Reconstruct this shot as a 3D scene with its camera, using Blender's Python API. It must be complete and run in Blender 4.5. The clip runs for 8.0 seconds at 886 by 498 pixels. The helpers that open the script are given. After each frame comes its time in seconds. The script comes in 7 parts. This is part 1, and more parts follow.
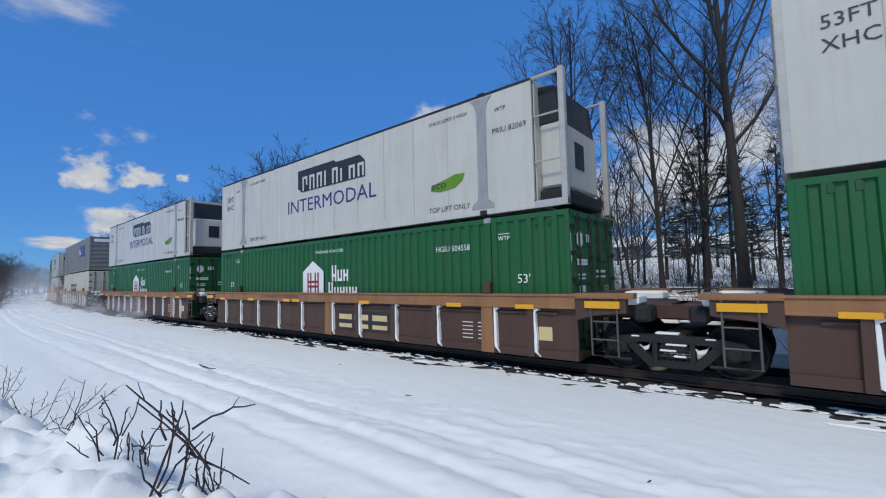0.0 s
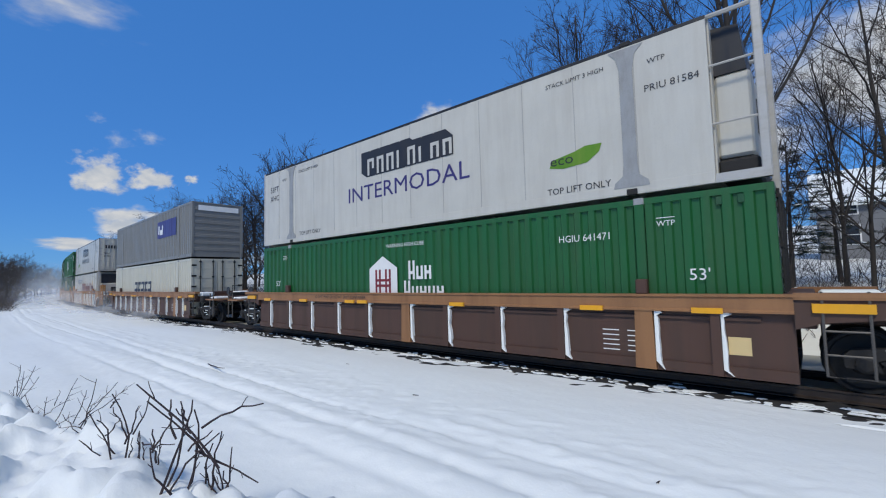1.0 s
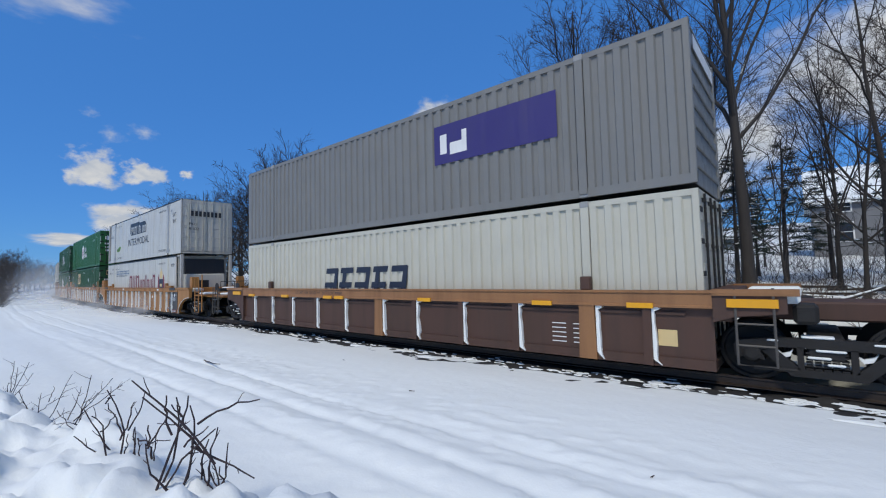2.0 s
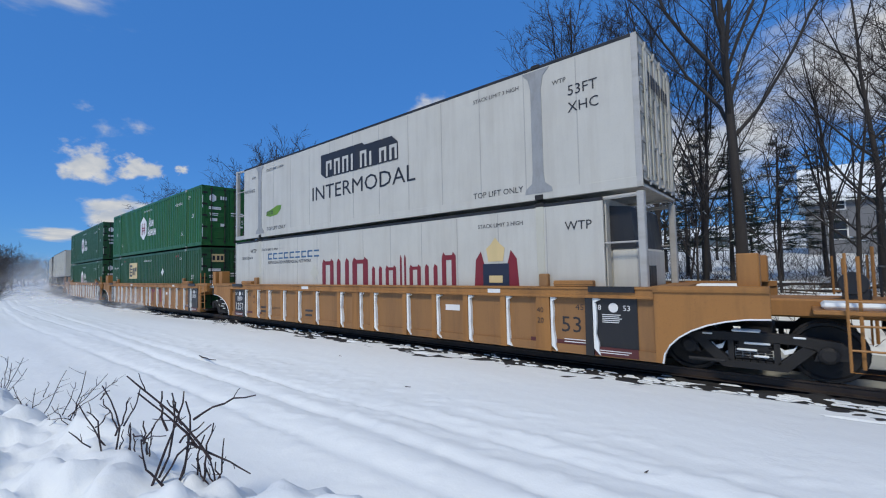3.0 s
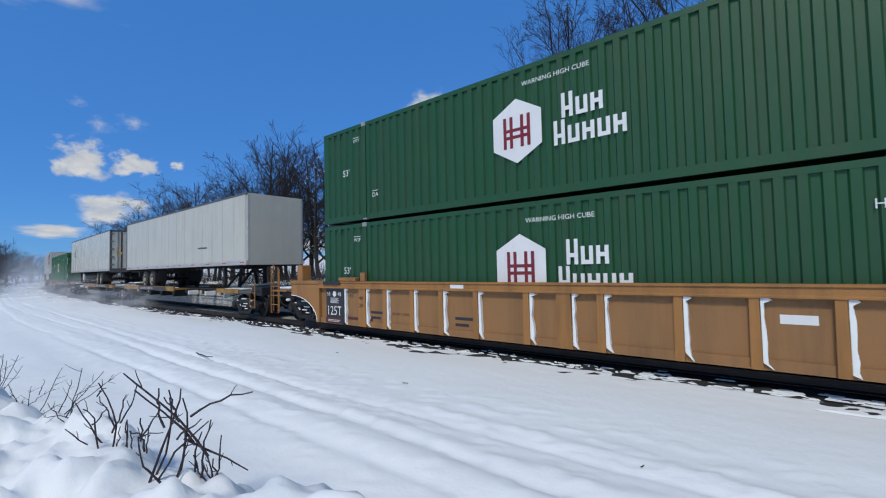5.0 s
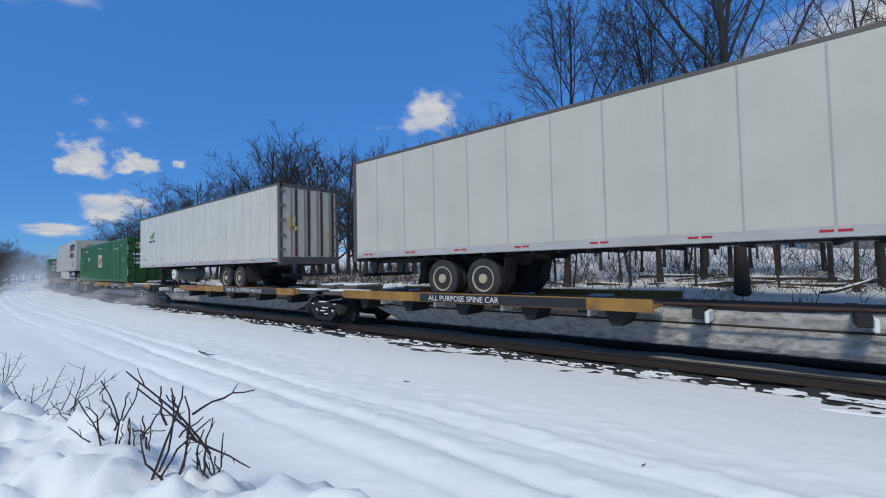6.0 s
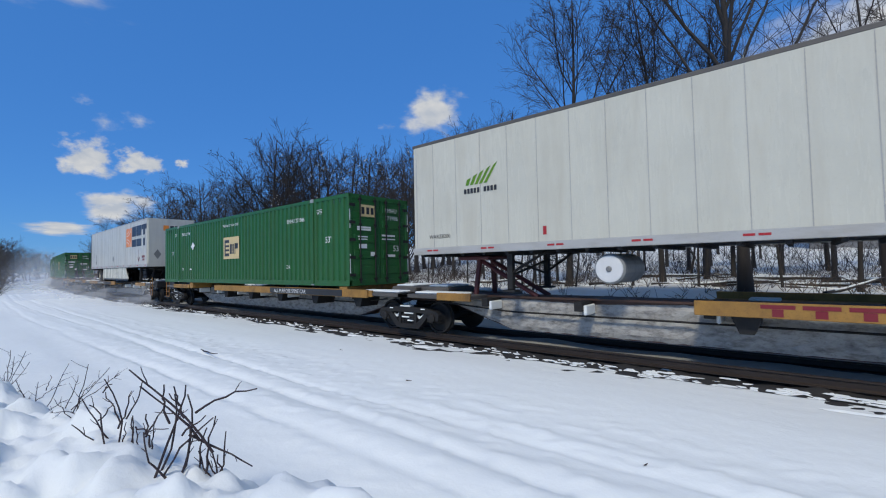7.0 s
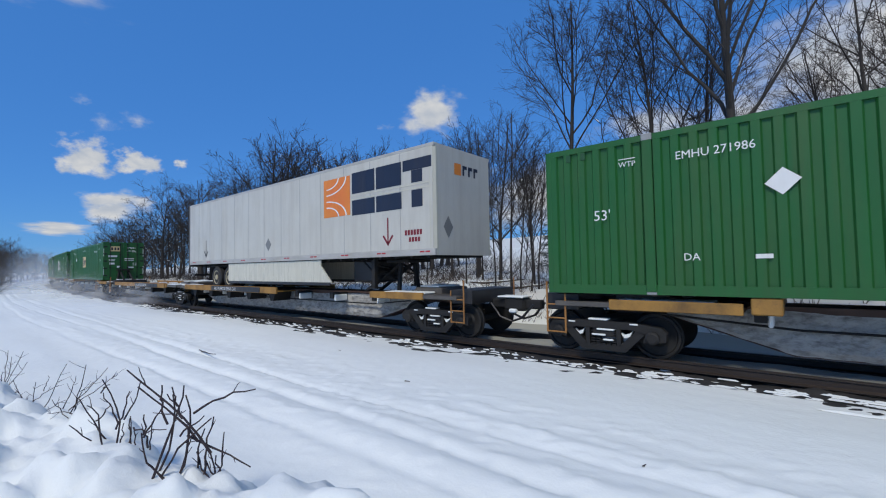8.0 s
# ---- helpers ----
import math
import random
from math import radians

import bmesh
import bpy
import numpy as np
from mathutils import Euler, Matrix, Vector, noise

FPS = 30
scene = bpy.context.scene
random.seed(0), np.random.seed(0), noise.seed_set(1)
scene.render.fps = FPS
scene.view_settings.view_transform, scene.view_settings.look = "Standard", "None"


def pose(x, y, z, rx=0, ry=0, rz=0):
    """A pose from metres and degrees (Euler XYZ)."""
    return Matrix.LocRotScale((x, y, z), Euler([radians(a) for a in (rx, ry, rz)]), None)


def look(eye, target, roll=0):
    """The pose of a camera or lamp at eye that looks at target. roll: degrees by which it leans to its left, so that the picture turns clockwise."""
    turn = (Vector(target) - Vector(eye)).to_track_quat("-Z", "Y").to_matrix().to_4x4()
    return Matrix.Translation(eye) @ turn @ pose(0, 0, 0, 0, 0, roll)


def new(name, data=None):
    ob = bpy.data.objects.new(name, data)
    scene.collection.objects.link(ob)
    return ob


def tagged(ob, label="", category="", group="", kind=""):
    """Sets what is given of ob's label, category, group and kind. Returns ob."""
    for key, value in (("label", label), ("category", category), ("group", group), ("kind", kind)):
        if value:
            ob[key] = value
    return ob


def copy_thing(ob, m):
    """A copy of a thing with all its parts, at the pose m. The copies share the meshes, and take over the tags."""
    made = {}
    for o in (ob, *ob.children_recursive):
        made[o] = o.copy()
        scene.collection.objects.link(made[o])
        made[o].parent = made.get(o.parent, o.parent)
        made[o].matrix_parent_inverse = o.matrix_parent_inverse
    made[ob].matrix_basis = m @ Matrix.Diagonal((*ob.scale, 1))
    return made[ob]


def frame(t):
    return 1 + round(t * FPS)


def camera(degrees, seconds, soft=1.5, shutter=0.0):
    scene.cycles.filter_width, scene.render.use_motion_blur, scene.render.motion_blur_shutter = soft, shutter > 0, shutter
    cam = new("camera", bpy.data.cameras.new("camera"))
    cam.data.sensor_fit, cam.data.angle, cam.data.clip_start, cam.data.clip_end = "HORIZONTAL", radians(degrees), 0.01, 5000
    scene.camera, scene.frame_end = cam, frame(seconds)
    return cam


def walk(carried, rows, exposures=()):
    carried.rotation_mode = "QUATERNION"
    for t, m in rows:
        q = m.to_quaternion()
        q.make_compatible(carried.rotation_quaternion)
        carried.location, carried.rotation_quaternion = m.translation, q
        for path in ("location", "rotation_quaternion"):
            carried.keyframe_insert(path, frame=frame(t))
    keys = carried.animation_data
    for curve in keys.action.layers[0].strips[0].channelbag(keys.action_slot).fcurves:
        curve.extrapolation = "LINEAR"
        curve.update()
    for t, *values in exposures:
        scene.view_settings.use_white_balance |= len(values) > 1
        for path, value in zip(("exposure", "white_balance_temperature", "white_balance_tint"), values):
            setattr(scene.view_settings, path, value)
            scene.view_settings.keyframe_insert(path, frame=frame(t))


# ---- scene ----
CAM_Z = 1.82      # eye above the rail heads
TRACK_Y = 9.54    # centre line of the track; the train runs towards +x
SPEED = 22.8      # metres a second
LEN, WID, HGT = 16.15, 2.59, 2.896   # a 53-foot box

cam = camera(92.1, 8.0, soft=1.1, shutter=0.015)


def aim(yaw, tilt, roll):
    y, a = radians(yaw), radians(tilt)
    eye = Vector((0, 0, CAM_Z))
    return look(eye, eye + Vector((-math.sin(y) * math.cos(a), math.cos(y) * math.cos(a), math.sin(a))), roll)


walk(cam, [
    (0.0, aim(39.79, 3.98, -1.32)), (0.5, aim(40.52, 4.05, -1.39)), (1.0, aim(40.67, 3.96, -1.45)),
    (1.5, aim(40.45, 3.74, -1.45)), (3.0, aim(39.76, 2.94, -1.20)), (3.5, aim(39.43, 2.86, -1.25)),
    (4.0, aim(39.42, 2.71, -1.20)), (4.5, aim(39.36, 2.58, -1.27)), (6.0, aim(39.57, 2.26, -1.25)),
    (6.5, aim(39.73, 2.19, -1.22)), (7.0, aim(39.85, 2.17, -1.18)), (7.5, aim(39.83, 2.23, -1.13)),
    (8.0, aim(39.70, 2.25, -1.10))])

# ---- sky, sun, exposure ----
SUN_EL, SUN_AZ = radians(47), radians(163)   # behind the eye, veiled by a thin cloud
world = bpy.data.worlds.new("sky")
scene.world = world
world.use_nodes = True
wn, wl = world.node_tree.nodes, world.node_tree.links
sky = wn.new("ShaderNodeTexSky")
sky.sky_type, sky.sun_disc = "NISHITA", False
sky.sun_elevation, sky.sun_rotation = SUN_EL, SUN_AZ
sky.air_density, sky.dust_density, sky.ozone_density = 1.0, 0.0, 3.0
deep = wn.new("ShaderNodeVectorMath")      # a colder, clearer winter sky
deep.operation, deep.inputs[1].default_value = "MULTIPLY", (0.50, 0.88, 1.24)
wl.new(sky.outputs[0], deep.inputs[0])
even = wn.new("ShaderNodeMix")              # thin high air evens out the blue
even.data_type = "RGBA"
even.inputs[0].default_value = 0.55
even.inputs[7].default_value = (0.75, 3.25, 9.7, 1)
wl.new(deep.outputs[0], even.inputs[6])
wl.new(even.outputs[2], wn["Background"].inputs[0])
wn["Background"].inputs[1].default_value = 0.083
sun_lamp = bpy.data.lights.new("sun", "SUN")
sun_lamp.energy, sun_lamp.angle, sun_lamp.color = 2.2, radians(10), (1.0, 0.94, 0.82)
sun = new("sun", sun_lamp)
# the lamp's -z runs from the sun to the ground; rotation counted from +y towards +x
to_sun = Vector((math.sin(SUN_AZ) * math.cos(SUN_EL), math.cos(SUN_AZ) * math.cos(SUN_EL), math.sin(SUN_EL)))
sun.matrix_world = look(to_sun * 100, (0, 0, 0))
scene.view_settings.exposure = -0.08


# ---- materials ----
def node_mat(name):
    m = bpy.data.materials.new(name)
    m.use_nodes = True
    return m, m.node_tree.nodes, m.node_tree.links, m.node_tree.nodes["Principled BSDF"]


def noise_node(n, l, scale, detail=4, rough=0.6, stretch=None):
    tc = n.new("ShaderNodeTexCoord")
    mp = n.new("ShaderNodeMapping")
    mp.inputs["Scale"].default_value = stretch or (1, 1, 1)
    nz = n.new("ShaderNodeTexNoise")
    nz.inputs["Scale"].default_value, nz.inputs["Detail"].default_value = scale, detail
    nz.inputs["Roughness"].default_value = rough
    l.new(tc.outputs["Object"], mp.inputs["Vector"])
    l.new(mp.outputs["Vector"], nz.inputs["Vector"])
    return nz.outputs["Fac"]


def ramp(n, l, fac, a, b):
    r = n.new("ShaderNodeMapRange")
    r.inputs["From Min"].default_value, r.inputs["From Max"].default_value = a, b
    l.new(fac, r.inputs["Value"])
    return r.outputs["Result"]


def mix(n, l, fac, a, b, kind="MIX"):
    x = n.new("ShaderNodeMix")
    x.data_type, x.blend_type = "RGBA", kind
    if isinstance(fac, float):
        x.inputs[0].default_value = fac
    else:
        l.new(fac, x.inputs[0])
    for slot, v in ((6, a), (7, b)):
        if isinstance(v, tuple):
            x.inputs[slot].default_value = (*v, 1)
        else:
            l.new(v, x.inputs[slot])
    return x.outputs[2]


def scaled(n, l, fac, k):
    x = n.new("ShaderNodeMath")
    x.operation = "MULTIPLY"
    x.inputs[1].default_value = k
    l.new(fac, x.inputs[0])
    return x.outputs[0]


def surface(name, rgb, rough=0.5, dirt=(0.1, 0.085, 0.07), amount=0.35, stretch=(1.2, 1.2, 0.12), scale=3.0, bump=0.15, metal=0.0,
            fine=30.0, second=None):
    """A painted or bare surface: streaky dirt at one scale, grain at another."""
    m, n, l, p = node_mat(name)
    streak = ramp(n, l, noise_node(n, l, scale, 6, 0.65, stretch), 0.45, 0.8)
    blot = ramp(n, l, noise_node(n, l, scale * 0.35, 5, 0.6), 0.35, 0.75)
    grain = noise_node(n, l, fine, 4, 0.7)
    c = mix(n, l, scaled(n, l, blot, 0.5), rgb, second or tuple(v * 0.82 for v in rgb))
    c = mix(n, l, scaled(n, l, streak, amount), c, dirt)
    c = mix(n, l, scaled(n, l, ramp(n, l, grain, 0.55, 0.8), amount * 0.6), c, dirt)
    l.new(c, p.inputs["Base Color"])
    l.new(ramp(n, l, grain, -0.6 + rough * 0.2, 2.2 - rough), p.inputs["Roughness"])
    p.inputs["Roughness"].default_value = rough
    rr = n.new("ShaderNodeMapRange")
    rr.inputs["To Min"].default_value, rr.inputs["To Max"].default_value = max(rough - 0.12, 0.05), min(rough + 0.15, 1)
    l.new(streak, rr.inputs["Value"])
    l.new(rr.outputs["Result"], p.inputs["Roughness"])
    p.inputs["Metallic"].default_value = metal
    b = n.new("ShaderNodeBump")
    b.inputs["Strength"].default_value, b.inputs["Distance"].default_value = bump, 0.01
    l.new(grain, b.inputs["Height"])
    l.new(b.outputs["Normal"], p.inputs["Normal"])
    return m


def snow_surface(name, tint=(0.83, 0.86, 0.84), dust=(0.70, 0.71, 0.68), amount=0.25, small=26.0):
    m, n, l, p = node_mat(name)
    big = ramp(n, l, noise_node(n, l, 0.5, 5, 0.6, (0.35, 1.4, 1)), 0.4, 0.75)
    grain = noise_node(n, l, small, 5, 0.7)
    lumps = noise_node(n, l, 5.0, 5, 0.6)
    c = mix(n, l, scaled(n, l, big, amount), tint, dust)
    c = mix(n, l, scaled(n, l, ramp(n, l, grain, 0.68, 0.85), 0.25), c, (0.56, 0.57, 0.54))
    l.new(c, p.inputs["Base Color"])
    p.inputs["Roughness"].default_value = 0.75
    p.inputs["Specular IOR Level"].default_value = 0.25
    b = n.new("ShaderNodeBump")
    b.inputs["Strength"].default_value, b.inputs["Distance"].default_value = 0.35, 0.03
    l.new(lumps, b.inputs["Height"])
    b2 = n.new("ShaderNodeBump")
    b2.inputs["Strength"].default_value, b2.inputs["Distance"].default_value = 0.3, 0.008
    l.new(grain, b2.inputs["Height"])
    l.new(b.outputs["Normal"], b2.inputs["Normal"])
    l.new(b2.outputs["Normal"], p.inputs["Normal"])
    return m


SNOW = snow_surface("snow")
SNOW_LOOSE = snow_surface("loose_snow", amount=0.1, small=14.0)
# track snow: base greyed and warmed so the train's shade reads grey
SHADE_SNOW = snow_surface("shade_grey_snow", tint=(0.40, 0.40, 0.35), dust=(0.22, 0.21, 0.18), amount=0.6, small=12.0)
SLOPE_SNOW = snow_surface("slope_snow", tint=(0.80, 0.82, 0.77), dust=(0.42, 0.36, 0.30), amount=0.6, small=6.0)
SPATTER = surface("wind_packed_grimy_snow", (0.46, 0.45, 0.42), 0.9, (0.06, 0.052, 0.046), 0.95, (0.5, 1, 1.2), 9.0, 0.9, fine=16.0, second=(0.16, 0.15, 0.135))
BALLAST = surface("ballast", (0.026, 0.025, 0.025), 0.9, (0.07, 0.068, 0.066), 0.5, (1, 1, 1), 9.0, 0.9)
GREEN = surface("green_paint", (0.011, 0.105, 0.026), 0.5, (0.03, 0.06, 0.025), 0.45)
GREEN_DULL = surface("weathered_green_paint", (0.012, 0.074, 0.024), 0.55, (0.03, 0.045, 0.025), 0.5)
GREEN_LIGHT = surface("bright_green_paint", (0.015, 0.108, 0.022), 0.5, (0.035, 0.07, 0.022), 0.45)
WHITE = surface("white_panel", (0.55, 0.535, 0.475), 0.4, (0.36, 0.33, 0.28), 0.45)
CREAM = surface("cream_panel", (0.53, 0.515, 0.43), 0.45, (0.42, 0.39, 0.30), 0.35)
TRAILER_WHITE = surface("trailer_white", (0.60, 0.58, 0.48), 0.38, (0.38, 0.34, 0.26), 0.4)
GREY = surface("grey_paint", (0.20, 0.20, 0.19), 0.5, (0.16, 0.15, 0.13), 0.4)
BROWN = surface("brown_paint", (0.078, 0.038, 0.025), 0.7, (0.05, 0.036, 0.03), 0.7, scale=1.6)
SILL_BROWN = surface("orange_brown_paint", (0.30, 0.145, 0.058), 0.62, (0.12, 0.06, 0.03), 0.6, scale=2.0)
YELLOW = surface("yellow_ochre_paint", (0.36, 0.165, 0.042), 0.65, (0.12, 0.065, 0.03), 0.75, scale=2.0)
GRIMY_OCHRE = surface("grimy_ochre_paint", (0.36, 0.185, 0.035), 0.7, (0.035, 0.026, 0.022), 0.9, (0.8, 1, 0.5), 2.2)
YELLOW_SHEET = surface("faded_ochre_sheet", (0.30, 0.15, 0.052), 0.7, (0.13, 0.08, 0.045), 0.7, scale=2.0)
STRIPE = surface("yellow_reflector", (0.80, 0.38, 0.012), 0.4, (0.5, 0.28, 0.03), 0.3)
STEEL_DARK = surface("dark_truck_steel", (0.011, 0.0105, 0.0105), 0.8, (0.032, 0.03, 0.028), 0.5, (1, 1, 1), 6.0, 0.5)
BLACK = surface("black_paint", (0.016, 0.016, 0.018), 0.5, (0.05, 0.045, 0.04), 0.4)
RAIL_STEEL = surface("rail_steel", (0.05, 0.038, 0.032), 0.5, (0.05, 0.04, 0.035), 0.5, (1, 1, 1), 5.0, 0.3, metal=0.3)
GALV = surface("galvanised_steel", (0.33, 0.335, 0.33), 0.5, (0.22, 0.22, 0.21), 0.8, (1, 1, 0.4), 6.0, 0.3, metal=0.1)
ALU = surface("scuffed_aluminium", (0.48, 0.465, 0.43), 0.48, (0.28, 0.25, 0.2), 0.6, (0.3, 1, 1), 4.0, 0.2, metal=0.15)
RUBBER = surface("rubber", (0.017, 0.017, 0.018), 0.85, (0.09, 0.085, 0.08), 0.5, (1, 1, 1), 6.0, 0.4)
RIM = surface("rim_cream", (0.46, 0.40, 0.26), 0.6, (0.2, 0.16, 0.1), 0.6, (1, 1, 1), 8.0, 0.3)
MAROON = surface("maroon_paint", (0.10, 0.022, 0.022), 0.6, (0.05, 0.03, 0.03), 0.5)
RED = surface("red_paint", (0.42, 0.02, 0.025), 0.5, (0.2, 0.03, 0.03), 0.3)
WHITE_INK = surface("white_lettering", (0.78, 0.78, 0.76), 0.5, (0.5, 0.5, 0.46), 0.35)
BLACK_INK = surface("black_lettering", (0.022, 0.022, 0.026), 0.5, (0.05, 0.05, 0.05), 0.3)
BLUE_INK = surface("purple_blue_lettering", (0.045, 0.035, 0.16), 0.5, (0.06, 0.06, 0.14), 0.3)
NAVY_INK = surface("navy_lettering", (0.014, 0.02, 0.042), 0.5, (0.03, 0.035, 0.05), 0.3)
RED_INK = surface("dark_red_lettering", (0.20, 0.014, 0.022), 0.5, (0.2, 0.04, 0.04), 0.3)
ORANGE_INK = surface("orange_lettering", (0.72, 0.17, 0.03), 0.5, (0.55, 0.2, 0.06), 0.3, second=(0.75, 0.36, 0.03))
TEAL_INK = surface("steel_blue_lettering", (0.05, 0.13, 0.25), 0.5, (0.08, 0.14, 0.2), 0.3)
LEAF_INK = surface("leaf_green_lettering", (0.10, 0.24, 0.008), 0.5, (0.28, 0.33, 0.05), 0.4)
GOLD_INK = surface("pale_gold_panel", (0.66, 0.50, 0.24), 0.5, (0.5, 0.4, 0.2), 0.3)
SEAM = surface("grey_seam", (0.40, 0.39, 0.365), 0.5, (0.25, 0.23, 0.2), 0.5)
DARK_RAIL = surface("dark_grimy_rail", (0.085, 0.078, 0.070), 0.6, (0.16, 0.14, 0.12), 0.5)
BARK = surface("bark", (0.034, 0.029, 0.026), 0.92, (0.085, 0.075, 0.066), 0.5, (1, 1, 0.25), 7.0, 0.8)
TWIG = surface("twig_bark", (0.038, 0.030, 0.028), 0.9, (0.085, 0.07, 0.062), 0.4, (1, 1, 1), 8.0, 0.3)
BUSH = surface("shrub_bark", (0.030, 0.019, 0.022), 0.75, (0.10, 0.07, 0.065), 0.5, (1, 1, 1), 25.0, 0.5)
NEEDLES = surface("needles", (0.022, 0.036, 0.020), 0.8, (0.05, 0.05, 0.03), 0.4, (1, 1, 1), 5.0, 0.4)
HOUSE_BLUE = surface("slate_blue_siding", (0.09, 0.125, 0.15), 0.7, (0.06, 0.08, 0.1), 0.3, (0.2, 0.2, 3), 4.0, 0.3)
HOUSE_GREY = surface("grey_siding", (0.17, 0.175, 0.185), 0.7, (0.22, 0.22, 0.22), 0.3, (0.2, 0.2, 3), 4.0, 0.3)
TRIM_WHITE = surface("white_trim", (0.72, 0.72, 0.70), 0.5, (0.5, 0.5, 0.48), 0.3)
GLASS_DARK = surface("dark_window_glass", (0.03, 0.035, 0.045), 0.08, (0.05, 0.05, 0.06), 0.1, bump=0.02)


# ---- mesh helpers ----
def box(bm, x0, x1, y0, y1, z0, z1, bevel=0.0):
    vs = [bm.verts.new((x, y, z)) for x in (x0, x1) for y in (y0, y1) for z in (z0, z1)]
    fs = [bm.faces.new([vs[i] for i in q]) for q in
          ((0, 1, 3, 2), (4, 6, 7, 5), (0, 4, 5, 1), (2, 3, 7, 6), (0, 2, 6, 4), (1, 5, 7, 3))]
    if bevel:
        edges = list({e for f in fs for e in f.edges})
        bmesh.ops.bevel(bm, geom=edges, offset=bevel, segments=1, affect="EDGES")
    return bm


def prism(bm, outline, y0, y1):
    """An outline of (x, z) pairs, extruded from y0 to y1."""
    a = [bm.verts.new((x, y0, z)) for x, z in outline]
    b = [bm.verts.new((x, y1, z)) for x, z in outline]
    k = len(outline)
    bm.faces.new(a)
    bm.faces.new(b[::-1])
    for i in range(k):
        bm.faces.new((a[i], b[i], b[(i + 1) % k], a[(i + 1) % k]))
    return bm


def tube(bm, pts, radii, sides=6, cap=True):
    """A tapered tube through points."""
    pts = [Vector(p) for p in pts]
    rings = []
    for i, p in enumerate(pts):
        d = (pts[min(i + 1, len(pts) - 1)] - pts[max(i - 1, 0)]).normalized()
        u = d.cross(Vector((0, 0, 1)) if abs(d.z) < 0.9 else Vector((1, 0, 0))).normalized()
        w = d.cross(u)
        r = radii[i] if isinstance(radii, (list, tuple)) else radii
        rings.append([bm.verts.new(p + (u * math.cos(a) + w * math.sin(a)) * r)
                      for a in (2 * math.pi * k / sides for k in range(sides))])
    for a, b in zip(rings, rings[1:]):
        for k in range(sides):
            bm.faces.new((a[k], a[(k + 1) % sides], b[(k + 1) % sides], b[k]))
    if cap:
        bm.faces.new(rings[0][::-1])
        bm.faces.new(rings[-1])
    return bm


def lathe_y(bm, cx, cz, profile, sides=28):
    """A body turned about an axis along y: profile of (y, radius)."""
    rings = [[bm.verts.new((cx + r * math.cos(a), y, cz + r * math.sin(a)))
              for a in (2 * math.pi * k / sides for k in range(sides))] for y, r in profile]
    for a, b in zip(rings, rings[1:]):
        for k in range(sides):
            bm.faces.new((a[k], b[k], b[(k + 1) % sides], a[(k + 1) % sides]))
    bm.faces.new(rings[0])
    bm.faces.new(rings[-1][::-1])
    return bm


def corrugated(bm, x0, x1, z0, z1, y, inward, pitch=0.285, depth=0.045):
    """A trapezoidal sheet along x; the crests lie at y, the troughs inward of it (sign of inward)."""
    k = max(1, round((x1 - x0) / pitch))
    step = (x1 - x0) / k
    line = []
    for i in range(k):
        s = x0 + i * step
        for a, d in ((0.0, 0), (0.42, 0), (0.52, 1), (0.90, 1)):
            line.append((s + a * step, y + inward * d * depth))
    line.append((x1, y))
    lo = [bm.verts.new((a, b, z0)) for a, b in line]
    hi = [bm.verts.new((a, b, z1)) for a, b in line]
    for i in range(len(line) - 1):
        q = (lo[i], lo[i + 1], hi[i + 1], hi[i])
        bm.faces.new(q if inward > 0 else q[::-1])
    return bm


def part(name, bm, material, parent=None, label="", smooth=False):
    me = bpy.data.meshes.new(name)
    bmesh.ops.recalc_face_normals(bm, faces=bm.faces) if len(bm.faces) < 4000 and name not in ("side_panel",) else None
    bm.to_mesh(me)
    bm.free()
    me.materials.append(material)
    if smooth:
        for f in me.polygons:
            f.use_smooth = True
    ob = new(name, me)
    if parent:
        ob.parent = parent
    if label:
        ob["label"] = label
    return ob


def pieces(name, bm, material, parent, label=""):
    """Each loose piece of the bmesh becomes a part of its own."""
    left = set(bm.faces)
    while left:
        todo, isle = [next(iter(left))], set()
        while todo:
            f = todo.pop()
            if f in isle:
                continue
            isle.add(f)
            todo += [g for e in f.edges for g in e.link_faces if g not in isle]
        left -= isle
        sub, at = bmesh.new(), {}
        for f in sorted(isle, key=lambda f: f.index):
            for v in f.verts:
                if v not in at:
                    at[v] = sub.verts.new(v.co)
            sub.faces.new([at[v] for v in f.verts])
        part(name, sub, material, parent, label)
    bm.free()


def B():
    return bmesh.new()


def thing(name, label, category, group=""):
    return tagged(new(name), label, category, group)


def letters(name, words, size, x, z, out, material, parent, face="side", stretch=1.0, shear=0.0):
    """Words in the built-in font, laid on a face. side: the -y side at y = out; end: the +x end at x = out."""
    cu = bpy.data.curves.new("words", "FONT")
    cu.body, cu.size, cu.shear = words, size, shear
    cu.resolution_u = 2
    tmp = bpy.data.objects.new("words", cu)
    me = bpy.data.meshes.new_from_object(tmp)
    bpy.data.objects.remove(tmp)
    bpy.data.curves.remove(cu)
    for v in me.vertices:
        a, b = v.co.x * stretch, v.co.y
        v.co = (x + a, out, z + b) if face == "side" else (out, x + a, z + b)
    me.name = name
    me.materials.clear()
    me.materials.append(material)
    ob = new(name, me)
    ob.parent = parent
    return ob


def flat(bm, outline, out, face="side"):
    """A flat mark: outline of (along, up)."""
    bm.faces.new([bm.verts.new((a, out, b) if face == "side" else (out, a, b)) for a, b in outline])
    return bm


def rect(bm, a0, a1, b0, b1, out, face="side", lean=0.0):
    return flat(bm, [(a0, b0), (a1, b0), (a1 + lean, b1), (a0 + lean, b1)], out, face)


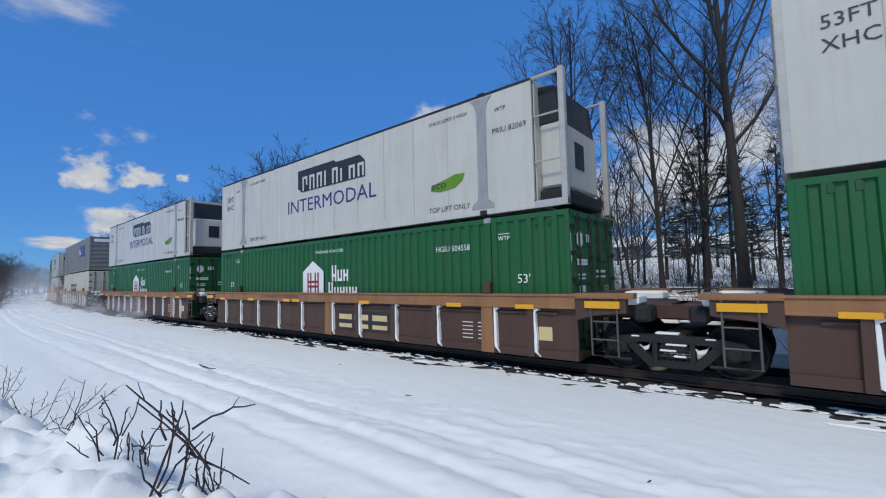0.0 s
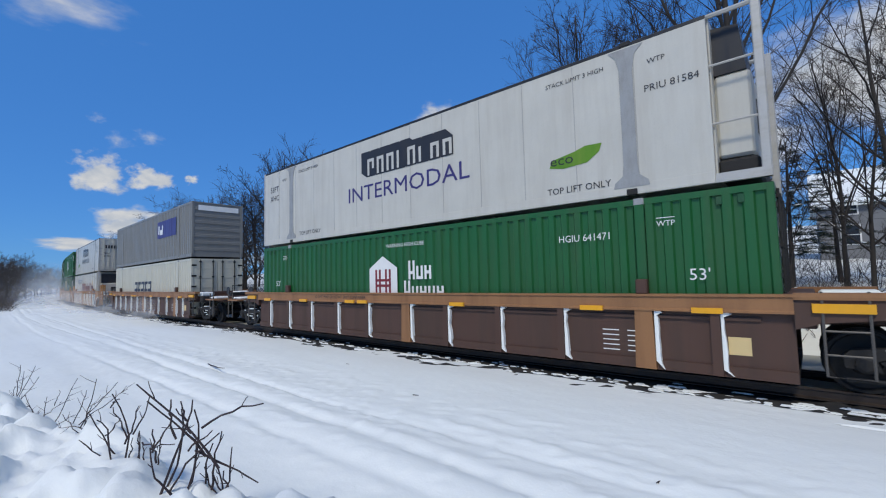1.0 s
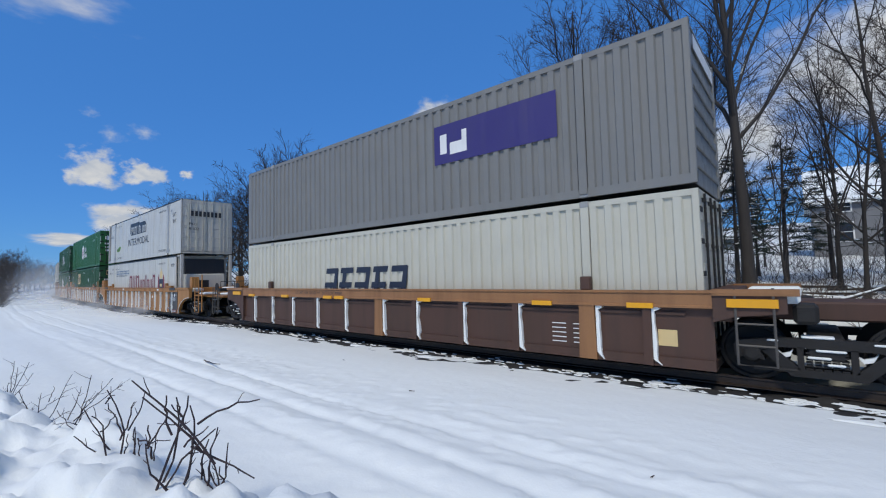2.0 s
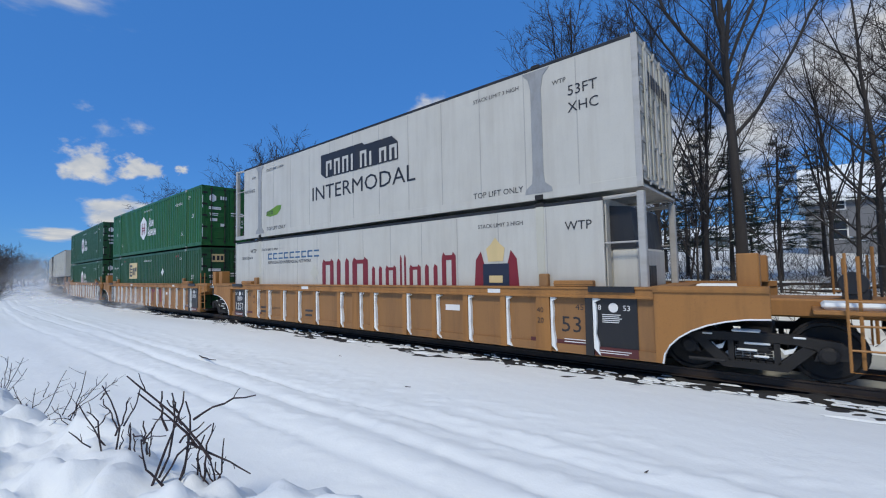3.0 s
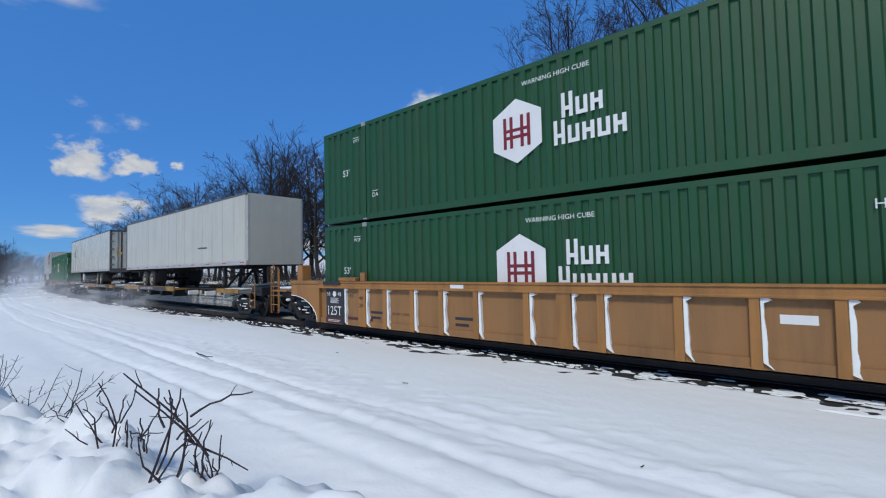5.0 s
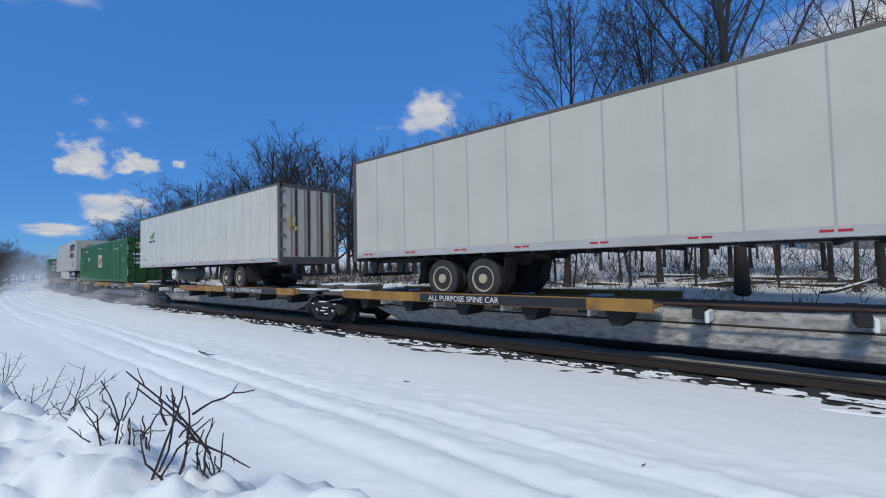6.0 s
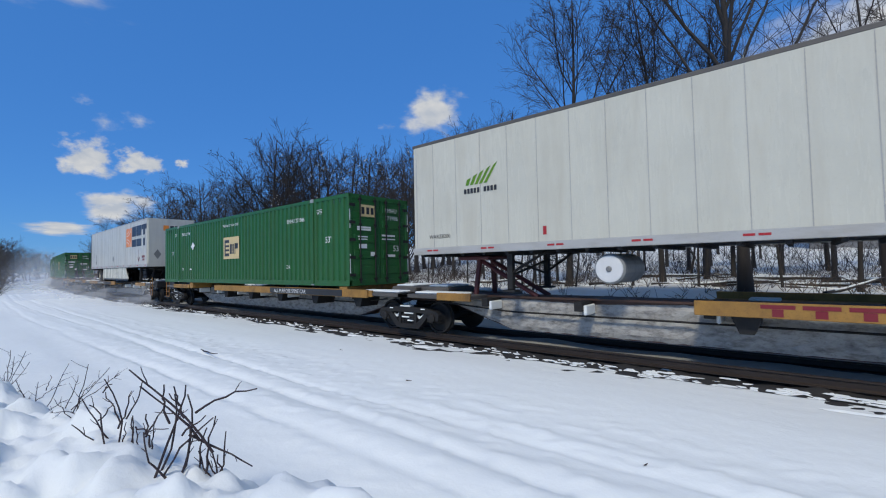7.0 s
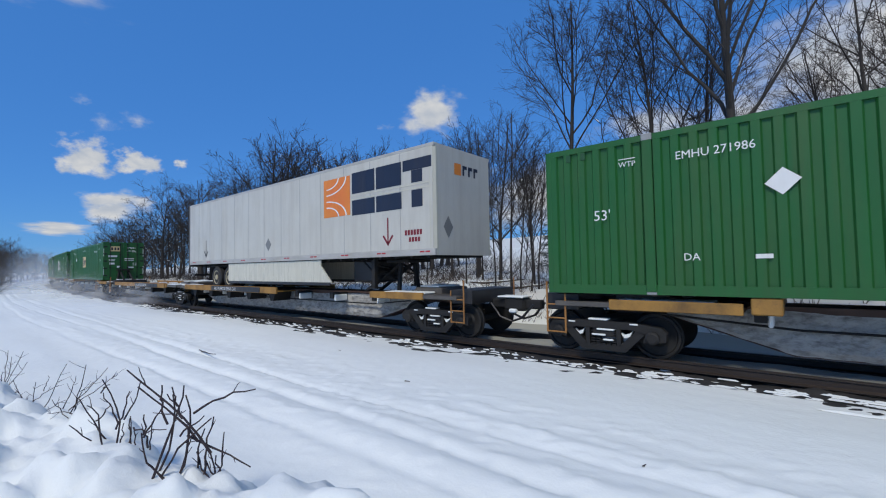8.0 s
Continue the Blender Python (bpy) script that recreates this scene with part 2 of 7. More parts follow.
CLOUDS = [(79.6, 11.9, 4.0, 3.0, 1, 0.5, -0.08), (75.4, 11.7, 3.0, 2.2, 2, 0.5, -0.08), (75.5, 16.2, 1.9, 1.3, 3, 2.0), (78.3, 15.4, 1.7, 1.3, 4, 2.3), (80.1, 17.4, 1.1, 0.8, 5, 2.6),
          (71.3, 12.2, 1.0, 0.8, 6, 0.8), (77.0, 6.9, 5.2, 2.5, 7, 0.6, -0.05), (81.5, 4.4, 5.0, 1.0, 8, 0.8), (41.0, 20.0, 7.0, 4.4, 9, 0.6, -0.1), (83.5, 27.4, 7.5, 3.0, 10, 1.6, 0.1),
          (-6.0, 19.0, 11.0, 7.0, 11, 0.8, 0.18), (9.0, 13.0, 12.0, 7.0, 12, 0.8, 0.22), (24.0, 9.0, 13.0, 5.0, 13, 0.8, 0.3), (58.0, 3.5, 14.0, 2.0, 14, 0.9),
          # glowing banks out of view, added to whiten the fill light
          (-40.0, 24.0, 16.0, 10.0, 15, 0.8, 0.2), (-72.0, 40.0, 17.0, 12.0, 16, 0.8, 0.2), (-105.0, 22.0, 18.0, 11.0, 17, 0.8, 0.2), (-140.0, 34.0, 20.0, 14.0, 18, 0.8, 0.25),
          (-175.0, 52.0, 20.0, 15.0, 19, 0.8, 0.25), (150.0, 26.0, 18.0, 11.0, 20, 0.8, 0.2), (118.0, 44.0, 18.0, 13.0, 21, 0.8, 0.2), (20.0, 66.0, 17.0, 12.0, 22, 0.8, 0.15), (-150.0, 74.0, 18.0, 15.0, 23, 0.8, 0.2),
          (55.0, 56.0, 18.0, 11.0, 24, 0.8, 0.2), (-18.0, 50.0, 17.0, 11.0, 25, 0.8, 0.2)]


def bend(x):
    """The track is straight past the eye and curves away beyond: its sideways shift at x."""
    d = -22.0 - x
    return np.where(d > 0, np.where(d < 120, 0.00083 * d * d, 0.00083 * 120 * (2 * d - 120)), 0.0) if isinstance(x, np.ndarray) else float(
        0 if d <= 0 else 0.00083 * d * d if d < 120 else 0.00083 * 120 * (2 * d - 120))


def heading(x):
    d = min(max(-22.0 - x, 0.0), 120.0)
    return -math.degrees(math.atan(2 * 0.00083 * d))


# ---- ground, track ----
def smooth(a, b, v):
    t = np.clip((v - a) / (b - a), 0, 1)
    return t * t * (3 - 2 * t)


def wobble(x, y, seed, n, fmin, fmax, amp):
    """Summed waves, an uneven but repeatable relief."""
    r = np.random.RandomState(seed)
    out = np.zeros(np.broadcast(x, y).shape)
    for _ in range(n):
        f = math.exp(r.uniform(math.log(fmin), math.log(fmax)))
        a = r.uniform(0, 2 * math.pi)
        out = out + amp * (fmin / f) ** 0.8 * np.sin(f * (x * math.cos(a) + y * math.sin(a)) + r.uniform(0, 6.28))
    return out


def ground_height(x, y):
    x, y = np.asarray(x, float), np.asarray(y, float)
    edge = np.clip(1.48 + 0.16 * (x + 3), -0.4, 1.9) + 0.05 * np.sin(x * 1.9) + 0.05 * np.sin(x * 4.7) + 0.03 * np.sin(x * 9.1)
    bank = 1 - smooth(edge - 0.2, edge + 0.42, y)
    far_bank = smooth(-60, -12, x)
    z = np.full(np.broadcast(x, y).shape, -0.10)
    lump = wobble(x, y, 3, 16, 1.4, 9, 0.035)
    knob = np.clip(wobble(x, y, 17, 20, 6, 22, 0.03), -0.03, 0.09) + np.clip(wobble(x, y, 19, 20, 18, 45, 0.012), -0.006, 0.03)
    z = z + bank * (0.42 + 0.25 * (1 - far_bank)) + smooth(0.0, 0.35, bank) * (lump * 0.9 + knob * 1.45)
    z = z + bank * smooth(0, -30, y) * 2.0
    # ruts along the track
    for c, w, d in ((2.3, 0.35, 0.03), (2.78, 0.08, 0.034), (3.10, 0.22, -0.03), (3.5, 0.075, 0.04), (3.78, 0.14, -0.025), (4.15, 0.06, 0.034), (4.36, 0.10, -0.018),
                    (4.9, 0.3, 0.012), (5.6, 0.4, -0.010), (6.5, 0.4, 0.010)):
        line = c + 0.11 * np.sin(x * 0.15 + c * 3) + 0.03 * np.sin(x * 0.6 + c * 5) + 0.012 * np.sin(x * 3.7 + c * 7)
        rough = 0.62 + 0.3 * np.sin(x * 0.45 + c * 9) + 0.12 * np.sin(x * 5.3 + c * 4) * np.sin(x * 2.3 + c)
        z = z - (0.75 + 0.95 * smooth(-22, -6, x)) * d * np.exp(-((y - line) / w) ** 2) * (1 - bank) * rough
    z = z + wobble(x, y, 5, 14, 1.2, 14, 0.0045) * (1 - bank) * (y < 8.6)
    z = z + np.clip(wobble(x, y, 6, 22, 9, 34, 0.010), 0.008, 0.022) * (1 - bank) * (0.3 + smooth(5.6, 4.9, y) * smooth(2.2, 3.0, y)) * (y < 8.6)
    z = z - 0.095 * smooth(6.2, 7.9, y)
    # cut of the ploughed snow beside the track
    cut = 8.05 + wobble(x, y * 0, 8, 16, 0.9, 26, 0.05) + wobble(x * 0.45, y * 2.2, 27, 24, 3, 22, 0.11)
    z = np.where(y > cut, -0.40, z)
    rise = smooth(12.0, 14.2, y) * 1.22 + np.clip(y - 14, 0, 16) * 0.035 + np.clip(y - 30, 0, 40) * 0.075 + np.clip(y - 70, 0, 400) * 0.085
    z = np.where(y > 11.2, -0.40 + 0.1 + rise + wobble(x, y, 11, 14, 0.5, 6, 0.05) * smooth(11.5, 14, y), z)
    return z


def stretched(lo, a, b, hi, fine, grow=1.12):
    mid = list(np.arange(a, b, fine))
    left, s, v = [], fine, a
    while v > lo:
        s *= grow
        v -= s
        left.append(v)
    right, s, v = [], fine, b
    while v < hi:
        right.append(v)
        s *= grow
        v += s
    return np.array(left[::-1] + mid + right + [hi])


def sheet(name, xs, ys, zfun, material, smooth_faces=True):
    X, Y = np.meshgrid(xs, ys)
    Z = zfun(X, Y)
    w, h = len(xs), len(ys)
    i = (np.arange(h - 1)[:, None] * w + np.arange(w - 1)[None]).ravel()
    me = bpy.data.meshes.new(name)
    me.from_pydata(np.stack([X, Y + bend(X), Z], -1).reshape(-1, 3).tolist(), [], np.stack([i, i + 1, i + 1 + w, i + w], 1).tolist())
    me.polygons.foreach_set("use_smooth", [smooth_faces] * len(me.polygons))
    me.materials.append(material)
    return new(name, me)


xs = stretched(-900, -13, 4, 500, 0.07, 1.045)
ys = np.concatenate([stretched(-300, 0.2, 5.6, 7.3, 0.045, 1.1)[:-1], np.arange(7.3, 8.6, 0.03), stretched(8.6, 8.6, 16, 900, 0.16, 1.09)])
ys = np.unique(ys.round(4))
ground = tagged(sheet("ground", xs, ys, ground_height, SNOW), "snow-covered ground with wheel ruts and a low bank", "ground", kind="structure")

ground.data.materials.append(SLOPE_SNOW)
ground.data.materials.append(SHADE_SNOW)
_row = len(xs) - 1
_mid = 0.5 * (ys[:-1] + ys[1:])
# from 9.0 to 12.6 the train's shade is put into the snow colour
ground.data.polygons.foreach_set("material_index", np.repeat(np.where(_mid > 12.6, 1, np.where(_mid > 9.0, 2, 0)).astype(np.int32), _row))

# ballast shoulder under and beside the track
bx = stretched(-400, -13, 6, 200, 0.12, 1.06)
by = np.arange(7.2, 11.6, 0.09)
ballast = tagged(sheet("ballast", bx, by, lambda x, y: -0.215 - 0.16 * smooth(10.7, 11.5, y) - 0.03 * smooth(7.7, 7.2, y) + wobble(x, y, 21, 18, 8, 45, 0.012), BALLAST),
                 "dark wet crushed-stone ballast with scattered snow", "ballast", kind="structure")


def snow_strip(y0, y1, top, seed, xa=-300, xb=60):
    xs2 = stretched(xa, -13, 6, xb, 0.07, 1.06)
    a = y0 + wobble(xs2, 0, seed, 12, 1.5, 25, 0.03)
    b = y1 + wobble(xs2, 0, seed + 1, 12, 1.5, 25, 0.03)
    bm = B()
    rows = []
    for k, (f, dz) in enumerate(((0, -0.09), (0.06, -0.01), (0.3, 0.0), (0.7, 0.0), (0.94, -0.01), (1, -0.09))):
        yy = a + (b - a) * f
        zz = top + dz + wobble(xs2, yy, seed + 2, 10, 2, 15, 0.008)
        rows.append([bm.verts.new(p) for p in zip(xs2, yy + bend(xs2), zz)])
    for r, s in zip(rows, rows[1:]):
        for i in range(len(xs2) - 1):
            bm.faces.new((r[i], r[i + 1], s[i + 1], s[i]))
    me = bpy.data.meshes.new("trackside_snow")
    bm.to_mesh(me)
    bm.free()
    me.materials.append(SHADE_SNOW)
    return tagged(new("trackside_snow", me), "low drift of packed snow lying along the rails", "snow drift", kind="structure")


snow_strip(TRACK_Y - 0.52, TRACK_Y + 0.50, -0.11, 31)
snow_strip(TRACK_Y + 0.98, TRACK_Y + 2.1, -0.15, 41)


def ragged_clods():
    """Thin broken patches of snow on the ballast's near shoulder."""
    r = random.Random(4)
    for name, label, count in (("snow_patches", "broken patches of snow on the dark ballast shoulder", 520),):
        verts, faces = [], []
        for _ in range(count):
            x = 5.0 - 36 * r.random() ** 1.6
            y = 8.12 + abs(r.gauss(0, 0.24))
            lx, ly, h, z = r.uniform(0.03, 0.18), r.uniform(0.010, 0.04), r.uniform(0.004, 0.012), -0.196
            y += float(bend(x))
            base, k = len(verts), 7
            for a in range(k):
                t = 2 * math.pi * a / k
                verts.append((x + lx * math.cos(t) * r.uniform(0.6, 1.2), y + ly * math.sin(t) * r.uniform(0.6, 1.2), z - 0.015))
            for a in range(k):
                v = verts[base + a]
                verts.append((x + (v[0] - x) * 0.7, y + (v[1] - y) * 0.7, z + h * r.uniform(0.6, 1.1)))
            for a in range(k):
                b = (a + 1) % k
                faces.append((base + a, base + b, base + k + b, base + k + a))
            faces.append(tuple(base + k + a for a in range(k)))
        me = bpy.data.meshes.new(name)
        me.from_pydata(verts, [], faces)
        me.materials.append(SNOW)
        tagged(new(name, me), label, "snow", kind="stuff")


ragged_clods()


def rail(y):
    bm = B()
    o = [(-0.075, -0.165), (0.075, -0.165), (0.075, -0.15), (0.012, -0.13), (0.012, -0.04), (0.036, -0.03), (0.036, -0.004), (0.028, 0),
         (-0.028, 0), (-0.036, -0.004), (-0.036, -0.03), (-0.012, -0.04), (-0.012, -0.13), (-0.075, -0.15)]
    xs3 = [-300.0] + [-150.0 + 4 * k for k in range(33)] + [100.0]
    rings = [[bm.verts.new((x, y + bend(x) + p, q)) for p, q in o] for x in xs3]
    for a, b in zip(rings, rings[1:]):
        for i in range(len(o)):
            bm.faces.new((a[i], b[i], b[(i + 1) % len(o)], a[(i + 1) % len(o)]))
    return tagged(part("rail", bm, RAIL_STEEL), "worn steel rail on wooden ties", "rail", "running rails", "structure")


rail(TRACK_Y - 0.755)
rail(TRACK_Y + 0.755)


def beam(bm, section, x0, x1):
    """A section of (y, z) pairs drawn out along x."""
    a = [bm.verts.new((x0, y, z)) for y, z in section]
    b = [bm.verts.new((x1, y, z)) for y, z in section]
    k = len(section)
    bm.faces.new(a)
    bm.faces.new(b[::-1])
    for i in range(k):
        bm.faces.new((a[i], b[i], b[(i + 1) % k], a[(i + 1) % k]))
    return bm


# ---- rolling stock: trucks ----
def wheel(parent, x, side, r=0.42):
    bm = B()
    y = side * 0.72
    s = side
    lathe_y(bm, x, r, [(y - s * 0.06, r + 0.025), (y - s * 0.03, r + 0.024), (y - s * 0.025, r), (y + s * 0.07, r - 0.006), (y + s * 0.075, r - 0.05),
                       (y + s * 0.03, r - 0.075), (y + s * 0.02, 0.20), (y + s * 0.065, 0.15), (y + s * 0.075, 0.11), (y + s * 0.02, 0.10)])
    return part("wheel", bm, STEEL_DARK, parent, smooth=False)


def truck(car, x, r=0.42, half=0.90):
    """A two-axle truck under a car: side frames, springs, bolster, wheels."""
    for s in (-1, 1):
        for dx in (-half, half):
            wheel(car, x + dx, s, r)
        bm = B()
        y0, y1 = sorted((s * 0.92, s * 1.08))
        prism(bm, [(x - half - 0.24, r + 0.10), (x - half - 0.16, r + 0.19), (x - 0.55, r + 0.26), (x + 0.55, r + 0.26), (x + half + 0.16, r + 0.19),
                   (x + half + 0.24, r + 0.10), (x + half + 0.22, r - 0.06), (x + half - 0.17, r - 0.10), (x + 0.78, r + 0.04), (x + 0.55, r + 0.12),
                   (x - 0.55, r + 0.12), (x - 0.78, r + 0.04), (x - half + 0.17, r - 0.10), (x - half - 0.22, r - 0.06)], y0, y1)
        prism(bm, [(x - 0.78, r + 0.06), (x - 0.62, r + 0.10), (x - 0.30, r - 0.20), (x + 0.30, r - 0.20), (x + 0.62, r + 0.10), (x + 0.78, r + 0.06),
                   (x + 0.42, r - 0.31), (x - 0.42, r - 0.31)], y0, y1)
        box(bm, x - 0.34, x - 0.26, y0, y1, r - 0.2, r + 0.13)
        box(bm, x + 0.26, x + 0.34, y0, y1, r - 0.2, r + 0.13)
        part("side_frame", bm, STEEL_DARK, car)
        bm = B()
        for k in range(5):
            cx = x - 0.2 + 0.1 * k
            for j in range(6):
                box(bm, cx - 0.04, cx + 0.04, s * 1.0 - 0.05, s * 1.0 + 0.05, r - 0.2 + j * 0.048, r - 0.175 + j * 0.048)
        part("spring", bm, STEEL_DARK, car)
        bm = B()
        for dx in (-half, half):
            lathe_y(bm, x + dx, r, [(s * 0.95, 0.13), (s * 1.12, 0.12), (s * 1.14, 0.08)], 12)
        pieces("bearing", bm, STEEL_DARK, car)
        bm = B()
        for a, b, h in ((-0.28, 0.10, 0.27), (-0.70, -0.55, 0.20), (0.50, 0.66, 0.21), (-0.22, 0.05, -0.03), (-0.12, 0.22, 0.08), (0.0, 0.2, -0.12)):
            box(bm, x + a, x + b, s * 1.0 - 0.09, s * 1.0 + 0.095, r + h, r + h + 0.035, 0.012)
        for a, k in ((-0.47, 0.8), (0.44, 1.0)):
            prism(bm, [(x + a - 0.13 * k, r + 0.07), (x + a - 0.05, r + 0.015), (x + a + 0.06 * k, r + 0.05), (x + a + 0.11 * k, r + 0.10), (x + a + 0.05, r - 0.02), (x + a - 0.05, r - 0.05)], s * 1.0 - 0.03, s * 1.0 + 0.04)
        pieces("caked_snow", bm, SNOW_LOOSE, car, "snow packed on the truck frame")
    bm = B()
    box(bm, x - 0.22, x + 0.22, -1.05, 1.05, r - 0.05, r + 0.28, 0.03)
    for dx in (-half, half):
        lathe_y(bm, x + dx, r, [(-0.70, 0.085), (0.70, 0.085)], 12)
    part("bolster", bm, STEEL_DARK, car)


def coupler(car, x0, x1):
    bm = B()
    box(bm, x0, x1, -0.11, 0.11, 0.72, 0.94, 0.03)
    m = (x0 + x1) / 2
    box(bm, m - 0.3, m + 0.3, -0.2, 0.2, 0.66, 1.0, 0.06)
    part("coupler", bm, STEEL_DARK, car)
    for s in (-1, 1):
        bm = B()
        tube(bm, [(x0 + 0.1, s * 0.3, 0.85), (m - 0.3, s * 0.34, 0.52), (m, s * 0.3, 0.42), (m + 0.3, s * 0.34, 0.52), (x1 - 0.1, s * 0.3, 0.85)], 0.03, 6)
        part("air_hose", bm, BLACK, car)
    bm = B()
    box(bm, m - 0.45, m + 0.3, -0.25, 0.2, 0.99, 1.03, 0.015)
    box(bm, m - 0.1, m + 0.12, -0.30, -0.18, 0.62, 0.72, 0.03)
    pieces("caked_snow", bm, SNOW_LOOSE, car, "snow packed on the coupling")


# ---- rolling stock: well cars ----
def well_side(car, s, sill, sheet_mat, post_mat, posts, half, style):
    """One side of the well: top chord, sheets, posts, bottom angle, snow on the posts."""
    o = s * 1.36
    low = 1.17 if style == "brown" else 1.25      # underside of the top chord
    bm = B()
    beam(bm, [(s * 1.30, low), (s * 1.49, low), (s * 1.49, low + 0.03), (s * 1.47, low + 0.05), (s * 1.47, 1.41), (s * 1.50, 1.42), (s * 1.50, 1.46), (s * 1.28, 1.46), (s * 1.30, 1.42)], -half, half)
    part("top_chord", bm, sill, car)
    bm = B()
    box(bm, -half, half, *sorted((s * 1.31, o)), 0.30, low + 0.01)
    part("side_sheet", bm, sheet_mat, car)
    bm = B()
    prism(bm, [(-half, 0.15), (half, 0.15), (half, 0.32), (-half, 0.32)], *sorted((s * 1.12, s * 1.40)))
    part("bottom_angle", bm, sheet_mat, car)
    for i, x in enumerate(posts):
        wide = style == "brown" and i in (5, 9) or style == "yellow" and i in (1, 7, 13)
        w = 0.17 if wide else 0.075
        bm = B()
        prism(bm, [(x - w, 0.16), (x + w, 0.16), (x + w * 0.85, low + 0.008), (x - w * 0.85, low + 0.008)], *sorted((s * 1.35, s * 1.47)))
        part("side_post", bm, BLACK if style == "yellow" and i in (0, 14) else sill if wide else post_mat, car)
        if s < 0:
            bm = B()
            r = random.Random(i * 7 + int(half * 100))
            e = x + w + 0.002
            out = [(e, 0.19 + r.uniform(0, .1)), (e + 0.09 + r.uniform(0, 0.05), 0.17), (e + 0.075 + r.uniform(-.02, .02), 0.24), (e + 0.085 + r.uniform(-.03, .01), 0.36), (e + 0.06 + r.uniform(-.02, .02), 0.5), (e + 0.055 + r.uniform(-.02, .02), 0.66), (e + 0.05 + r.uniform(-.02, .02), 0.82), (e + 0.06 + r.uniform(-.02, 0.02), 0.95), (e + 0.04, 1.0), (e + 0.11 + r.uniform(0, .05), 1.045), (e + 0.1, 1.065), (e, 1.065)]
            k = (low - 0.17) / 0.9
            prism(bm, [(p, 0.17 + (q - 0.17) * k) for p, q in out], -1.45, -1.365)
            part("post_snow", bm, SNOW_LOOSE, car, "snow driven against the post")
    if style == "brown" and s < 0:
        bm = B()
        box(bm, -half + 0.4, half - 0.4, -1.40, -1.355, 1.04, 1.09)
        part("inner_rail", bm, BROWN, car)


def end_deck(car, x_in, x_out, sill, dark, arched, style, brake):
    """The end of a well car over the truck: deck, side sheet, steps, handrails. x_out is the end away from the well."""
    d = 1 if x_out > x_in else -1
    xi, xo = x_in, x_out
    bm = B()
    box(bm, *sorted((xi - d * 0.1, xo)), -0.55, 0.55, 0.95, 1.25, 0.03)
    part("centre_sill", bm, dark, car)
    bm = B()
    box(bm, *sorted((xi - d * 0.2, xi + d * 0.25)), -1.28, 1.28, 0.95, 1.45, 0.02)
    part("end_sill", bm, dark, car)
    run = d * (1.62 if style == "yellow" else 1.45)
    for s in (-1, 1):
        y0, y1 = sorted((s * 1.32, s * 1.455))
        bm = B()
        if arched:
            pts = [(xi, 0.16), (xi, 1.40), (xi + run, 1.40)]
            for k in range(9):
                f = k / 8
                pts.append((xi + run - run * 0.93 * math.sin(f * math.pi / 2), 0.16 + (0.98 - 0.16) * math.cos(f * math.pi / 2)))
        else:
            pts = [(xi, 0.95), (xi, 1.40), (xi + d * 0.95, 1.40), (xi + d * 0.95, 1.12), (xi + d * 0.3, 1.05)]
        prism(bm, pts, y0, y1)
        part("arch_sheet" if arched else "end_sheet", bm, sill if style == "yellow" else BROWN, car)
        bm = B()
        e = run if arched else d * 1.1
        beam(bm, [(s * 1.28, 1.38), (s * 1.49, 1.38), (s * 1.50, 1.42), (s * 1.50, 1.48), (s * 1.28, 1.48)], *sorted((xi, xi + e)))
        part("deck_edge", bm, sill, car)
        if arched and style == "yellow":
            bm = B()
            pts = []
            for k in range(9):
                f = k / 8
                pts.append((xi + run - run * 0.93 * math.sin(f * math.pi / 2), 0.16 + (0.985 - 0.16) * math.cos(f * math.pi / 2)))
            tube(bm, [(a, s * 1.462, b) for a, b in pts], 0.014, 5)
            part("arch_flange", bm, SNOW_LOOSE, car, "snow caught on the arched flange")
        bm = B()
        if style == "brown":
            box(bm, *sorted((xi + d * 0.2, xi + d * 0.85)), *sorted((s * 1.45, s * 1.505)), 1.20, 1.33)
            part("reflector", bm, STRIPE, car, "bright yellow reflective stripe")
        else:
            box(bm, *sorted((xi + d * 1.2, xi + d * 1.5)), *sorted((s * 1.30, s * 0.95)), 1.46, 2.0, 0.02)
            part("end_bracket", bm, YELLOW, car, "upright ochre box bracket")
        bm = B()
        box(bm, *sorted((xi + d * 0.3, xi + d * 1.1)), *sorted((s * 0.6, s * 1.2)), 1.25, 1.44, 0.04)
        pieces("deck_snow", bm, SNOW_LOOSE, car, "snow lying on the end deck")
        bm = B()
        x = xi + d * 0.75
        tube(bm, [(xi + d * 0.5, s * 1.42, 0.3), (xi + d * 1.0, s * 1.42, 0.3)], 0.03, 6)
        box(bm, *sorted((xi + d * 1.0, xi + d * 1.3)), *sorted((s * 0.7, s * 1.25)), 0.95, 1.25, 0.05)
        pieces("air_reservoir", bm, STEEL_DARK, car)
        if not arched or brake:
            x = xi + d * 0.55 if not arched else xo - d * 0.4
            y = s * 1.47
            bm = B()
            top = 1.95 if style == "yellow" else 1.5
            tube(bm, [(x - 0.24, y, top), (x - 0.24, y, 0.32), (x + 0.24, y, 0.32), (x + 0.24, y, top)], 0.02, 6)
            for z in (0.62, 0.95, 1.28):
                tube(bm, [(x - 0.24, y, z), (x + 0.24, y, z)], 0.016, 6)
            part("ladder", bm, DARK_RAIL if style == "brown" else YELLOW, car)
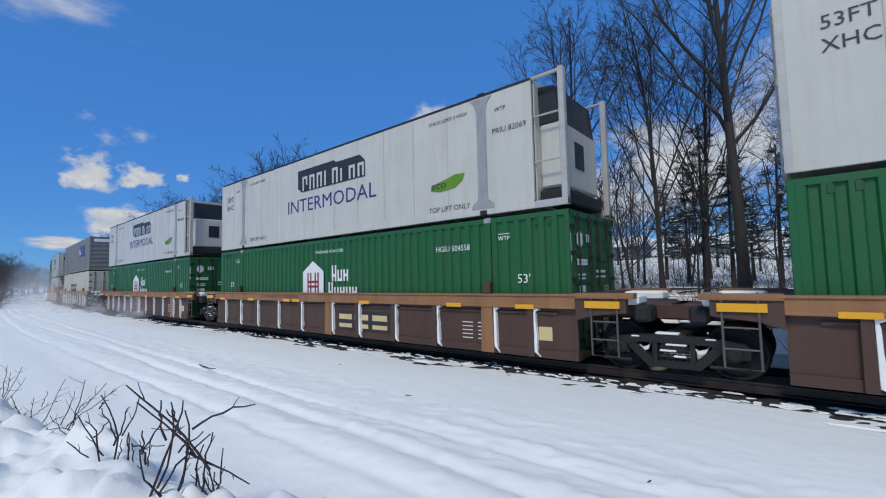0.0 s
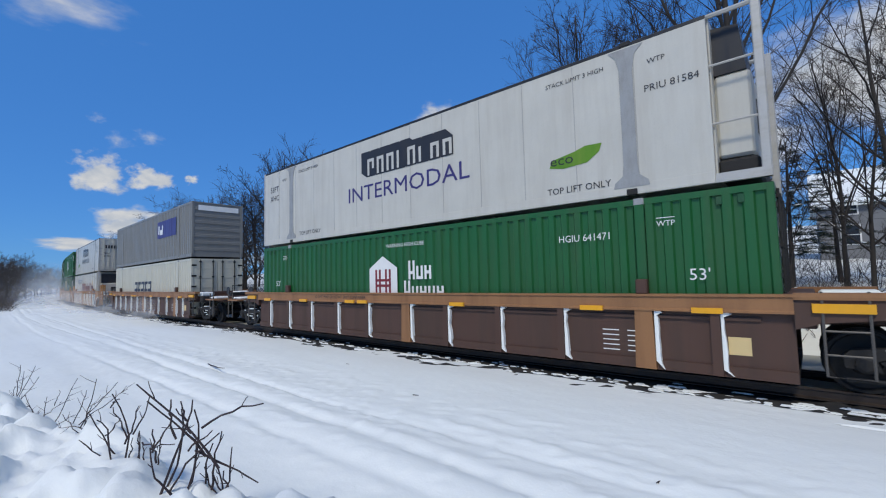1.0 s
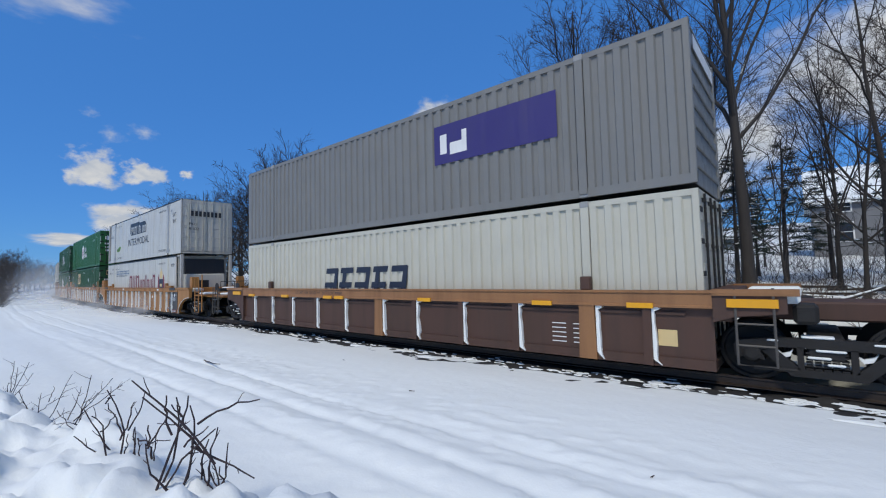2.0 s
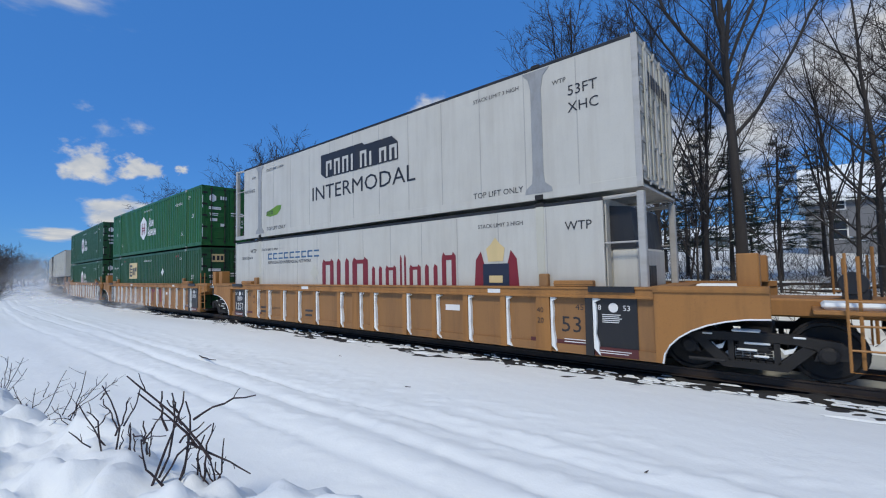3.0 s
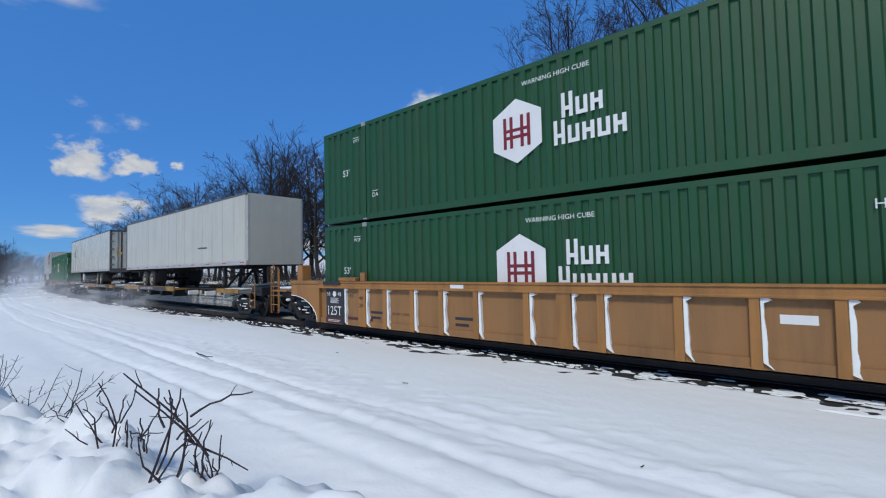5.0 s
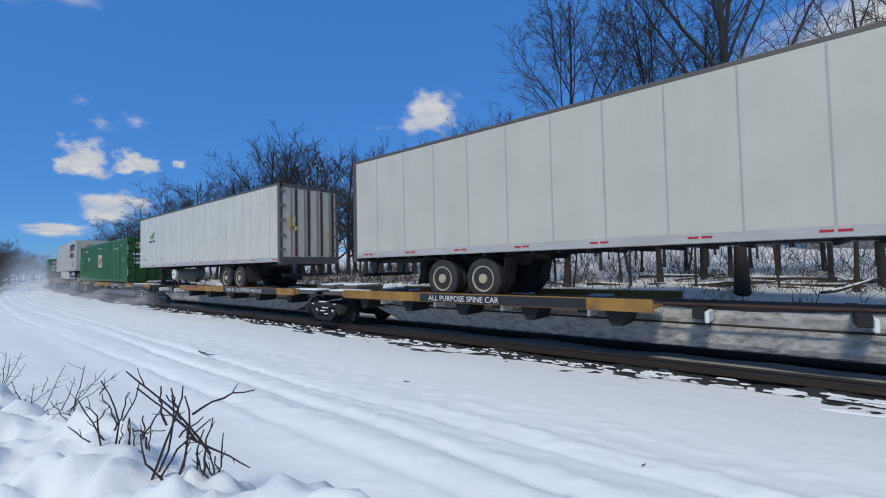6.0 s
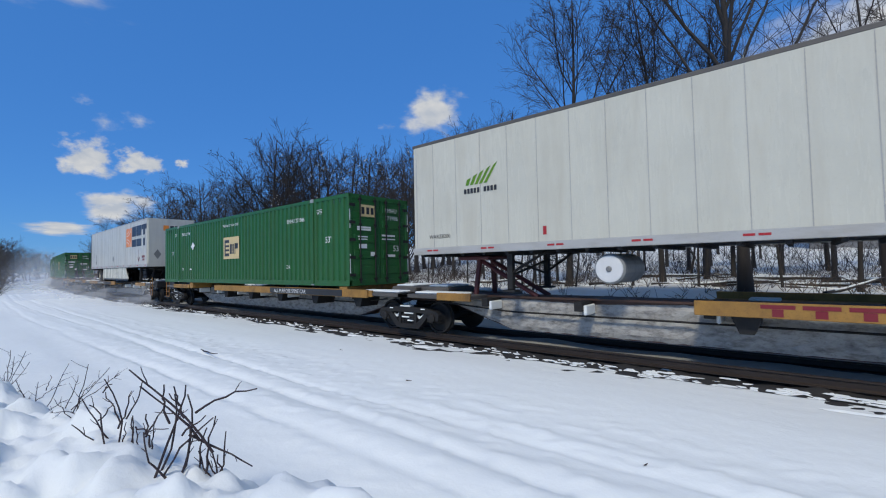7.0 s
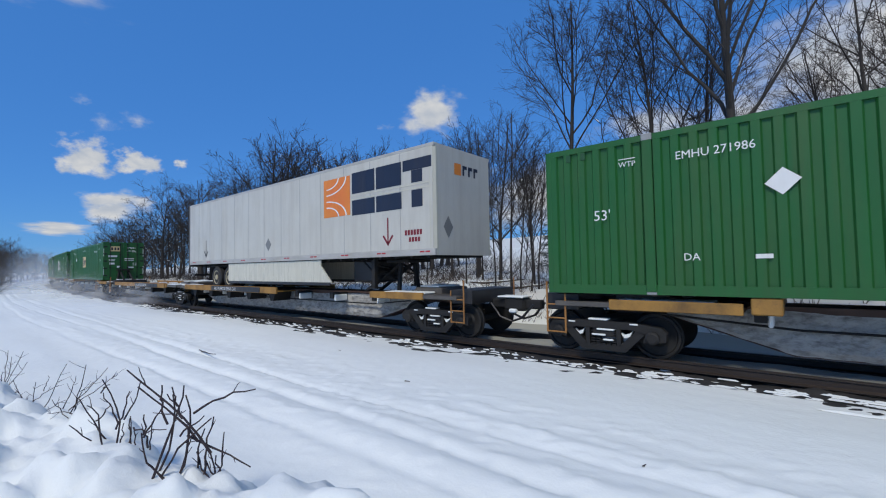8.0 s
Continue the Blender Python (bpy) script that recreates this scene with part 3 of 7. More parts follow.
    if brake:
        bm = B()
        tube(bm, [(xo - d * 0.12, -0.5, 1.2), (xo - d * 0.12, -0.5, 1.75), (xo - d * 0.12, 0.3, 1.75), (xo - d * 0.12, 0.3, 1.2)], 0.02, 6)
        part("handrail", bm, BLACK, car)
        bm = B()
        lathe_y(bm, xo - d * 0.5, 1.50, [(-0.55, 0.17), (-0.53, 0.18), (-0.50, 0.16)], 16)
        box(bm, *sorted((xo - d * 0.6, xo - d * 0.3)), -0.5, 0.2, 1.15, 1.42, 0.03)
        part("hand_brake", bm, BLACK, car)
        for s in (-1, 1):
            bm = B()
            tube(bm, [(xo - d * 0.1, s * 1.35, 0.35), (xo - d * 0.1, s * 1.35, 2.1 if style == "yellow" else 1.5)], 0.028, 6)
            tube(bm, [(xo - d * 0.5, s * 1.35, 0.35), (xo - d * 0.5, s * 1.35, 1.9 if style == "yellow" else 1.4)], 0.024, 6)
            pieces("grab_iron", bm, YELLOW if style == "yellow" else DARK_RAIL, car)
            bm = B()
            box(bm, *sorted((xo - d * 1.0, xo - d * 0.05)), *sorted((s * 0.5, s * 1.38)), 1.08, 1.14, 0.01)
            part("crossover_step", bm, sill, car)
            bm = B()
            box(bm, *sorted((xo - d * 0.9, xo - d * 0.2)), *sorted((s * 0.6, s * 1.2)), 1.14, 1.24, 0.04)
            pieces("deck_snow", bm, SNOW_LOOSE, car, "snow lying on the step")


def well_car(u, label, style, left_end, right_end, left_arch, right_arch):
    """A well car whose 53-foot well ends at u on the +x side at the clip's start."""
    car = thing("well_car", label, "well car", "cars of the train")
    half = LEN / 2 + 0.12
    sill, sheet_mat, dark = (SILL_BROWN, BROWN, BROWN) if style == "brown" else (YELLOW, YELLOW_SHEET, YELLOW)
    posts = [-7.34, -5.98, -4.56, -3.05, -1.54, 0.10, 1.50, 3.04, 4.54, 6.12, 7.20] if style == "brown" else [-6.98, -6.08, -5.13, -4.10, -3.12, -2.08, -0.78, 0.05, 0.78, 2.08, 3.12, 4.10, 5.13, 6.08, 7.04]
    for s in (-1, 1):
        well_side(car, s, sill, sheet_mat, sheet_mat if style == "brown" else YELLOW, posts, half, style)
    bm = B()
    for i in range(9):
        x = -half + 2 * half * i / 8
        box(bm, max(x - 0.15, -half), min(x + 0.15, half), -1.2, 1.2, 0.17, 0.285)
    pieces("floor_beam", bm, STEEL_DARK, car)
    # end panels of the well and lift-casting brackets on the chords
    bm = B()
    for sx in (-1, 1):
        for s in (-1, 1):
            x = sx * 6.1
            box(bm, x - 0.10, x + 0.10, *sorted((s * 1.44, s * 1.31)), 1.45, 1.72, 0.02)
    pieces("container_guide", bm, YELLOW_SHEET if style == "yellow" else BROWN, car)
    if style == "yellow":
        for sx in (-1, 1):
            for s in (-1, 1):
                bm = B()
                box(bm, *sorted((sx * 6.35, sx * 7.15)), *sorted((s * 1.485, s * 1.33)), 1.46, 1.58, 0.015)
                box(bm, *sorted((sx * 6.35, sx * 7.15)), *sorted((s * 1.497, s * 1.40)), 1.505, 1.53, 0.006)
                part("chord_cap", bm, YELLOW, car)
    for sx, kind, arched in ((-1, left_end, left_arch), (1, right_end, right_arch)):
        x = sx * half
        if kind == "joint":
            end_deck(car, x, x + sx * 1.72, sill, dark, arched, style, False)
        else:
            end_deck(car, x, x + sx * 3.1, sill, dark, arched, style, True)
            truck(car, x + sx * 1.35, 0.46)
    return car


def near_chord_marks(car, style, seed):
    """Stripes, stencils and panels on the camera-side of a car."""
    half = LEN / 2
    r = random.Random(seed)
    if style == "brown":
        bm_list = [-7.4, -4.9, -2.3, -1.7, 1.9, 5.2, 7.1]
        for x in bm_list:
            bm = B()
            box(bm, x - 0.22, x + 0.22, -1.512, -1.465, 1.15, 1.24)
            part("reflector", bm, STRIPE, car, "bright yellow reflective stripe")
        letters("stencil", "LD LMT  MAX GROSS WT  20 FT CONTAINER", 0.13, -4.2, 1.28, -1.476, BLACK_INK, car)
        bm = B()
        for k in range(5):
            rect(bm, 5.35, 5.35 + 0.3, 0.78 - k * 0.09, 0.80 - k * 0.09, -1.366)
            rect(bm, 5.8, 6.2 + r.uniform(-.1, .1), 0.78 - k * 0.09, 0.80 - k * 0.09, -1.366)
        pieces("stencil_mark", bm, WHITE_INK, car, "rows of small white stencil bars")
        bm = B()
        rect(bm, 7.35, 7.65, 0.5, 0.78, -1.366)
        part("placard", bm, GOLD_INK, car, "small faded yellow placard")
    else:
        for x, w in ((7.48, 0.42), (-7.48, 0.42)):
            bm = B()
            box(bm, x - w, x + w, -1.385, -1.358, 0.33, 1.255)
            box(bm, x - w, x + w, -1.513, -1.48, 1.36, 1.47)
            part("data_board", bm, BLACK, car, "black lettered data board")
            bm = B()
            box(bm, x - w, x + w, -1.41, -1.38, 0.17, 0.33)
            box(bm, *sorted((math.copysign(5.75, x), x)), -1.379, -1.362, 0.31, 0.40)
            part("data_board", bm, MAROON, car, "dark red band along the sill")
            bm = B()
            for k in range(5):
                rect(bm, x - w * 0.5, x + w * r.uniform(0.2, 0.6), 0.93 - k * 0.035, 0.945 - k * 0.035, -1.389)
            rect(bm, x - 0.3, x + 0.3, 0.26, 0.275, -1.413)
            rect(bm, x - 0.3, x + 0.25, 0.22, 0.235, -1.413)
            for k in range(12):
                a0, a1 = 2 * math.pi * k / 12, 2 * math.pi * (k + 1) / 12
                flat(bm, [(x, 1.07), (x + 0.09 * math.cos(a0), 1.07 + 0.09 * math.sin(a0)), (x + 0.09 * math.cos(a1), 1.07 + 0.09 * math.sin(a1))], -1.389)
            pieces("stencil_mark", bm, WHITE_INK, car, "white stencil bars and roundel")
        letters("stencil", "53", 0.17, -7.86, 1.01, -1.389, WHITE_INK, car)
        letters("stencil", "48", 0.17, -7.32, 1.01, -1.389, WHITE_INK, car)
        letters("stencil", "125T", 0.40, -7.88, 0.42, -1.389, WHITE_INK, car, stretch=0.9)
        letters("stencil", "48", 0.14, 7.12, 1.02, -1.389, WHITE_INK, car)
        letters("stencil", "53", 0.14, 7.65, 1.02, -1.389, WHITE_INK, car)
        letters("stencil", "53", 0.44, 6.42, 0.56, -1.364, BLACK_INK, car, stretch=1.05)
        letters("stencil", "45", 0.17, -6.78, 0.98, -1.364, BLACK_INK, car, stretch=1.2)
        letters("stencil", "40", 0.15, -6.20, 0.93, -1.476, BLACK_INK, car, stretch=1.2)
        letters("stencil", "20", 0.15, -6.20, 0.72, -1.476, BLACK_INK, car, stretch=1.2)
        letters("stencil", "40", 0.15, 5.96, 0.93, -1.478, BLACK_INK, car, stretch=1.0)
        letters("stencil", "20", 0.15, 5.96, 0.72, -1.478, BLACK_INK, car, stretch=1.0)
        letters("stencil", "45", 0.16, 6.74, 1.0, -1.364, BLACK_INK, car, stretch=1.1)
        for z in (0.41, 0.36):
            bm = B()
            rect(bm, 6.5, 6.95, z, z + 0.018, -1.384)
            part("stencil", bm, WHITE_INK, car, "thin white line of print")
        letters("stencil", "LD LMT 117000", 0.10, -4.95, 0.55, -1.364, BLACK_INK, car)
        for x in (-5.8, -2.75):
            bm = B()
            for k in range(2):
                rect(bm, x, x + 0.6 - k * .2, 0.55 - k * 0.15, 0.62 - k * 0.15, -1.364)
            part("stencil", bm, BLACK_INK, car)
        bm = B()
        rect(bm, 4.75, 5.08, 1.31, 1.40, -1.476)
        rect(bm, 3.42, 3.86, 0.86, 1.0, -1.365)
        rect(bm, -2.8, -2.4, 1.31, 1.40, -1.476)
        pieces("label_plate", bm, WHITE_INK, car, "small white sticker")


# ---- containers ----
HALF, SIDE = LEN / 2, WID / 2
GUIDE = 6.10     # lifting posts, 40 feet apart


def frame_parts(box_thing, paint, steel=None):
    """Rails, posts and castings of a container."""
    steel = steel or paint
    bm = B()
    for s in (-1, 1):
        box(bm, -HALF, HALF, *sorted((s * SIDE, s * (SIDE - 0.07))), HGT - 0.11, HGT)
    pieces("top_rail", bm, paint, box_thing)
    bm = B()
    for s in (-1, 1):
        box(bm, -HALF, HALF, *sorted((s * SIDE, s * (SIDE - 0.09))), 0.0, 0.17)
    pieces("bottom_rail", bm, paint, box_thing)
    for x in (-HALF, HALF):
        for s in (-1, 1):
            bm = B()
            w = 0.11 if x > 0 else -0.11
            box(bm, *sorted((x, x - w)), *sorted((s * (SIDE + 0.004), s * (SIDE - 0.12))), 0, HGT, 0.012)
            part("corner_post", bm, paint, box_thing)
    for x in (-GUIDE, GUIDE):
        for s in (-1, 1):
            bm = B()
            box(bm, x - 0.085, x + 0.085, *sorted((s * (SIDE + 0.03), s * (SIDE - 0.08))), 0.05, HGT - 0.05, 0.012)
            part("lift_post", bm, paint, box_thing)
            bm = B()
            box(bm, x - 0.09, x + 0.09, *sorted((s * (SIDE + 0.034), s * (SIDE - 0.12))), HGT - 0.12, HGT + 0.012, 0.015)
            box(bm, x - 0.09, x + 0.09, *sorted((s * (SIDE + 0.008), s * (SIDE - 0.12))), -0.005, 0.12, 0.015)
            pieces("casting", bm, GALV, box_thing, "pale worn corner casting")
    bm = B()
    corrugated_roof(bm)
    part("roof", bm, paint, box_thing)
    bm = B()
    box(bm, -HALF + 0.05, HALF - 0.05, -SIDE + 0.09, SIDE - 0.09, 0.05, 0.15)
    part("floor", bm, STEEL_DARK, box_thing)


def corrugated_roof(bm):
    box(bm, -HALF + 0.02, HALF - 0.02, -SIDE + 0.06, SIDE - 0.06, HGT - 0.06, HGT - 0.02)
    for k in range(40):
        x = -HALF + 0.3 + k * 0.4
        box(bm, x, x + 0.2, -SIDE + 0.1, SIDE - 0.1, HGT - 0.02, HGT - 0.004)


def end_doors(t, paint, x, rods=STEEL_DARK, marks=WHITE_INK):
    """Two door leaves with lock rods and hinges; x is the end's plane."""
    d = 1 if x > 0 else -1
    for s in (-1, 1):
        bm = B()
        box(bm, *sorted((x - d * 0.06, x - d * 0.02)), *sorted((s * 0.01, s * (SIDE - 0.12))), 0.17, HGT - 0.12)
        for k in range(5):
            z = 0.35 + k * 0.5
            box(bm, *sorted((x - d * 0.03, x - d * 0.006)), *sorted((s * 0.1, s * (SIDE - 0.2))), z, z + 0.28, 0.02)
        leaf = part("door", bm, paint, t)
        for y in (0.24, 0.86):
            bm = B()
            tube(bm, [(x + d * 0.02, s * y, 0.08), (x + d * 0.02, s * y, HGT - 0.05)], 0.022, 8)
            for z in (0.16, 0.9, 1.9, HGT - 0.2):
                box(bm, *sorted((x - d * 0.02, x + d * 0.04)), s * y - 0.05, s * y + 0.05, z, z + 0.07)
            part("lock_rod", bm, rods, leaf)
        bm = B()
        for k in range(5):
            z = 0.3 + k * 0.55
            box(bm, *sorted((x - d * 0.02, x + d * 0.012)), *sorted((s * (SIDE - 0.25), s * (SIDE - 0.02))), z, z + 0.09)
        pieces("hinge", bm, rods, leaf)
    bm = B()
    box(bm, *sorted((x - d * 0.07, x)), -SIDE + 0.1, SIDE - 0.1, HGT - 0.13, HGT - 0.005)
    box(bm, *sorted((x - d * 0.07, x)), -SIDE + 0.1, SIDE - 0.1, 0.0, 0.18)
    pieces("door_frame", bm, paint, t)


def ribbed_end(t, paint, x):
    d = 1 if x > 0 else -1
    bm = B()
    box(bm, *sorted((x - d * 0.06, x - d * 0.04)), -SIDE + 0.1, SIDE - 0.1, 0.0, HGT - 0.02)
    wall = part("end_wall", bm, paint, t)
    for k in range(7):
        z = 0.3 + k * 0.36
        bm = B()
        box(bm, *sorted((x - d * 0.045, x - d * 0.006)), -SIDE + 0.12, SIDE - 0.12, z, z + 0.17, 0.018)
        part("rib", bm, paint, wall)


def corrugated_sides(t, paint):
    for s in (-1, 1):
        bm = B()
        for a, b in ((-HALF + 0.1, -GUIDE - 0.1), (-GUIDE + 0.1, GUIDE - 0.1), (GUIDE + 0.1, HALF - 0.1)):
            corrugated(bm, a, b, 0.16, HGT - 0.1, s * (SIDE - 0.003), -s)
        part("side_panel", bm, paint, t)


OUT = -SIDE - 0.006


def hexagon(a, b, r, squash=1.0):
    return [(a + r * math.cos(k) * 0.9, b + r * math.sin(k) * squash) for k in (math.pi / 6 + i * math.pi / 3 for i in range(6))]


def emblem_h(t, x, z, r, house):
    """White badge with dark red bars, and two rows of white blocks beside it."""
    bm = B()
    flat(bm, [(x - r, z - 0.62 * r), (x, z - 1.2 * r), (x + r, z - 0.62 * r), (x + r, z + 0.62 * r), (x, z + 1.2 * r), (x - r, z + 0.62 * r)], OUT)
    part("emblem", bm, WHITE_INK, t, "white badge")
    bm = B()
    h = r * 0.62
    for a in (-0.55, -0.28, 0.16, 0.43):
        rect(bm, x + a * r, x + (a + 0.13) * r, z - h, z + h * 0.9, OUT - 0.004)
    rect(bm, x - 0.5 * r, x + 0.5 * r, z - 0.02 * r, z + 0.1 * r, OUT - 0.005)
    rect(bm, x - 0.5 * r, x + 0.5 * r, z - 0.28 * r, z - 0.16 * r, OUT - 0.005)
    pieces("emblem_bar", bm, RED_INK, t, "dark red bars on the badge")
    bm = B()
    for row, n in ((0.05, 3), (-0.85, 5)):
        a0 = x + r * (1.75 if n == 3 else 1.45)
        for k in range(n):
            a = a0 + k * 0.5 * r
            hi = 0.85 if k == 0 else 0.6
            b0 = z + row * r
            w, st = 0.40 * r, 0.13 * r
            rect(bm, a, a + st, b0, b0 + hi * r, OUT)
            rect(bm, a + w - st, a + w, b0, b0 + (hi if k != 1 else 0.6) * r, OUT)
            rect(bm, a, a + w, b0 + (0.24 if k % 2 == 0 else 0.0) * r, b0 + (0.38 if k % 2 == 0 else 0.14) * r, OUT - 0.001)
    pieces("name_block", bm, WHITE_INK, t, "two rows of white block shapes")


def gold_badge(t, x, z, w, h):
    bm = B()
    rect(bm, x - w, x + w, z - h, z + h, OUT)
    part("badge", bm, GOLD_INK, t, "pale gold rectangular badge")
    bm = B()
    rect(bm, x - 0.85 * w, x - 0.25 * w, z - 0.75 * h, z + 0.75 * h, OUT - 0.003)
    rect(bm, x - 0.15 * w, x + 0.1 * w, z - 0.55 * h, z + 0.35 * h, OUT - 0.003)
    rect(bm, x + 0.18 * w, x + 0.35 * w, z - 0.55 * h, z + 0.35 * h, OUT - 0.003)
    rect(bm, x + 0.45 * w, x + 0.85 * w, z - 0.1 * h, z + 0.4 * h, OUT - 0.003)
    rect(bm, x + 0.45 * w, x + 0.55 * w, z - 0.6 * h, z + 0.4 * h, OUT - 0.003)
    pieces("badge_block", bm, BLACK_INK, t, "dark block shapes on the badge")
    bm = B()
    for dz in (0.38, 0.0, -0.38):
        rect(bm, x - 0.7 * w, x - 0.25 * w, z + (dz - 0.1) * h, z + (dz + 0.1) * h, OUT - 0.005)
    pieces("badge_bar", bm, GOLD_INK, t)


def steel_container(name_label, paint, side="hub", number="", doors_right=True, house_low=False):
    t = thing("container", name_label, "shipping container", "containers of the train")
    frame_parts(t, paint)
    corrugated_sides(t, paint)
    (end_doors if doors_right else ribbed_end)(t, paint, HALF)
    (ribbed_end if doors_right else end_doors)(t, paint, -HALF)
    letters("lettering", "53'", 0.28, 6.84, 1.40, OUT, WHITE_INK, t)
    letters("lettering", "53'", 0.28, -7.10, 1.40, OUT, WHITE_INK, t)
    trail = 5.25 if house_low else 6.38
    letters("lettering", "WTP", 0.14, trail, 2.36, OUT, WHITE_INK, t)
    lead = -5.85 if house_low else -6.6
    letters("lettering", "WTP", 0.14, lead, 2.36, OUT, WHITE_INK, t)
    for a in (trail, lead):
        bm = B()
        rect(bm, a, a + 0.3, 2.50, 2.515, OUT)
        part("overline", bm, WHITE_INK, t)
    if number:
        if not house_low:
            letters("lettering", number, 0.20, 4.5, 2.2, OUT, WHITE_INK, t, stretch=0.95)
        if house_low:
            letters("lettering", number, 0.20, -7.62, 2.1, OUT, WHITE_INK, t, stretch=0.95)
        elif side == "badge":
            letters("lettering", number, 0.20, -5.65, 2.35, OUT, WHITE_INK, t, stretch=0.95)
    letters("lettering", "WARNING HIGH CUBE", 0.145, -0.82, 2.45, OUT, WHITE_INK, t)
    if side in ("hub_house", "hub"):
        emblem_h(t, -0.97, 1.5, 0.6, side == "hub_house")
        for a in (5.42, -5.75):
            letters("lettering", "DA", 0.18, a, 0.62, OUT, WHITE_INK, t)
            bm = B()
            rect(bm, a, a + 0.25, 0.79, 0.805, OUT)
            part("overline", bm, WHITE_INK, t)
    elif side == "badge":
        gold_badge(t, *((-3.0, 1.95, 0.85, 0.5) if house_low else (-0.01, 1.52, 0.74, 0.47)))
        letters("lettering", "DA", 0.18, 4.45, 0.58, OUT, WHITE_INK, t)
        letters("lettering", "DA", 0.18, -5.58, 0.6, OUT, WHITE_INK, t)
        bm = B()
        px, pz = (2.6, 1.8) if house_low else (-4.21, 1.78)
        flat(bm, [(px, pz - 0.21), (px + 0.23, pz + 0.02), (px + 0.01, pz + 0.21), (px - 0.22, pz - 0.02)], OUT)
        part("placard", bm, WHITE_INK, t, "white diamond placard")
        bm = B()
        rect(bm, -4.58, -4.36, 0.61, 0.68, OUT)
        pieces("label_plate", bm, WHITE_INK, t)
        if house_low:
            bm = B()
            for a in (-5.05, -4.75, 4.75, 5.05):
                flat(bm, [(a - 0.05, 2.54), (a + 0.05, 2.54), (a + 0.035, 2.6), (a + 0.012, 2.66), (a - 0.012, 2.66)], OUT)
            pieces("warning_mark", bm, RED, t, "small red warning mark")
    # vent cowls high on the side
    bm = B()
    for a in (-7.62, 7.3):
        for k in (0.0, 0.30):
            box(bm, a + k, a + k + 0.09, -SIDE - 0.012, -SIDE + 0.02, HGT - 0.27, HGT - 0.13, 0.006)
    pieces("vent_cowl", bm, GREEN_DULL, t, "small dark vent cowl")
    # marks on the end
    e = HALF + 0.006
    bm = B()
    for y, z, w, h in ((-0.75, 1.55, 0.20, 0.02), (-0.75, 1.47, 0.18, 0.02), (-0.75, 1.25, 0.16, 0.07), (-0.35, 1.0, 0.09, 0.07), (0.35, 1.62, 0.3, 0.03), (0.35, 1.5, 0.3, 0.02), (0.45, 0.95, 0.2, 0.04), (-0.7, 1.85, 0.28, 0.03), (-0.7, 1.78, 0.28, 0.03)):
        rect(bm, y - w, y + w, z - h, z + h, e, "end")
    for k in range(2):
        rect(bm, -SIDE + 0.02, -SIDE + 0.05, 0.4 + 1.4 * k, 1.0 + 1.4 * k, e, "end")
        rect(bm, SIDE - 0.05, SIDE - 0.02, 0.4 + 1.4 * k, 1.0 + 1.4 * k, e, "end")
    if side != "badge":
        flat(bm, hexagon(-0.8, 2.3, 0.2), e, "end")
        for k in range(3):
            rect(bm, -0.45 + k * 0.11, -0.38 + k * 0.11, 2.25, 2.42, e, "end")
    pieces("end_label", bm, WHITE_INK, t, "white labels and stencil bars on the end")
    if side == "badge":
        bm = B()
        rect(bm, -0.85, -0.25, 2.2, 2.58, e + 0.002, "end")
        part("badge", bm, GOLD_INK, t, "pale gold rectangular badge")
        bm = B()
        for a in (-0.8, -0.6, -0.42):
            rect(bm, a, a + 0.12, 2.28, 2.5, e + 0.005, "end")
        pieces("badge_block", bm, BLACK_INK, t, "dark block shapes on the badge")
        letters("lettering", number[:4], 0.2, 0.2, 2.4, e, WHITE_INK, t, face="end")
        letters("lettering", number[5:], 0.2, 0.2, 2.15, e, WHITE_INK, t, face="end")
    letters("lettering", "53'", 0.28, 0.55, 1.1, e, WHITE_INK, t, face="end")
    return t


def eco_mark(t, x, z):
    bm = B()
    flat(bm, [(x - 0.56, z - 0.13), (x - 0.25, z - 0.19), (x + 0.25, z - 0.15), (x + 0.5, z + 0.02), (x + 0.56, z + 0.18), (x + 0.22, z + 0.19), (x + 0.0, z + 0.12), (x - 0.5, z + 0.02)], OUT)
    part("leaf_mark", bm, LEAF_INK, t, "green leaf-shaped decal")
    letters("lettering", "eco", 0.30, x - 0.55, z - 0.10, OUT - 0.003, BLACK_INK, t, stretch=1.2)


def slab_title(t, x, z, w, h, n, lean=0.0):
    """A row of white block shapes standing on dark slanted shadows."""
    step = w / n
    for k in range(n):
        a = x + k * step
        hh = h * (1.0 if k < 5 else 0.86)
        bm = B()
        flat(bm, [(a - 0.02, z), (a + step * 0.86, z), (a + step * 0.86, z + hh), (a + step * 0.3, z + hh + h * 0.36), (a - step * 0.62, z + hh + h * 0.36), (a - step * 0.62, z + h * 0.28)], OUT - 0.0008 * k)
        part("title_shadow", bm, BLACK_INK, t, "dark slanted block shadow")
        bm = B()
        g = OUT - 0.010
        st = step * 0.21
        lo, hi, l, r = z + 0.04, z + hh - 0.04, a + 0.03, a + step * 0.77
        if k in (3, 5):
            flat(bm, [(l, lo), (l + st, lo), (l + st, hi), (l, hi)], g)
        else:
            foot = z + 0.4 * h if k == 0 else lo
            flat(bm, [(l, lo), (l + st, lo), (l + st, hi - st), (r - st, hi - st), (r - st, foot), (r, foot), (r, hi), (l, hi)], g)
        part("title_block", bm, WHITE, t, "white block shape")


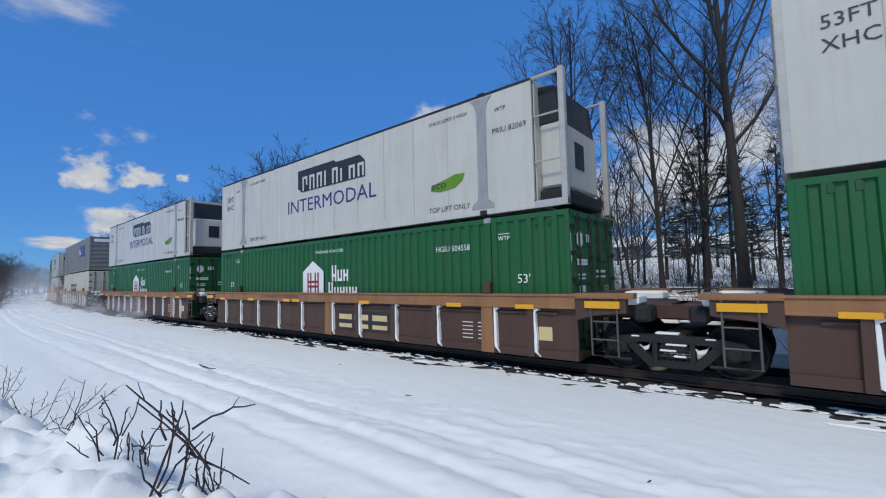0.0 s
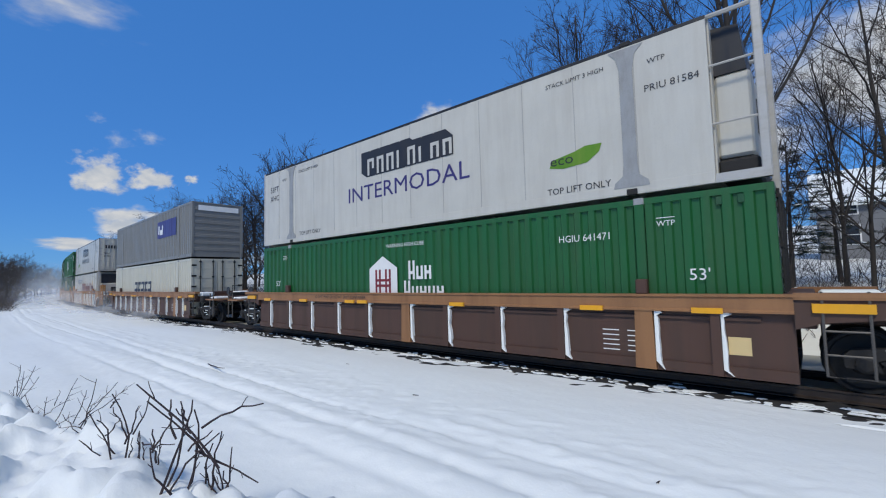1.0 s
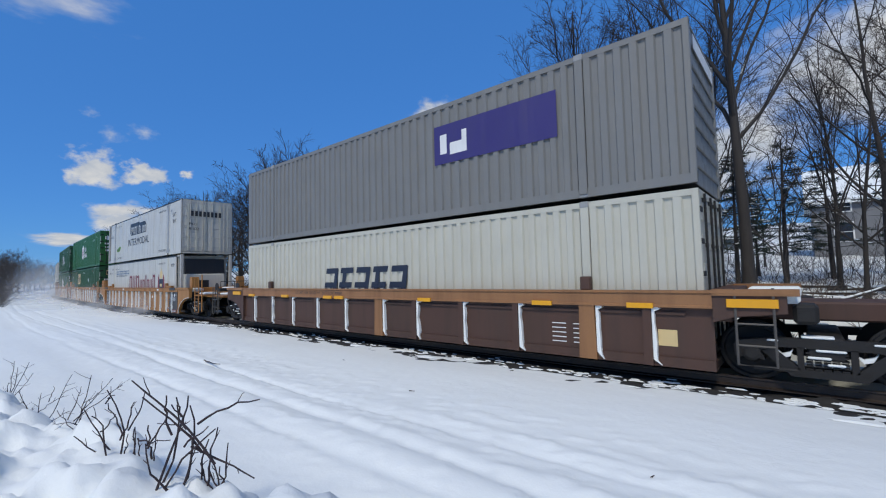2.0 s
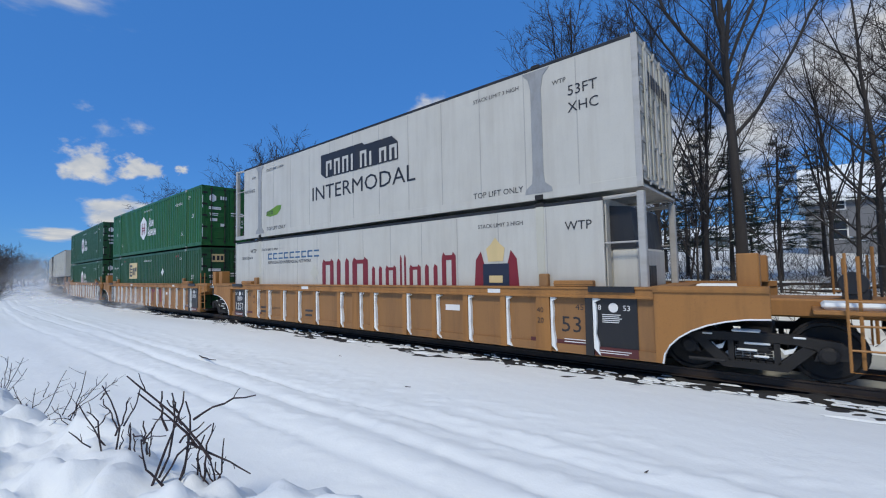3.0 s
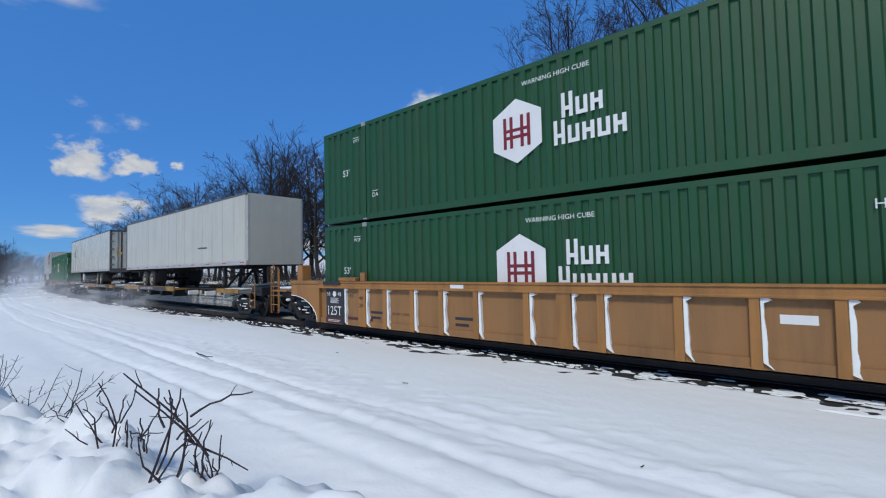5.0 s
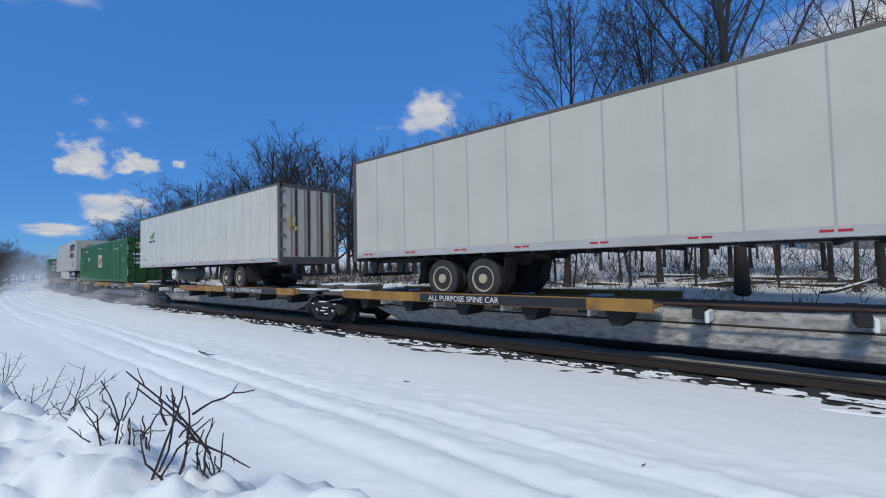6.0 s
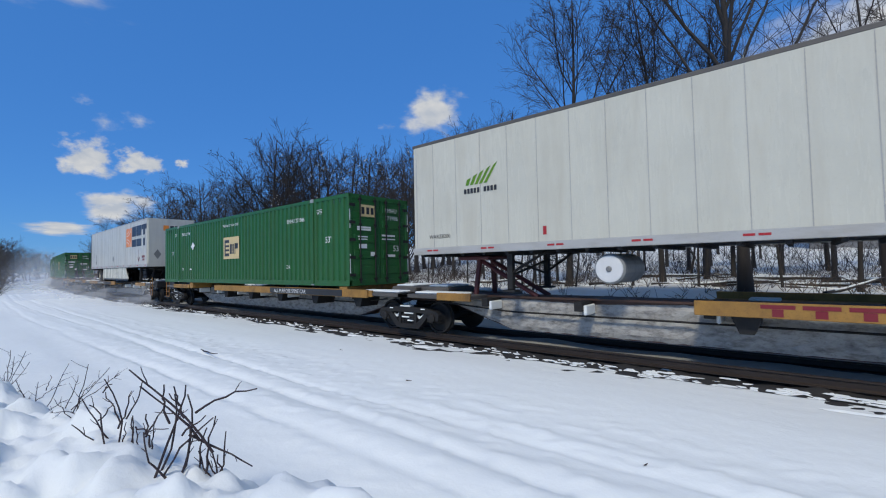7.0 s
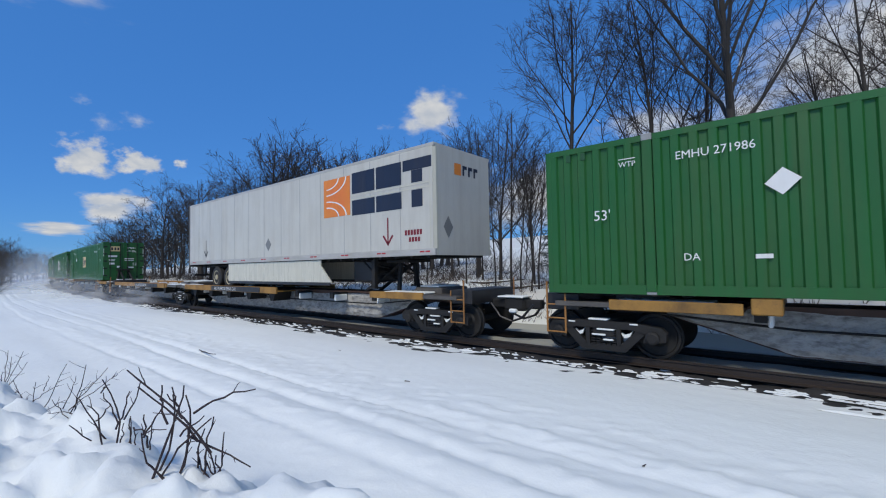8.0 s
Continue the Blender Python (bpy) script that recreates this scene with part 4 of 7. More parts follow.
def reefer_unit(t, x):
    """Cooling machine in an open end frame; the frame stands proud of the box."""
    d = 1 if x > 0 else -1
    w = x - d * 0.75
    bm = B()
    box(bm, *sorted((w, w + d * 0.03)), -SIDE + 0.1, SIDE - 0.1, 0.05, HGT - 0.05)
    part("end_wall", bm, WHITE, t)
    bm = B()
    box(bm, *sorted((w + d * 0.02, w + d * 0.55)), -1.0, 1.0, 0.45, HGT - 1.0, 0.05)
    part("machine_housing", bm, WHITE, t)
    bm = B()
    prism(bm, [(w + d * 0.02, HGT - 1.0), (w + d * 0.5, HGT - 1.0), (w + d * 0.42, HGT - 0.2), (w + d * 0.02, HGT - 0.15)], -1.0, 1.0)
    part("machine_grille", bm, BLACK, t, "black louvred fan cowl")
    bm = B()
    box(bm, *sorted((w + d * 0.5, w + d * 0.565)), -0.35, 0.15, 0.95, 1.55)
    part("machine_door", bm, BLACK, t)
    bm = B()
    box(bm, *sorted((w + d * 0.02, w + d * 0.6)), -1.1, 1.1, 0.08, 0.4, 0.04)
    part("machine_base", bm, STEEL_DARK, t)
    for s in (-1, 1):
        bm = B()
        box(bm, *sorted((x, x - d * 0.13)), *sorted((s * (SIDE + 0.005), s * (SIDE - 0.14))), 0, HGT + 0.03, 0.015)
        part("corner_post", bm, ALU, t)
        bm = B()
        for z in (1.0, 2.0):
            tube(bm, [(w, s * (SIDE - 0.05), z), (x - d * 0.05, s * (SIDE - 0.05), z)], 0.02, 6)
        box(bm, *sorted((w, x)), *sorted((s * (SIDE + 0.003), s * (SIDE - 0.1))), 0, 0.15)
        tube(bm, [(x - d * 0.06, s * (SIDE - 0.06), HGT - 0.02), (w, s * (SIDE - 0.06), HGT - 0.03)], 0.04, 6)
        pieces("rung", bm, ALU, t)


def smooth_container(label, unit_end, kind, number, paint=None):
    """A smooth-sided insulated container; unit_end +1 or -1 says where the cooling machine is."""
    paint = paint or WHITE
    t = thing("container", label, "refrigerated container", "containers of the train")
    seams = 14
    cut = 0.75
    lo, hi = (-HALF, HALF - cut) if unit_end > 0 else (-HALF + cut, HALF)
    for s in (-1, 1):
        bm = B()
        box(bm, lo, hi, *sorted((s * (SIDE - 0.002), s * (SIDE - 0.06))), 0.15, HGT - 0.06)
        part("side_panel", bm, paint, t)
        n = 13
        for i in range(1, n):
            x = lo + (hi - lo) * i / n
            bm = B()
            box(bm, x - 0.009, x + 0.009, *sorted((s * (SIDE + 0.002), s * (SIDE - 0.01))), 0.2, HGT - 0.1)
            part("seam", bm, SEAM, t)
        bm = B()
        box(bm, lo, hi, *sorted((s * (SIDE + 0.004), s * (SIDE - 0.08))), 0.0, 0.2, 0.01)
        pieces("bottom_rail", bm, WHITE, t)
        bm = B()
        box(bm, lo, hi, *sorted((s * (SIDE + 0.004), s * (SIDE - 0.08))), HGT - 0.075, HGT, 0.01)
        pieces("top_rail", bm, BLACK, t, "dark edge trim")
        for x in (-6.0, 6.0):
            bm = B()
            y0, y1 = sorted((s * (SIDE + 0.012), s * (SIDE - 0.02)))
            if kind == "title":
                prism(bm, [(x - 0.32, 0.14), (x + 0.32, 0.14), (x + 0.30, 0.24), (x + 0.15, 0.36), (x + 0.125, 0.6), (x + 0.125, HGT - 0.5),
                           (x + 0.18, HGT - 0.24), (x + 0.32, HGT - 0.10), (x - 0.32, HGT - 0.10), (x - 0.18, HGT - 0.24), (x - 0.125, HGT - 0.5), (x - 0.125, 0.6), (x - 0.15, 0.36), (x - 0.30, 0.24)], y0, y1)
                part("lift_plate", bm, GALV, t, "galvanised lifting plate")
            else:
                box(bm, x - 0.09, x + 0.09, y0, y1, 0.05, HGT - 0.05, 0.01)
                part("lift_plate", bm, CREAM, t)
            bm = B()
            box(bm, x - 0.10, x + 0.10, *sorted((s * (SIDE + 0.02), s * (SIDE - 0.1))), HGT - 0.06, HGT + 0.03, 0.015)
            box(bm, x - 0.10, x + 0.10, *sorted((s * (SIDE + 0.016), s * (SIDE - 0.1))), -0.005, 0.11, 0.015)
            pieces("casting", bm, STEEL_DARK, t)
    bm = B()
    box(bm, lo, hi, -SIDE + 0.05, SIDE - 0.05, HGT - 0.05, HGT - 0.005)
    box(bm, lo, hi, -SIDE + 0.08, SIDE - 0.08, 0.05, 0.14)
    part("roof", bm, paint, t)
    reefer_unit(t, HALF * unit_end)
    x = -HALF * unit_end
    for s in (-1, 1):
        bm = B()
        box(bm, *sorted((x, x + unit_end * 0.12)), *sorted((s * (SIDE + 0.005), s * (SIDE - 0.12))), 0, HGT, 0.012)
        part("corner_post", bm, ALU, t)
    end_doors(t, paint, x, ALU)
    for k in range(6):
        bm = B()
        y = -SIDE + 0.3 + k * 0.4
        box(bm, *sorted((x - unit_end * 0.01, x - unit_end * 0.03)), y, y + 0.07, 0.2, HGT - 0.2)
        part("door_bar", bm, CREAM, t)
    if kind == "title":
        flip = unit_end
        letters("lettering", "INTERMODAL", 0.66, -2.6 if flip > 0 else -2.45, 0.98, OUT, BLUE_INK if number != "PRIU 81022" else BLACK_INK, t, stretch=1.18)
        slab_title(t, -1.62, 1.66, 3.45, 0.58, 8)
        letters("lettering", "TOP LIFT ONLY", 0.19, 4.3, 0.22, OUT, BLACK_INK, t)
        letters("lettering", "TOP LIFT ONLY", 0.19, -5.45, 0.22, OUT, BLACK_INK, t)
        letters("lettering", "STACK LIMIT 3 HIGH", 0.135, 4.35, 2.50, OUT, BLACK_INK, t)
        letters("lettering", "STACK LIMIT 3 HIGH", 0.135, -5.5, 2.50, OUT, BLACK_INK, t)
        eco_mark(t, 4.93 if flip > 0 else -4.95, 0.92)
        e = 6.3 if flip > 0 else -7.3
        letters("lettering", number, 0.185, e, 1.85, OUT, BLACK_INK, t)
        letters("lettering", "WTP", 0.14, 6.38, 2.36, OUT, BLACK_INK, t)
        letters("lettering", "WTP", 0.14, -6.65, 2.36, OUT, BLACK_INK, t)
        o = -7.55 if flip > 0 else 6.7
        letters("lettering", "53FT", 0.30, o, 2.05, OUT, BLACK_INK, t)
        letters("lettering", "XHC", 0.30, o, 1.70, OUT, BLACK_INK, t)
        if flip < 0:
            slab = B()
            for k in range(8):
                rect(slab, -0.85 + k * 0.2, -0.72 + k * 0.2, 2.0, 2.28, HALF + 0.05, "end")
            pieces("end_block", slab, BLACK_INK, t, "row of dark block shapes on the doors")
            letters("lettering", "PRIU", 0.2, -0.95, 1.5, HALF + 0.05, BLACK_INK, t, face="end")
            letters("lettering", "81022", 0.2, -0.95, 1.25, HALF + 0.05, BLACK_INK, t, face="end")
    else:
        # row of dark red gothic block shapes and a crest
        bm = B()
        widths = (0.68, 0.68, 0.8, 0.48, 0.48, 0.26, 0.46, 0.48, 0.5)
        a = -1.85
        for k, w in enumerate(widths):
            h = 1.0 if k < 3 or k in (5, 8) else 0.72
            for q in (0.0, 0.62):
                flat(bm, [(a + w * q, 1.12), (a + w * (q + 0.14), 1.0), (a + w * (q + 0.28), 1.12), (a + w * (q + 0.28), 1.0 + h * 0.9), (a + w * (q + 0.1), 1.0 + h), (a + w * q, 1.0 + h * 0.86)], OUT)
            rect(bm, a + 0.05 * w, a + 0.85 * w, 1.05, 1.16, OUT - 0.001, lean=0.04)
            if k % 2 == 0:
                rect(bm, a + 0.05 * w, a + 0.85 * w, 1.0 + h * 0.8, 1.0 + h * 0.92, OUT - 0.002)
            a += w + 0.1
        pieces("name_block", bm, RED_INK, t, "row of dark red gothic block shapes")
        bm = B()
        cx, cz = 4.87, 1.42
        flat(bm, [(cx - 0.35, cz + 0.25), (cx + 0.35, cz + 0.25), (cx + 0.35, cz - 0.3), (cx, cz - 0.75), (cx - 0.35, cz - 0.3)], OUT - 0.004)
        part("crest_shield", bm, NAVY_INK, t, "dark shield of a crest")
        bm = B()
        for s in (-1, 1):
            flat(bm, [(cx + s * 0.3, cz - 0.7), (cx + s * 0.62, cz - 0.55), (cx + s * 0.55, cz + 0.35), (cx + s * 0.4, cz + 0.55), (cx + s * 0.3, cz + 0.2)], OUT)
        rect(bm, cx - 0.5, cx + 0.5, cz - 0.95, cz - 0.72, OUT)
        pieces("crest_side", bm, RED_INK, t, "dark red sides of the crest")
        bm = B()
        flat(bm, [(cx - 0.2, cz + 0.3), (cx + 0.2, cz + 0.3), (cx + 0.25, cz + 0.6), (cx + 0.12, cz + 0.7), (cx, cz + 0.85), (cx - 0.12, cz + 0.7), (cx - 0.25, cz + 0.6)], OUT - 0.002)
        rect(bm, cx - 0.18, cx + 0.18, cz - 0.18, cz - 0.02, OUT - 0.007)
        part("crest_crown", bm, GOLD_INK, t, "gold crown of the crest")
        bm = B()
        for k in range(9):
            a = -5.36 + k * 0.38
            rect(bm, a, a + 0.29, 2.28, 2.33, OUT)
            if k % 3 != 2:
                rect(bm, a, a + 0.06, 2.12, 2.33, OUT - 0.001)
            rect(bm, a, a + 0.29, 2.10, 2.15, OUT - 0.002)
        pieces("name_block", bm, TEAL_INK, t, "row of steel-blue block shapes")
        letters("lettering", "REFRIGERATED INTERMODAL NETWORK", 0.155, -5.36, 1.93, OUT, NAVY_INK, t)
        letters("lettering", "STACK LIMIT 3 HIGH", 0.13, -5.85, 2.44, OUT, BLACK_INK, t)
        letters("lettering", "STACK LIMIT 3 HIGH", 0.13, 4.4, 2.5, OUT, BLACK_INK, t)
        letters("lettering", number, 0.17, -7.5, 2.15, OUT, BLACK_INK, t)
        letters("lettering", "WTP", 0.22, -6.75, 2.4, OUT, BLACK_INK, t)
        letters("lettering", "WTP", 0.26, 6.55, 2.3, OUT, BLACK_INK, t)
        letters("lettering", "TARE WEIGHT", 0.16, 6.45, 1.05, OUT, BLACK_INK, t)
        bm = B()
        flat(bm, [(-2.3, 1.3), (-2.05, 1.56), (-2.3, 1.82), (-2.55, 1.56)], OUT)
        part("placard", bm, CREAM, t, "pale diamond placard")
    return t


def grey_container():
    t = thing("container", "grey corrugated 53-foot container with a purple side patch", "shipping container", "containers of the train")
    frame_parts(t, GREY)
    corrugated_sides(t, GREY)
    ribbed_end(t, GREY, HALF)
    end_doors(t, GREY, -HALF)
    bm = B()
    rect(bm, 2.2, 5.6, 1.35, 2.35, OUT)
    part("side_patch", bm, BLUE_INK, t, "faded purple rectangle")
    bm = B()
    rect(bm, 2.4, 2.62, 1.6, 2.1, OUT - 0.004)
    rect(bm, 2.72, 3.2, 1.55, 1.85, OUT - 0.004)
    rect(bm, 3.1, 3.25, 1.55, 2.1, OUT - 0.004)
    pieces("patch_mark", bm, WHITE_INK, t)
    bm = B()
    rect(bm, -1.0, 1.05, 2.45, 2.72, HALF + 0.004, "end")
    pieces("end_label", bm, WHITE_INK, t, "pale strip along the top of the end")
    return t


def white_name_container():
    t = thing("container", "dirty white corrugated container with slanted dark blue blocks", "shipping container", "containers of the train")
    frame_parts(t, CREAM)
    corrugated_sides(t, CREAM)
    end_doors(t, CREAM, HALF)
    ribbed_end(t, CREAM, -HALF)
    bm = B()
    for k in range(5):
        a = -3.0 + k * 0.78
        for b in (0.75, 1.2, 1.65):
            rect(bm, a + b * 0.22, a + 0.62 + b * 0.22, b, b + 0.17, OUT, lean=0.04)
        rect(bm, a + (0.3 if k % 2 else 0.65), a + (0.48 if k % 2 else 0.83), 0.75, 1.8, OUT - 0.002, lean=0.22)
    pieces("name_block", bm, NAVY_INK, t, "slanted dark blue block shapes")
    return t


# ---- trailers ----
T_BOT, T_TOP = 2.10, 5.03    # underside and roof of a trailer standing on a spine car


def dual_wheels(t, x, r=0.48):
    for s in (-1, 1):
        bm = B()
        for y0 in (0.62, 0.95):
            lathe_y(bm, x, T_BOT - 1.08 + r, [(s * y0, r - 0.16), (s * (y0 + 0.02), r - 0.03), (s * (y0 + 0.05), r), (s * (y0 + 0.23), r), (s * (y0 + 0.26), r - 0.03), (s * (y0 + 0.28), r - 0.16), (s * (y0 + 0.24), r - 0.18)], 24)
        w = part("wheel", bm, RUBBER, t)
        bm = B()
        lathe_y(bm, x, T_BOT - 1.08 + r, [(s * 1.14, r - 0.17), (s * 1.21, r - 0.165), (s * 1.215, r - 0.2), (s * 1.12, r - 0.24), (s * 1.08, 0.14), (s * 1.22, 0.11), (s * 1.23, 0.06)], 20)
        part("rim", bm, RIM, w)
        bm = B()
        for k in range(8):
            a = k * math.pi / 4
            box(bm, x + 0.2 * math.cos(a) - 0.03, x + 0.2 * math.cos(a) + 0.03, *sorted((s * 1.16, s * 1.12)), T_BOT - 1.08 + r + 0.2 * math.sin(a) - 0.03, T_BOT - 1.08 + r + 0.2 * math.sin(a) + 0.03)
        part("hand_hole", bm, RUBBER, w)


def trailer(label, nose, paint, seams, kind):
    """A 53-foot road trailer; nose +1 or -1 says which end faces +x."""
    t = thing("semi_trailer", label, "semi-trailer", "trailers of the train")
    rear = -nose * HALF
    h0, h1 = T_BOT, T_TOP
    for s in (-1, 1):
        bm = B()
        box(bm, -HALF + 0.06, HALF - 0.06, *sorted((s * (SIDE - 0.001), s * (SIDE - 0.05))), h0 + 0.15, h1 - 0.05)
        part("side_panel", bm, paint, t)
        for i in range(1, seams):
            x = -HALF + LEN * i / seams
            bm = B()
            w = 0.006 if kind == "arrow" else 0.016
            box(bm, x - w, x + w, *sorted((s * (SIDE + 0.002), s * (SIDE - 0.01))), h0 + 0.17, h1 - 0.1)
            if s < 0 and kind != "arrows":
                for k in range(22):
                    z = h0 + 0.28 + k * 0.118
                    box(bm, x - 0.008, x + 0.008, -SIDE - 0.006, -SIDE, z, z + 0.016)
            part("seam", bm, SEAM, t)
        bm = B()
        box(bm, -HALF, HALF, *sorted((s * (SIDE + 0.006), s * (SIDE - 0.08))), h0, h0 + 0.18, 0.01)
        pieces("bottom_rail", bm, ALU, t)
        bm = B()
        box(bm, -HALF, HALF, *sorted((s * (SIDE + 0.006), s * (SIDE - 0.08))), h1 - 0.10, h1, 0.02)
        pieces("top_rail", bm, DARK_RAIL if kind != "arrows" else ALU, t)
        for k in range(10):
            x = -HALF + 0.5 + k * 1.68
            bm = B()
            box(bm, x, x + 0.16, *sorted((s * (SIDE + 0.010), s * SIDE)), h0 + 0.08, h0 + 0.12)
            box(bm, x + 0.2, x + 0.36, *sorted((s * (SIDE + 0.010), s * SIDE)), h0 + 0.08, h0 + 0.12)
            part("reflector", bm, RED, t, "red and white reflective strip")
    bm = B()
    box(bm, -HALF + 0.02, HALF - 0.02, -SIDE + 0.04, SIDE - 0.04, h1 - 0.03, h1 - 0.002)
    part("roof", bm, ALU, t)
    bm = B()
    for k in range(26):
        x = -HALF + 0.3 + k * 0.62
        box(bm, x, x + 0.08, -SIDE + 0.08, SIDE - 0.08, h0 - 0.06, h0 + 0.02)
    pieces("cross_member", bm, STEEL_DARK, t)
    bm = B()
    box(bm, -HALF + 0.05, HALF - 0.05, -SIDE + 0.08, SIDE - 0.08, h0 + 0.02, h0 + 0.08)
    part("floor", bm, STEEL_DARK, t)
    # nose
    xn = nose * HALF
    bm = B()
    box(bm, *sorted((xn, xn - nose * 0.08)), -SIDE + 0.1, SIDE - 0.1, h0, h1 - 0.02)
    part("nose_wall", bm, paint, t)
    for s in (-1, 1):
        bm = B()
        lo, hi = sorted((s * (SIDE + 0.004), s * (SIDE - 0.14)))
        o = [(xn - nose * 0.16, lo if s < 0 else hi), (xn - nose * 0.05, (lo + 0.02) if s < 0 else hi - 0.02), (xn + nose * 0.004, (lo + 0.08) if s < 0 else hi - 0.08),
             (xn + nose * 0.004, hi if s < 0 else lo), (xn - nose * 0.16, hi if s < 0 else lo)]
        a = [bm.verts.new((p, q, h0)) for p, q in o]
        b = [bm.verts.new((p, q, h1 - 0.01)) for p, q in o]
        for i in range(5):
            bm.faces.new((a[i], a[(i + 1) % 5], b[(i + 1) % 5], b[i]))
        bm.faces.new(a)
        bm.faces.new(b)
        part("corner_post", bm, CREAM if kind == "arrows" else ALU, t)
    # rear doors
    d = -nose
    for s in (-1, 1):
        bm = B()
        box(bm, *sorted((rear - d * 0.06, rear - d * 0.015)), *sorted((s * 0.008, s * (SIDE - 0.12))), h0 + 0.18, h1 - 0.14)
        leaf = part("door", bm, paint, t)
        for y in (0.28, 0.85):
            bm = B()
            tube(bm, [(rear + d * 0.012, s * y, h0 + 0.1), (rear + d * 0.012, s * y, h1 - 0.1)], 0.02, 8)
            part("lock_rod", bm, GREY, leaf)
        bm = B()
        for k in range(5):
            z = h0 + 0.4 + k * 0.55
            box(bm, *sorted((rear - d * 0.01, rear + d * 0.02)), *sorted((s * (SIDE - 0.24), s * (SIDE - 0.04))), z, z + 0.1)
        pieces("hinge", bm, GREY, leaf)
        bm = B()
        box(bm, *sorted((rear, rear - d * 0.16)), *sorted((s * (SIDE + 0.008), s * (SIDE - 0.12))), h0 - 0.06, h1, 0.01)
        part("rear_post", bm, DARK_RAIL, t)
    if kind == "arrow":
        for y in (-0.62, -0.08, 0.5, 1.02):
            bm = B()
            box(bm, *sorted((rear - d * 0.02, rear + d * 0.004)), y - 0.05, y + 0.05, h0 + 0.2, h1 - 0.16)
            part("door_bar", bm, BROWN, t, "rusty brown door bar")
        bm = B()
        for y, z, w, h in ((-0.85, 3.55, 0.14, 0.22), (-0.78, 3.35, 0.16, 0.08), (0.8, 3.2, 0.12, 0.14)):
            rect(bm, y - w, y + w, z - h, z + h, rear + d * 0.008, "end", lean=0.06)
        pieces("scrawl", bm, GOLD_INK, t, "yellow scrawl on the door")
    bm = B()
    box(bm, *sorted((rear, rear - d * 0.1)), -SIDE, SIDE, h1 - 0.14, h1 - 0.004)
    box(bm, *sorted((rear + d * 0.02, rear - d * 0.1)), -SIDE, SIDE, h0 - 0.1, h0 + 0.17)
    pieces("rear_frame", bm, DARK_RAIL, t)
    bm = B()
    for s in (-1, 1):
        prism(bm, [(rear, h0 - 0.1), (rear - d * 0.1, h0 - 0.5), (rear - d * 0.22, h0 - 0.5), (rear - d * 0.3, h0 - 0.1)], *sorted((s * 0.55, s * 0.63)))
    box(bm, *sorted((rear - d * 0.08, rear - d * 0.2)), -1.1, 1.1, h0 - 0.55, h0 - 0.45, 0.01)
    part("underride_guard", bm, BLACK, t)
    # running gear
    ax = rear - d * (4.0 if kind != "arrows" else 3.6)
    dual_wheels(t, ax - 0.62)
    dual_wheels(t, ax + 0.62)
    bm = B()
    for s in (-1, 1):
        box(bm, ax - 1.5, ax + 1.5, *sorted((s * 0.42, s * 0.55)), h0 - 0.3, h0 - 0.06, 0.01)
        box(bm, *sorted((rear - d * 0.2, rear - d * 6.0)), *sorted((s * 0.48, s * 0.58)), h0 - 0.16, h0 - 0.03)
    for dx in (-0.62, 0.62):
        lathe_y(bm, ax + dx, h0 - 0.6, [(-1.0, 0.07), (1.0, 0.07)], 10)
    part("bogie_frame", bm, STEEL_DARK, t)
    for dx in (-1.25, 1.3):
        bm = B()
        for s in (-1, 1):
            prism(bm, [(ax + d * dx * 1.0, h0 - 0.12), (ax + d * dx * 1.0 + 0.01, h0 - 0.12), (ax + d * (dx + 0.14) + 0.01, h0 - 0.75), (ax + d * (dx + 0.14), h0 - 0.75)], *sorted((s * 0.62, s * 1.22)))
        pieces("mud_flap", bm, RUBBER, t)
    # landing gear
    lx = xn - nose * 2.75
    for s in (-1, 1):
        bm = B()
        box(bm, lx - 0.07, lx + 0.07, *sorted((s * 0.85, s * 0.99)), h0 - 0.88, h0, 0.01)
        box(bm, lx - 0.16, lx + 0.16, *sorted((s * 0.78, s * 1.06)), h0 - 0.93, h0 - 0.88)
        tube(bm, [(lx, s * 0.92, h0 - 0.5), (lx - nose * 0.8, s * 0.75, h0 - 0.03)], 0.035, 6)
        part("landing_leg", bm, STEEL_DARK, t)
    bm = B()
    tube(bm, [(lx, -0.9, h0 - 0.55), (lx, 0.9, h0 - 0.2)], 0.03, 6)
    tube(bm, [(lx, 0.9, h0 - 0.55), (lx, -0.9, h0 - 0.2)], 0.03, 6)
    part("leg_brace", bm, STEEL_DARK, t)
    if kind == "arrow":
        bm = B()
        tank_x = xn - nose * 5.05
        lathe_y(bm, tank_x, h0 - 0.42, [(-1.10, 0.27), (-1.06, 0.30), (0.25, 0.30), (0.30, 0.27)], 24)
        tank = part("fuel_tank", bm, GALV, t, "galvanised cylindrical tank")
        bm = B()
        lathe_y(bm, tank_x, h0 - 0.42, [(-1.125, 0.22), (-1.12, 0.26), (-1.09, 0.27)], 24)
        part("tank_end", bm, TRIM_WHITE, tank, "white-painted end disc")
        bm = B()
        lathe_y(bm, tank_x, h0 - 0.42, [(-1.16, 0.03), (-1.15, 0.05), (-1.12, 0.06)], 12)
        part("tank_hub", bm, GREY, tank)
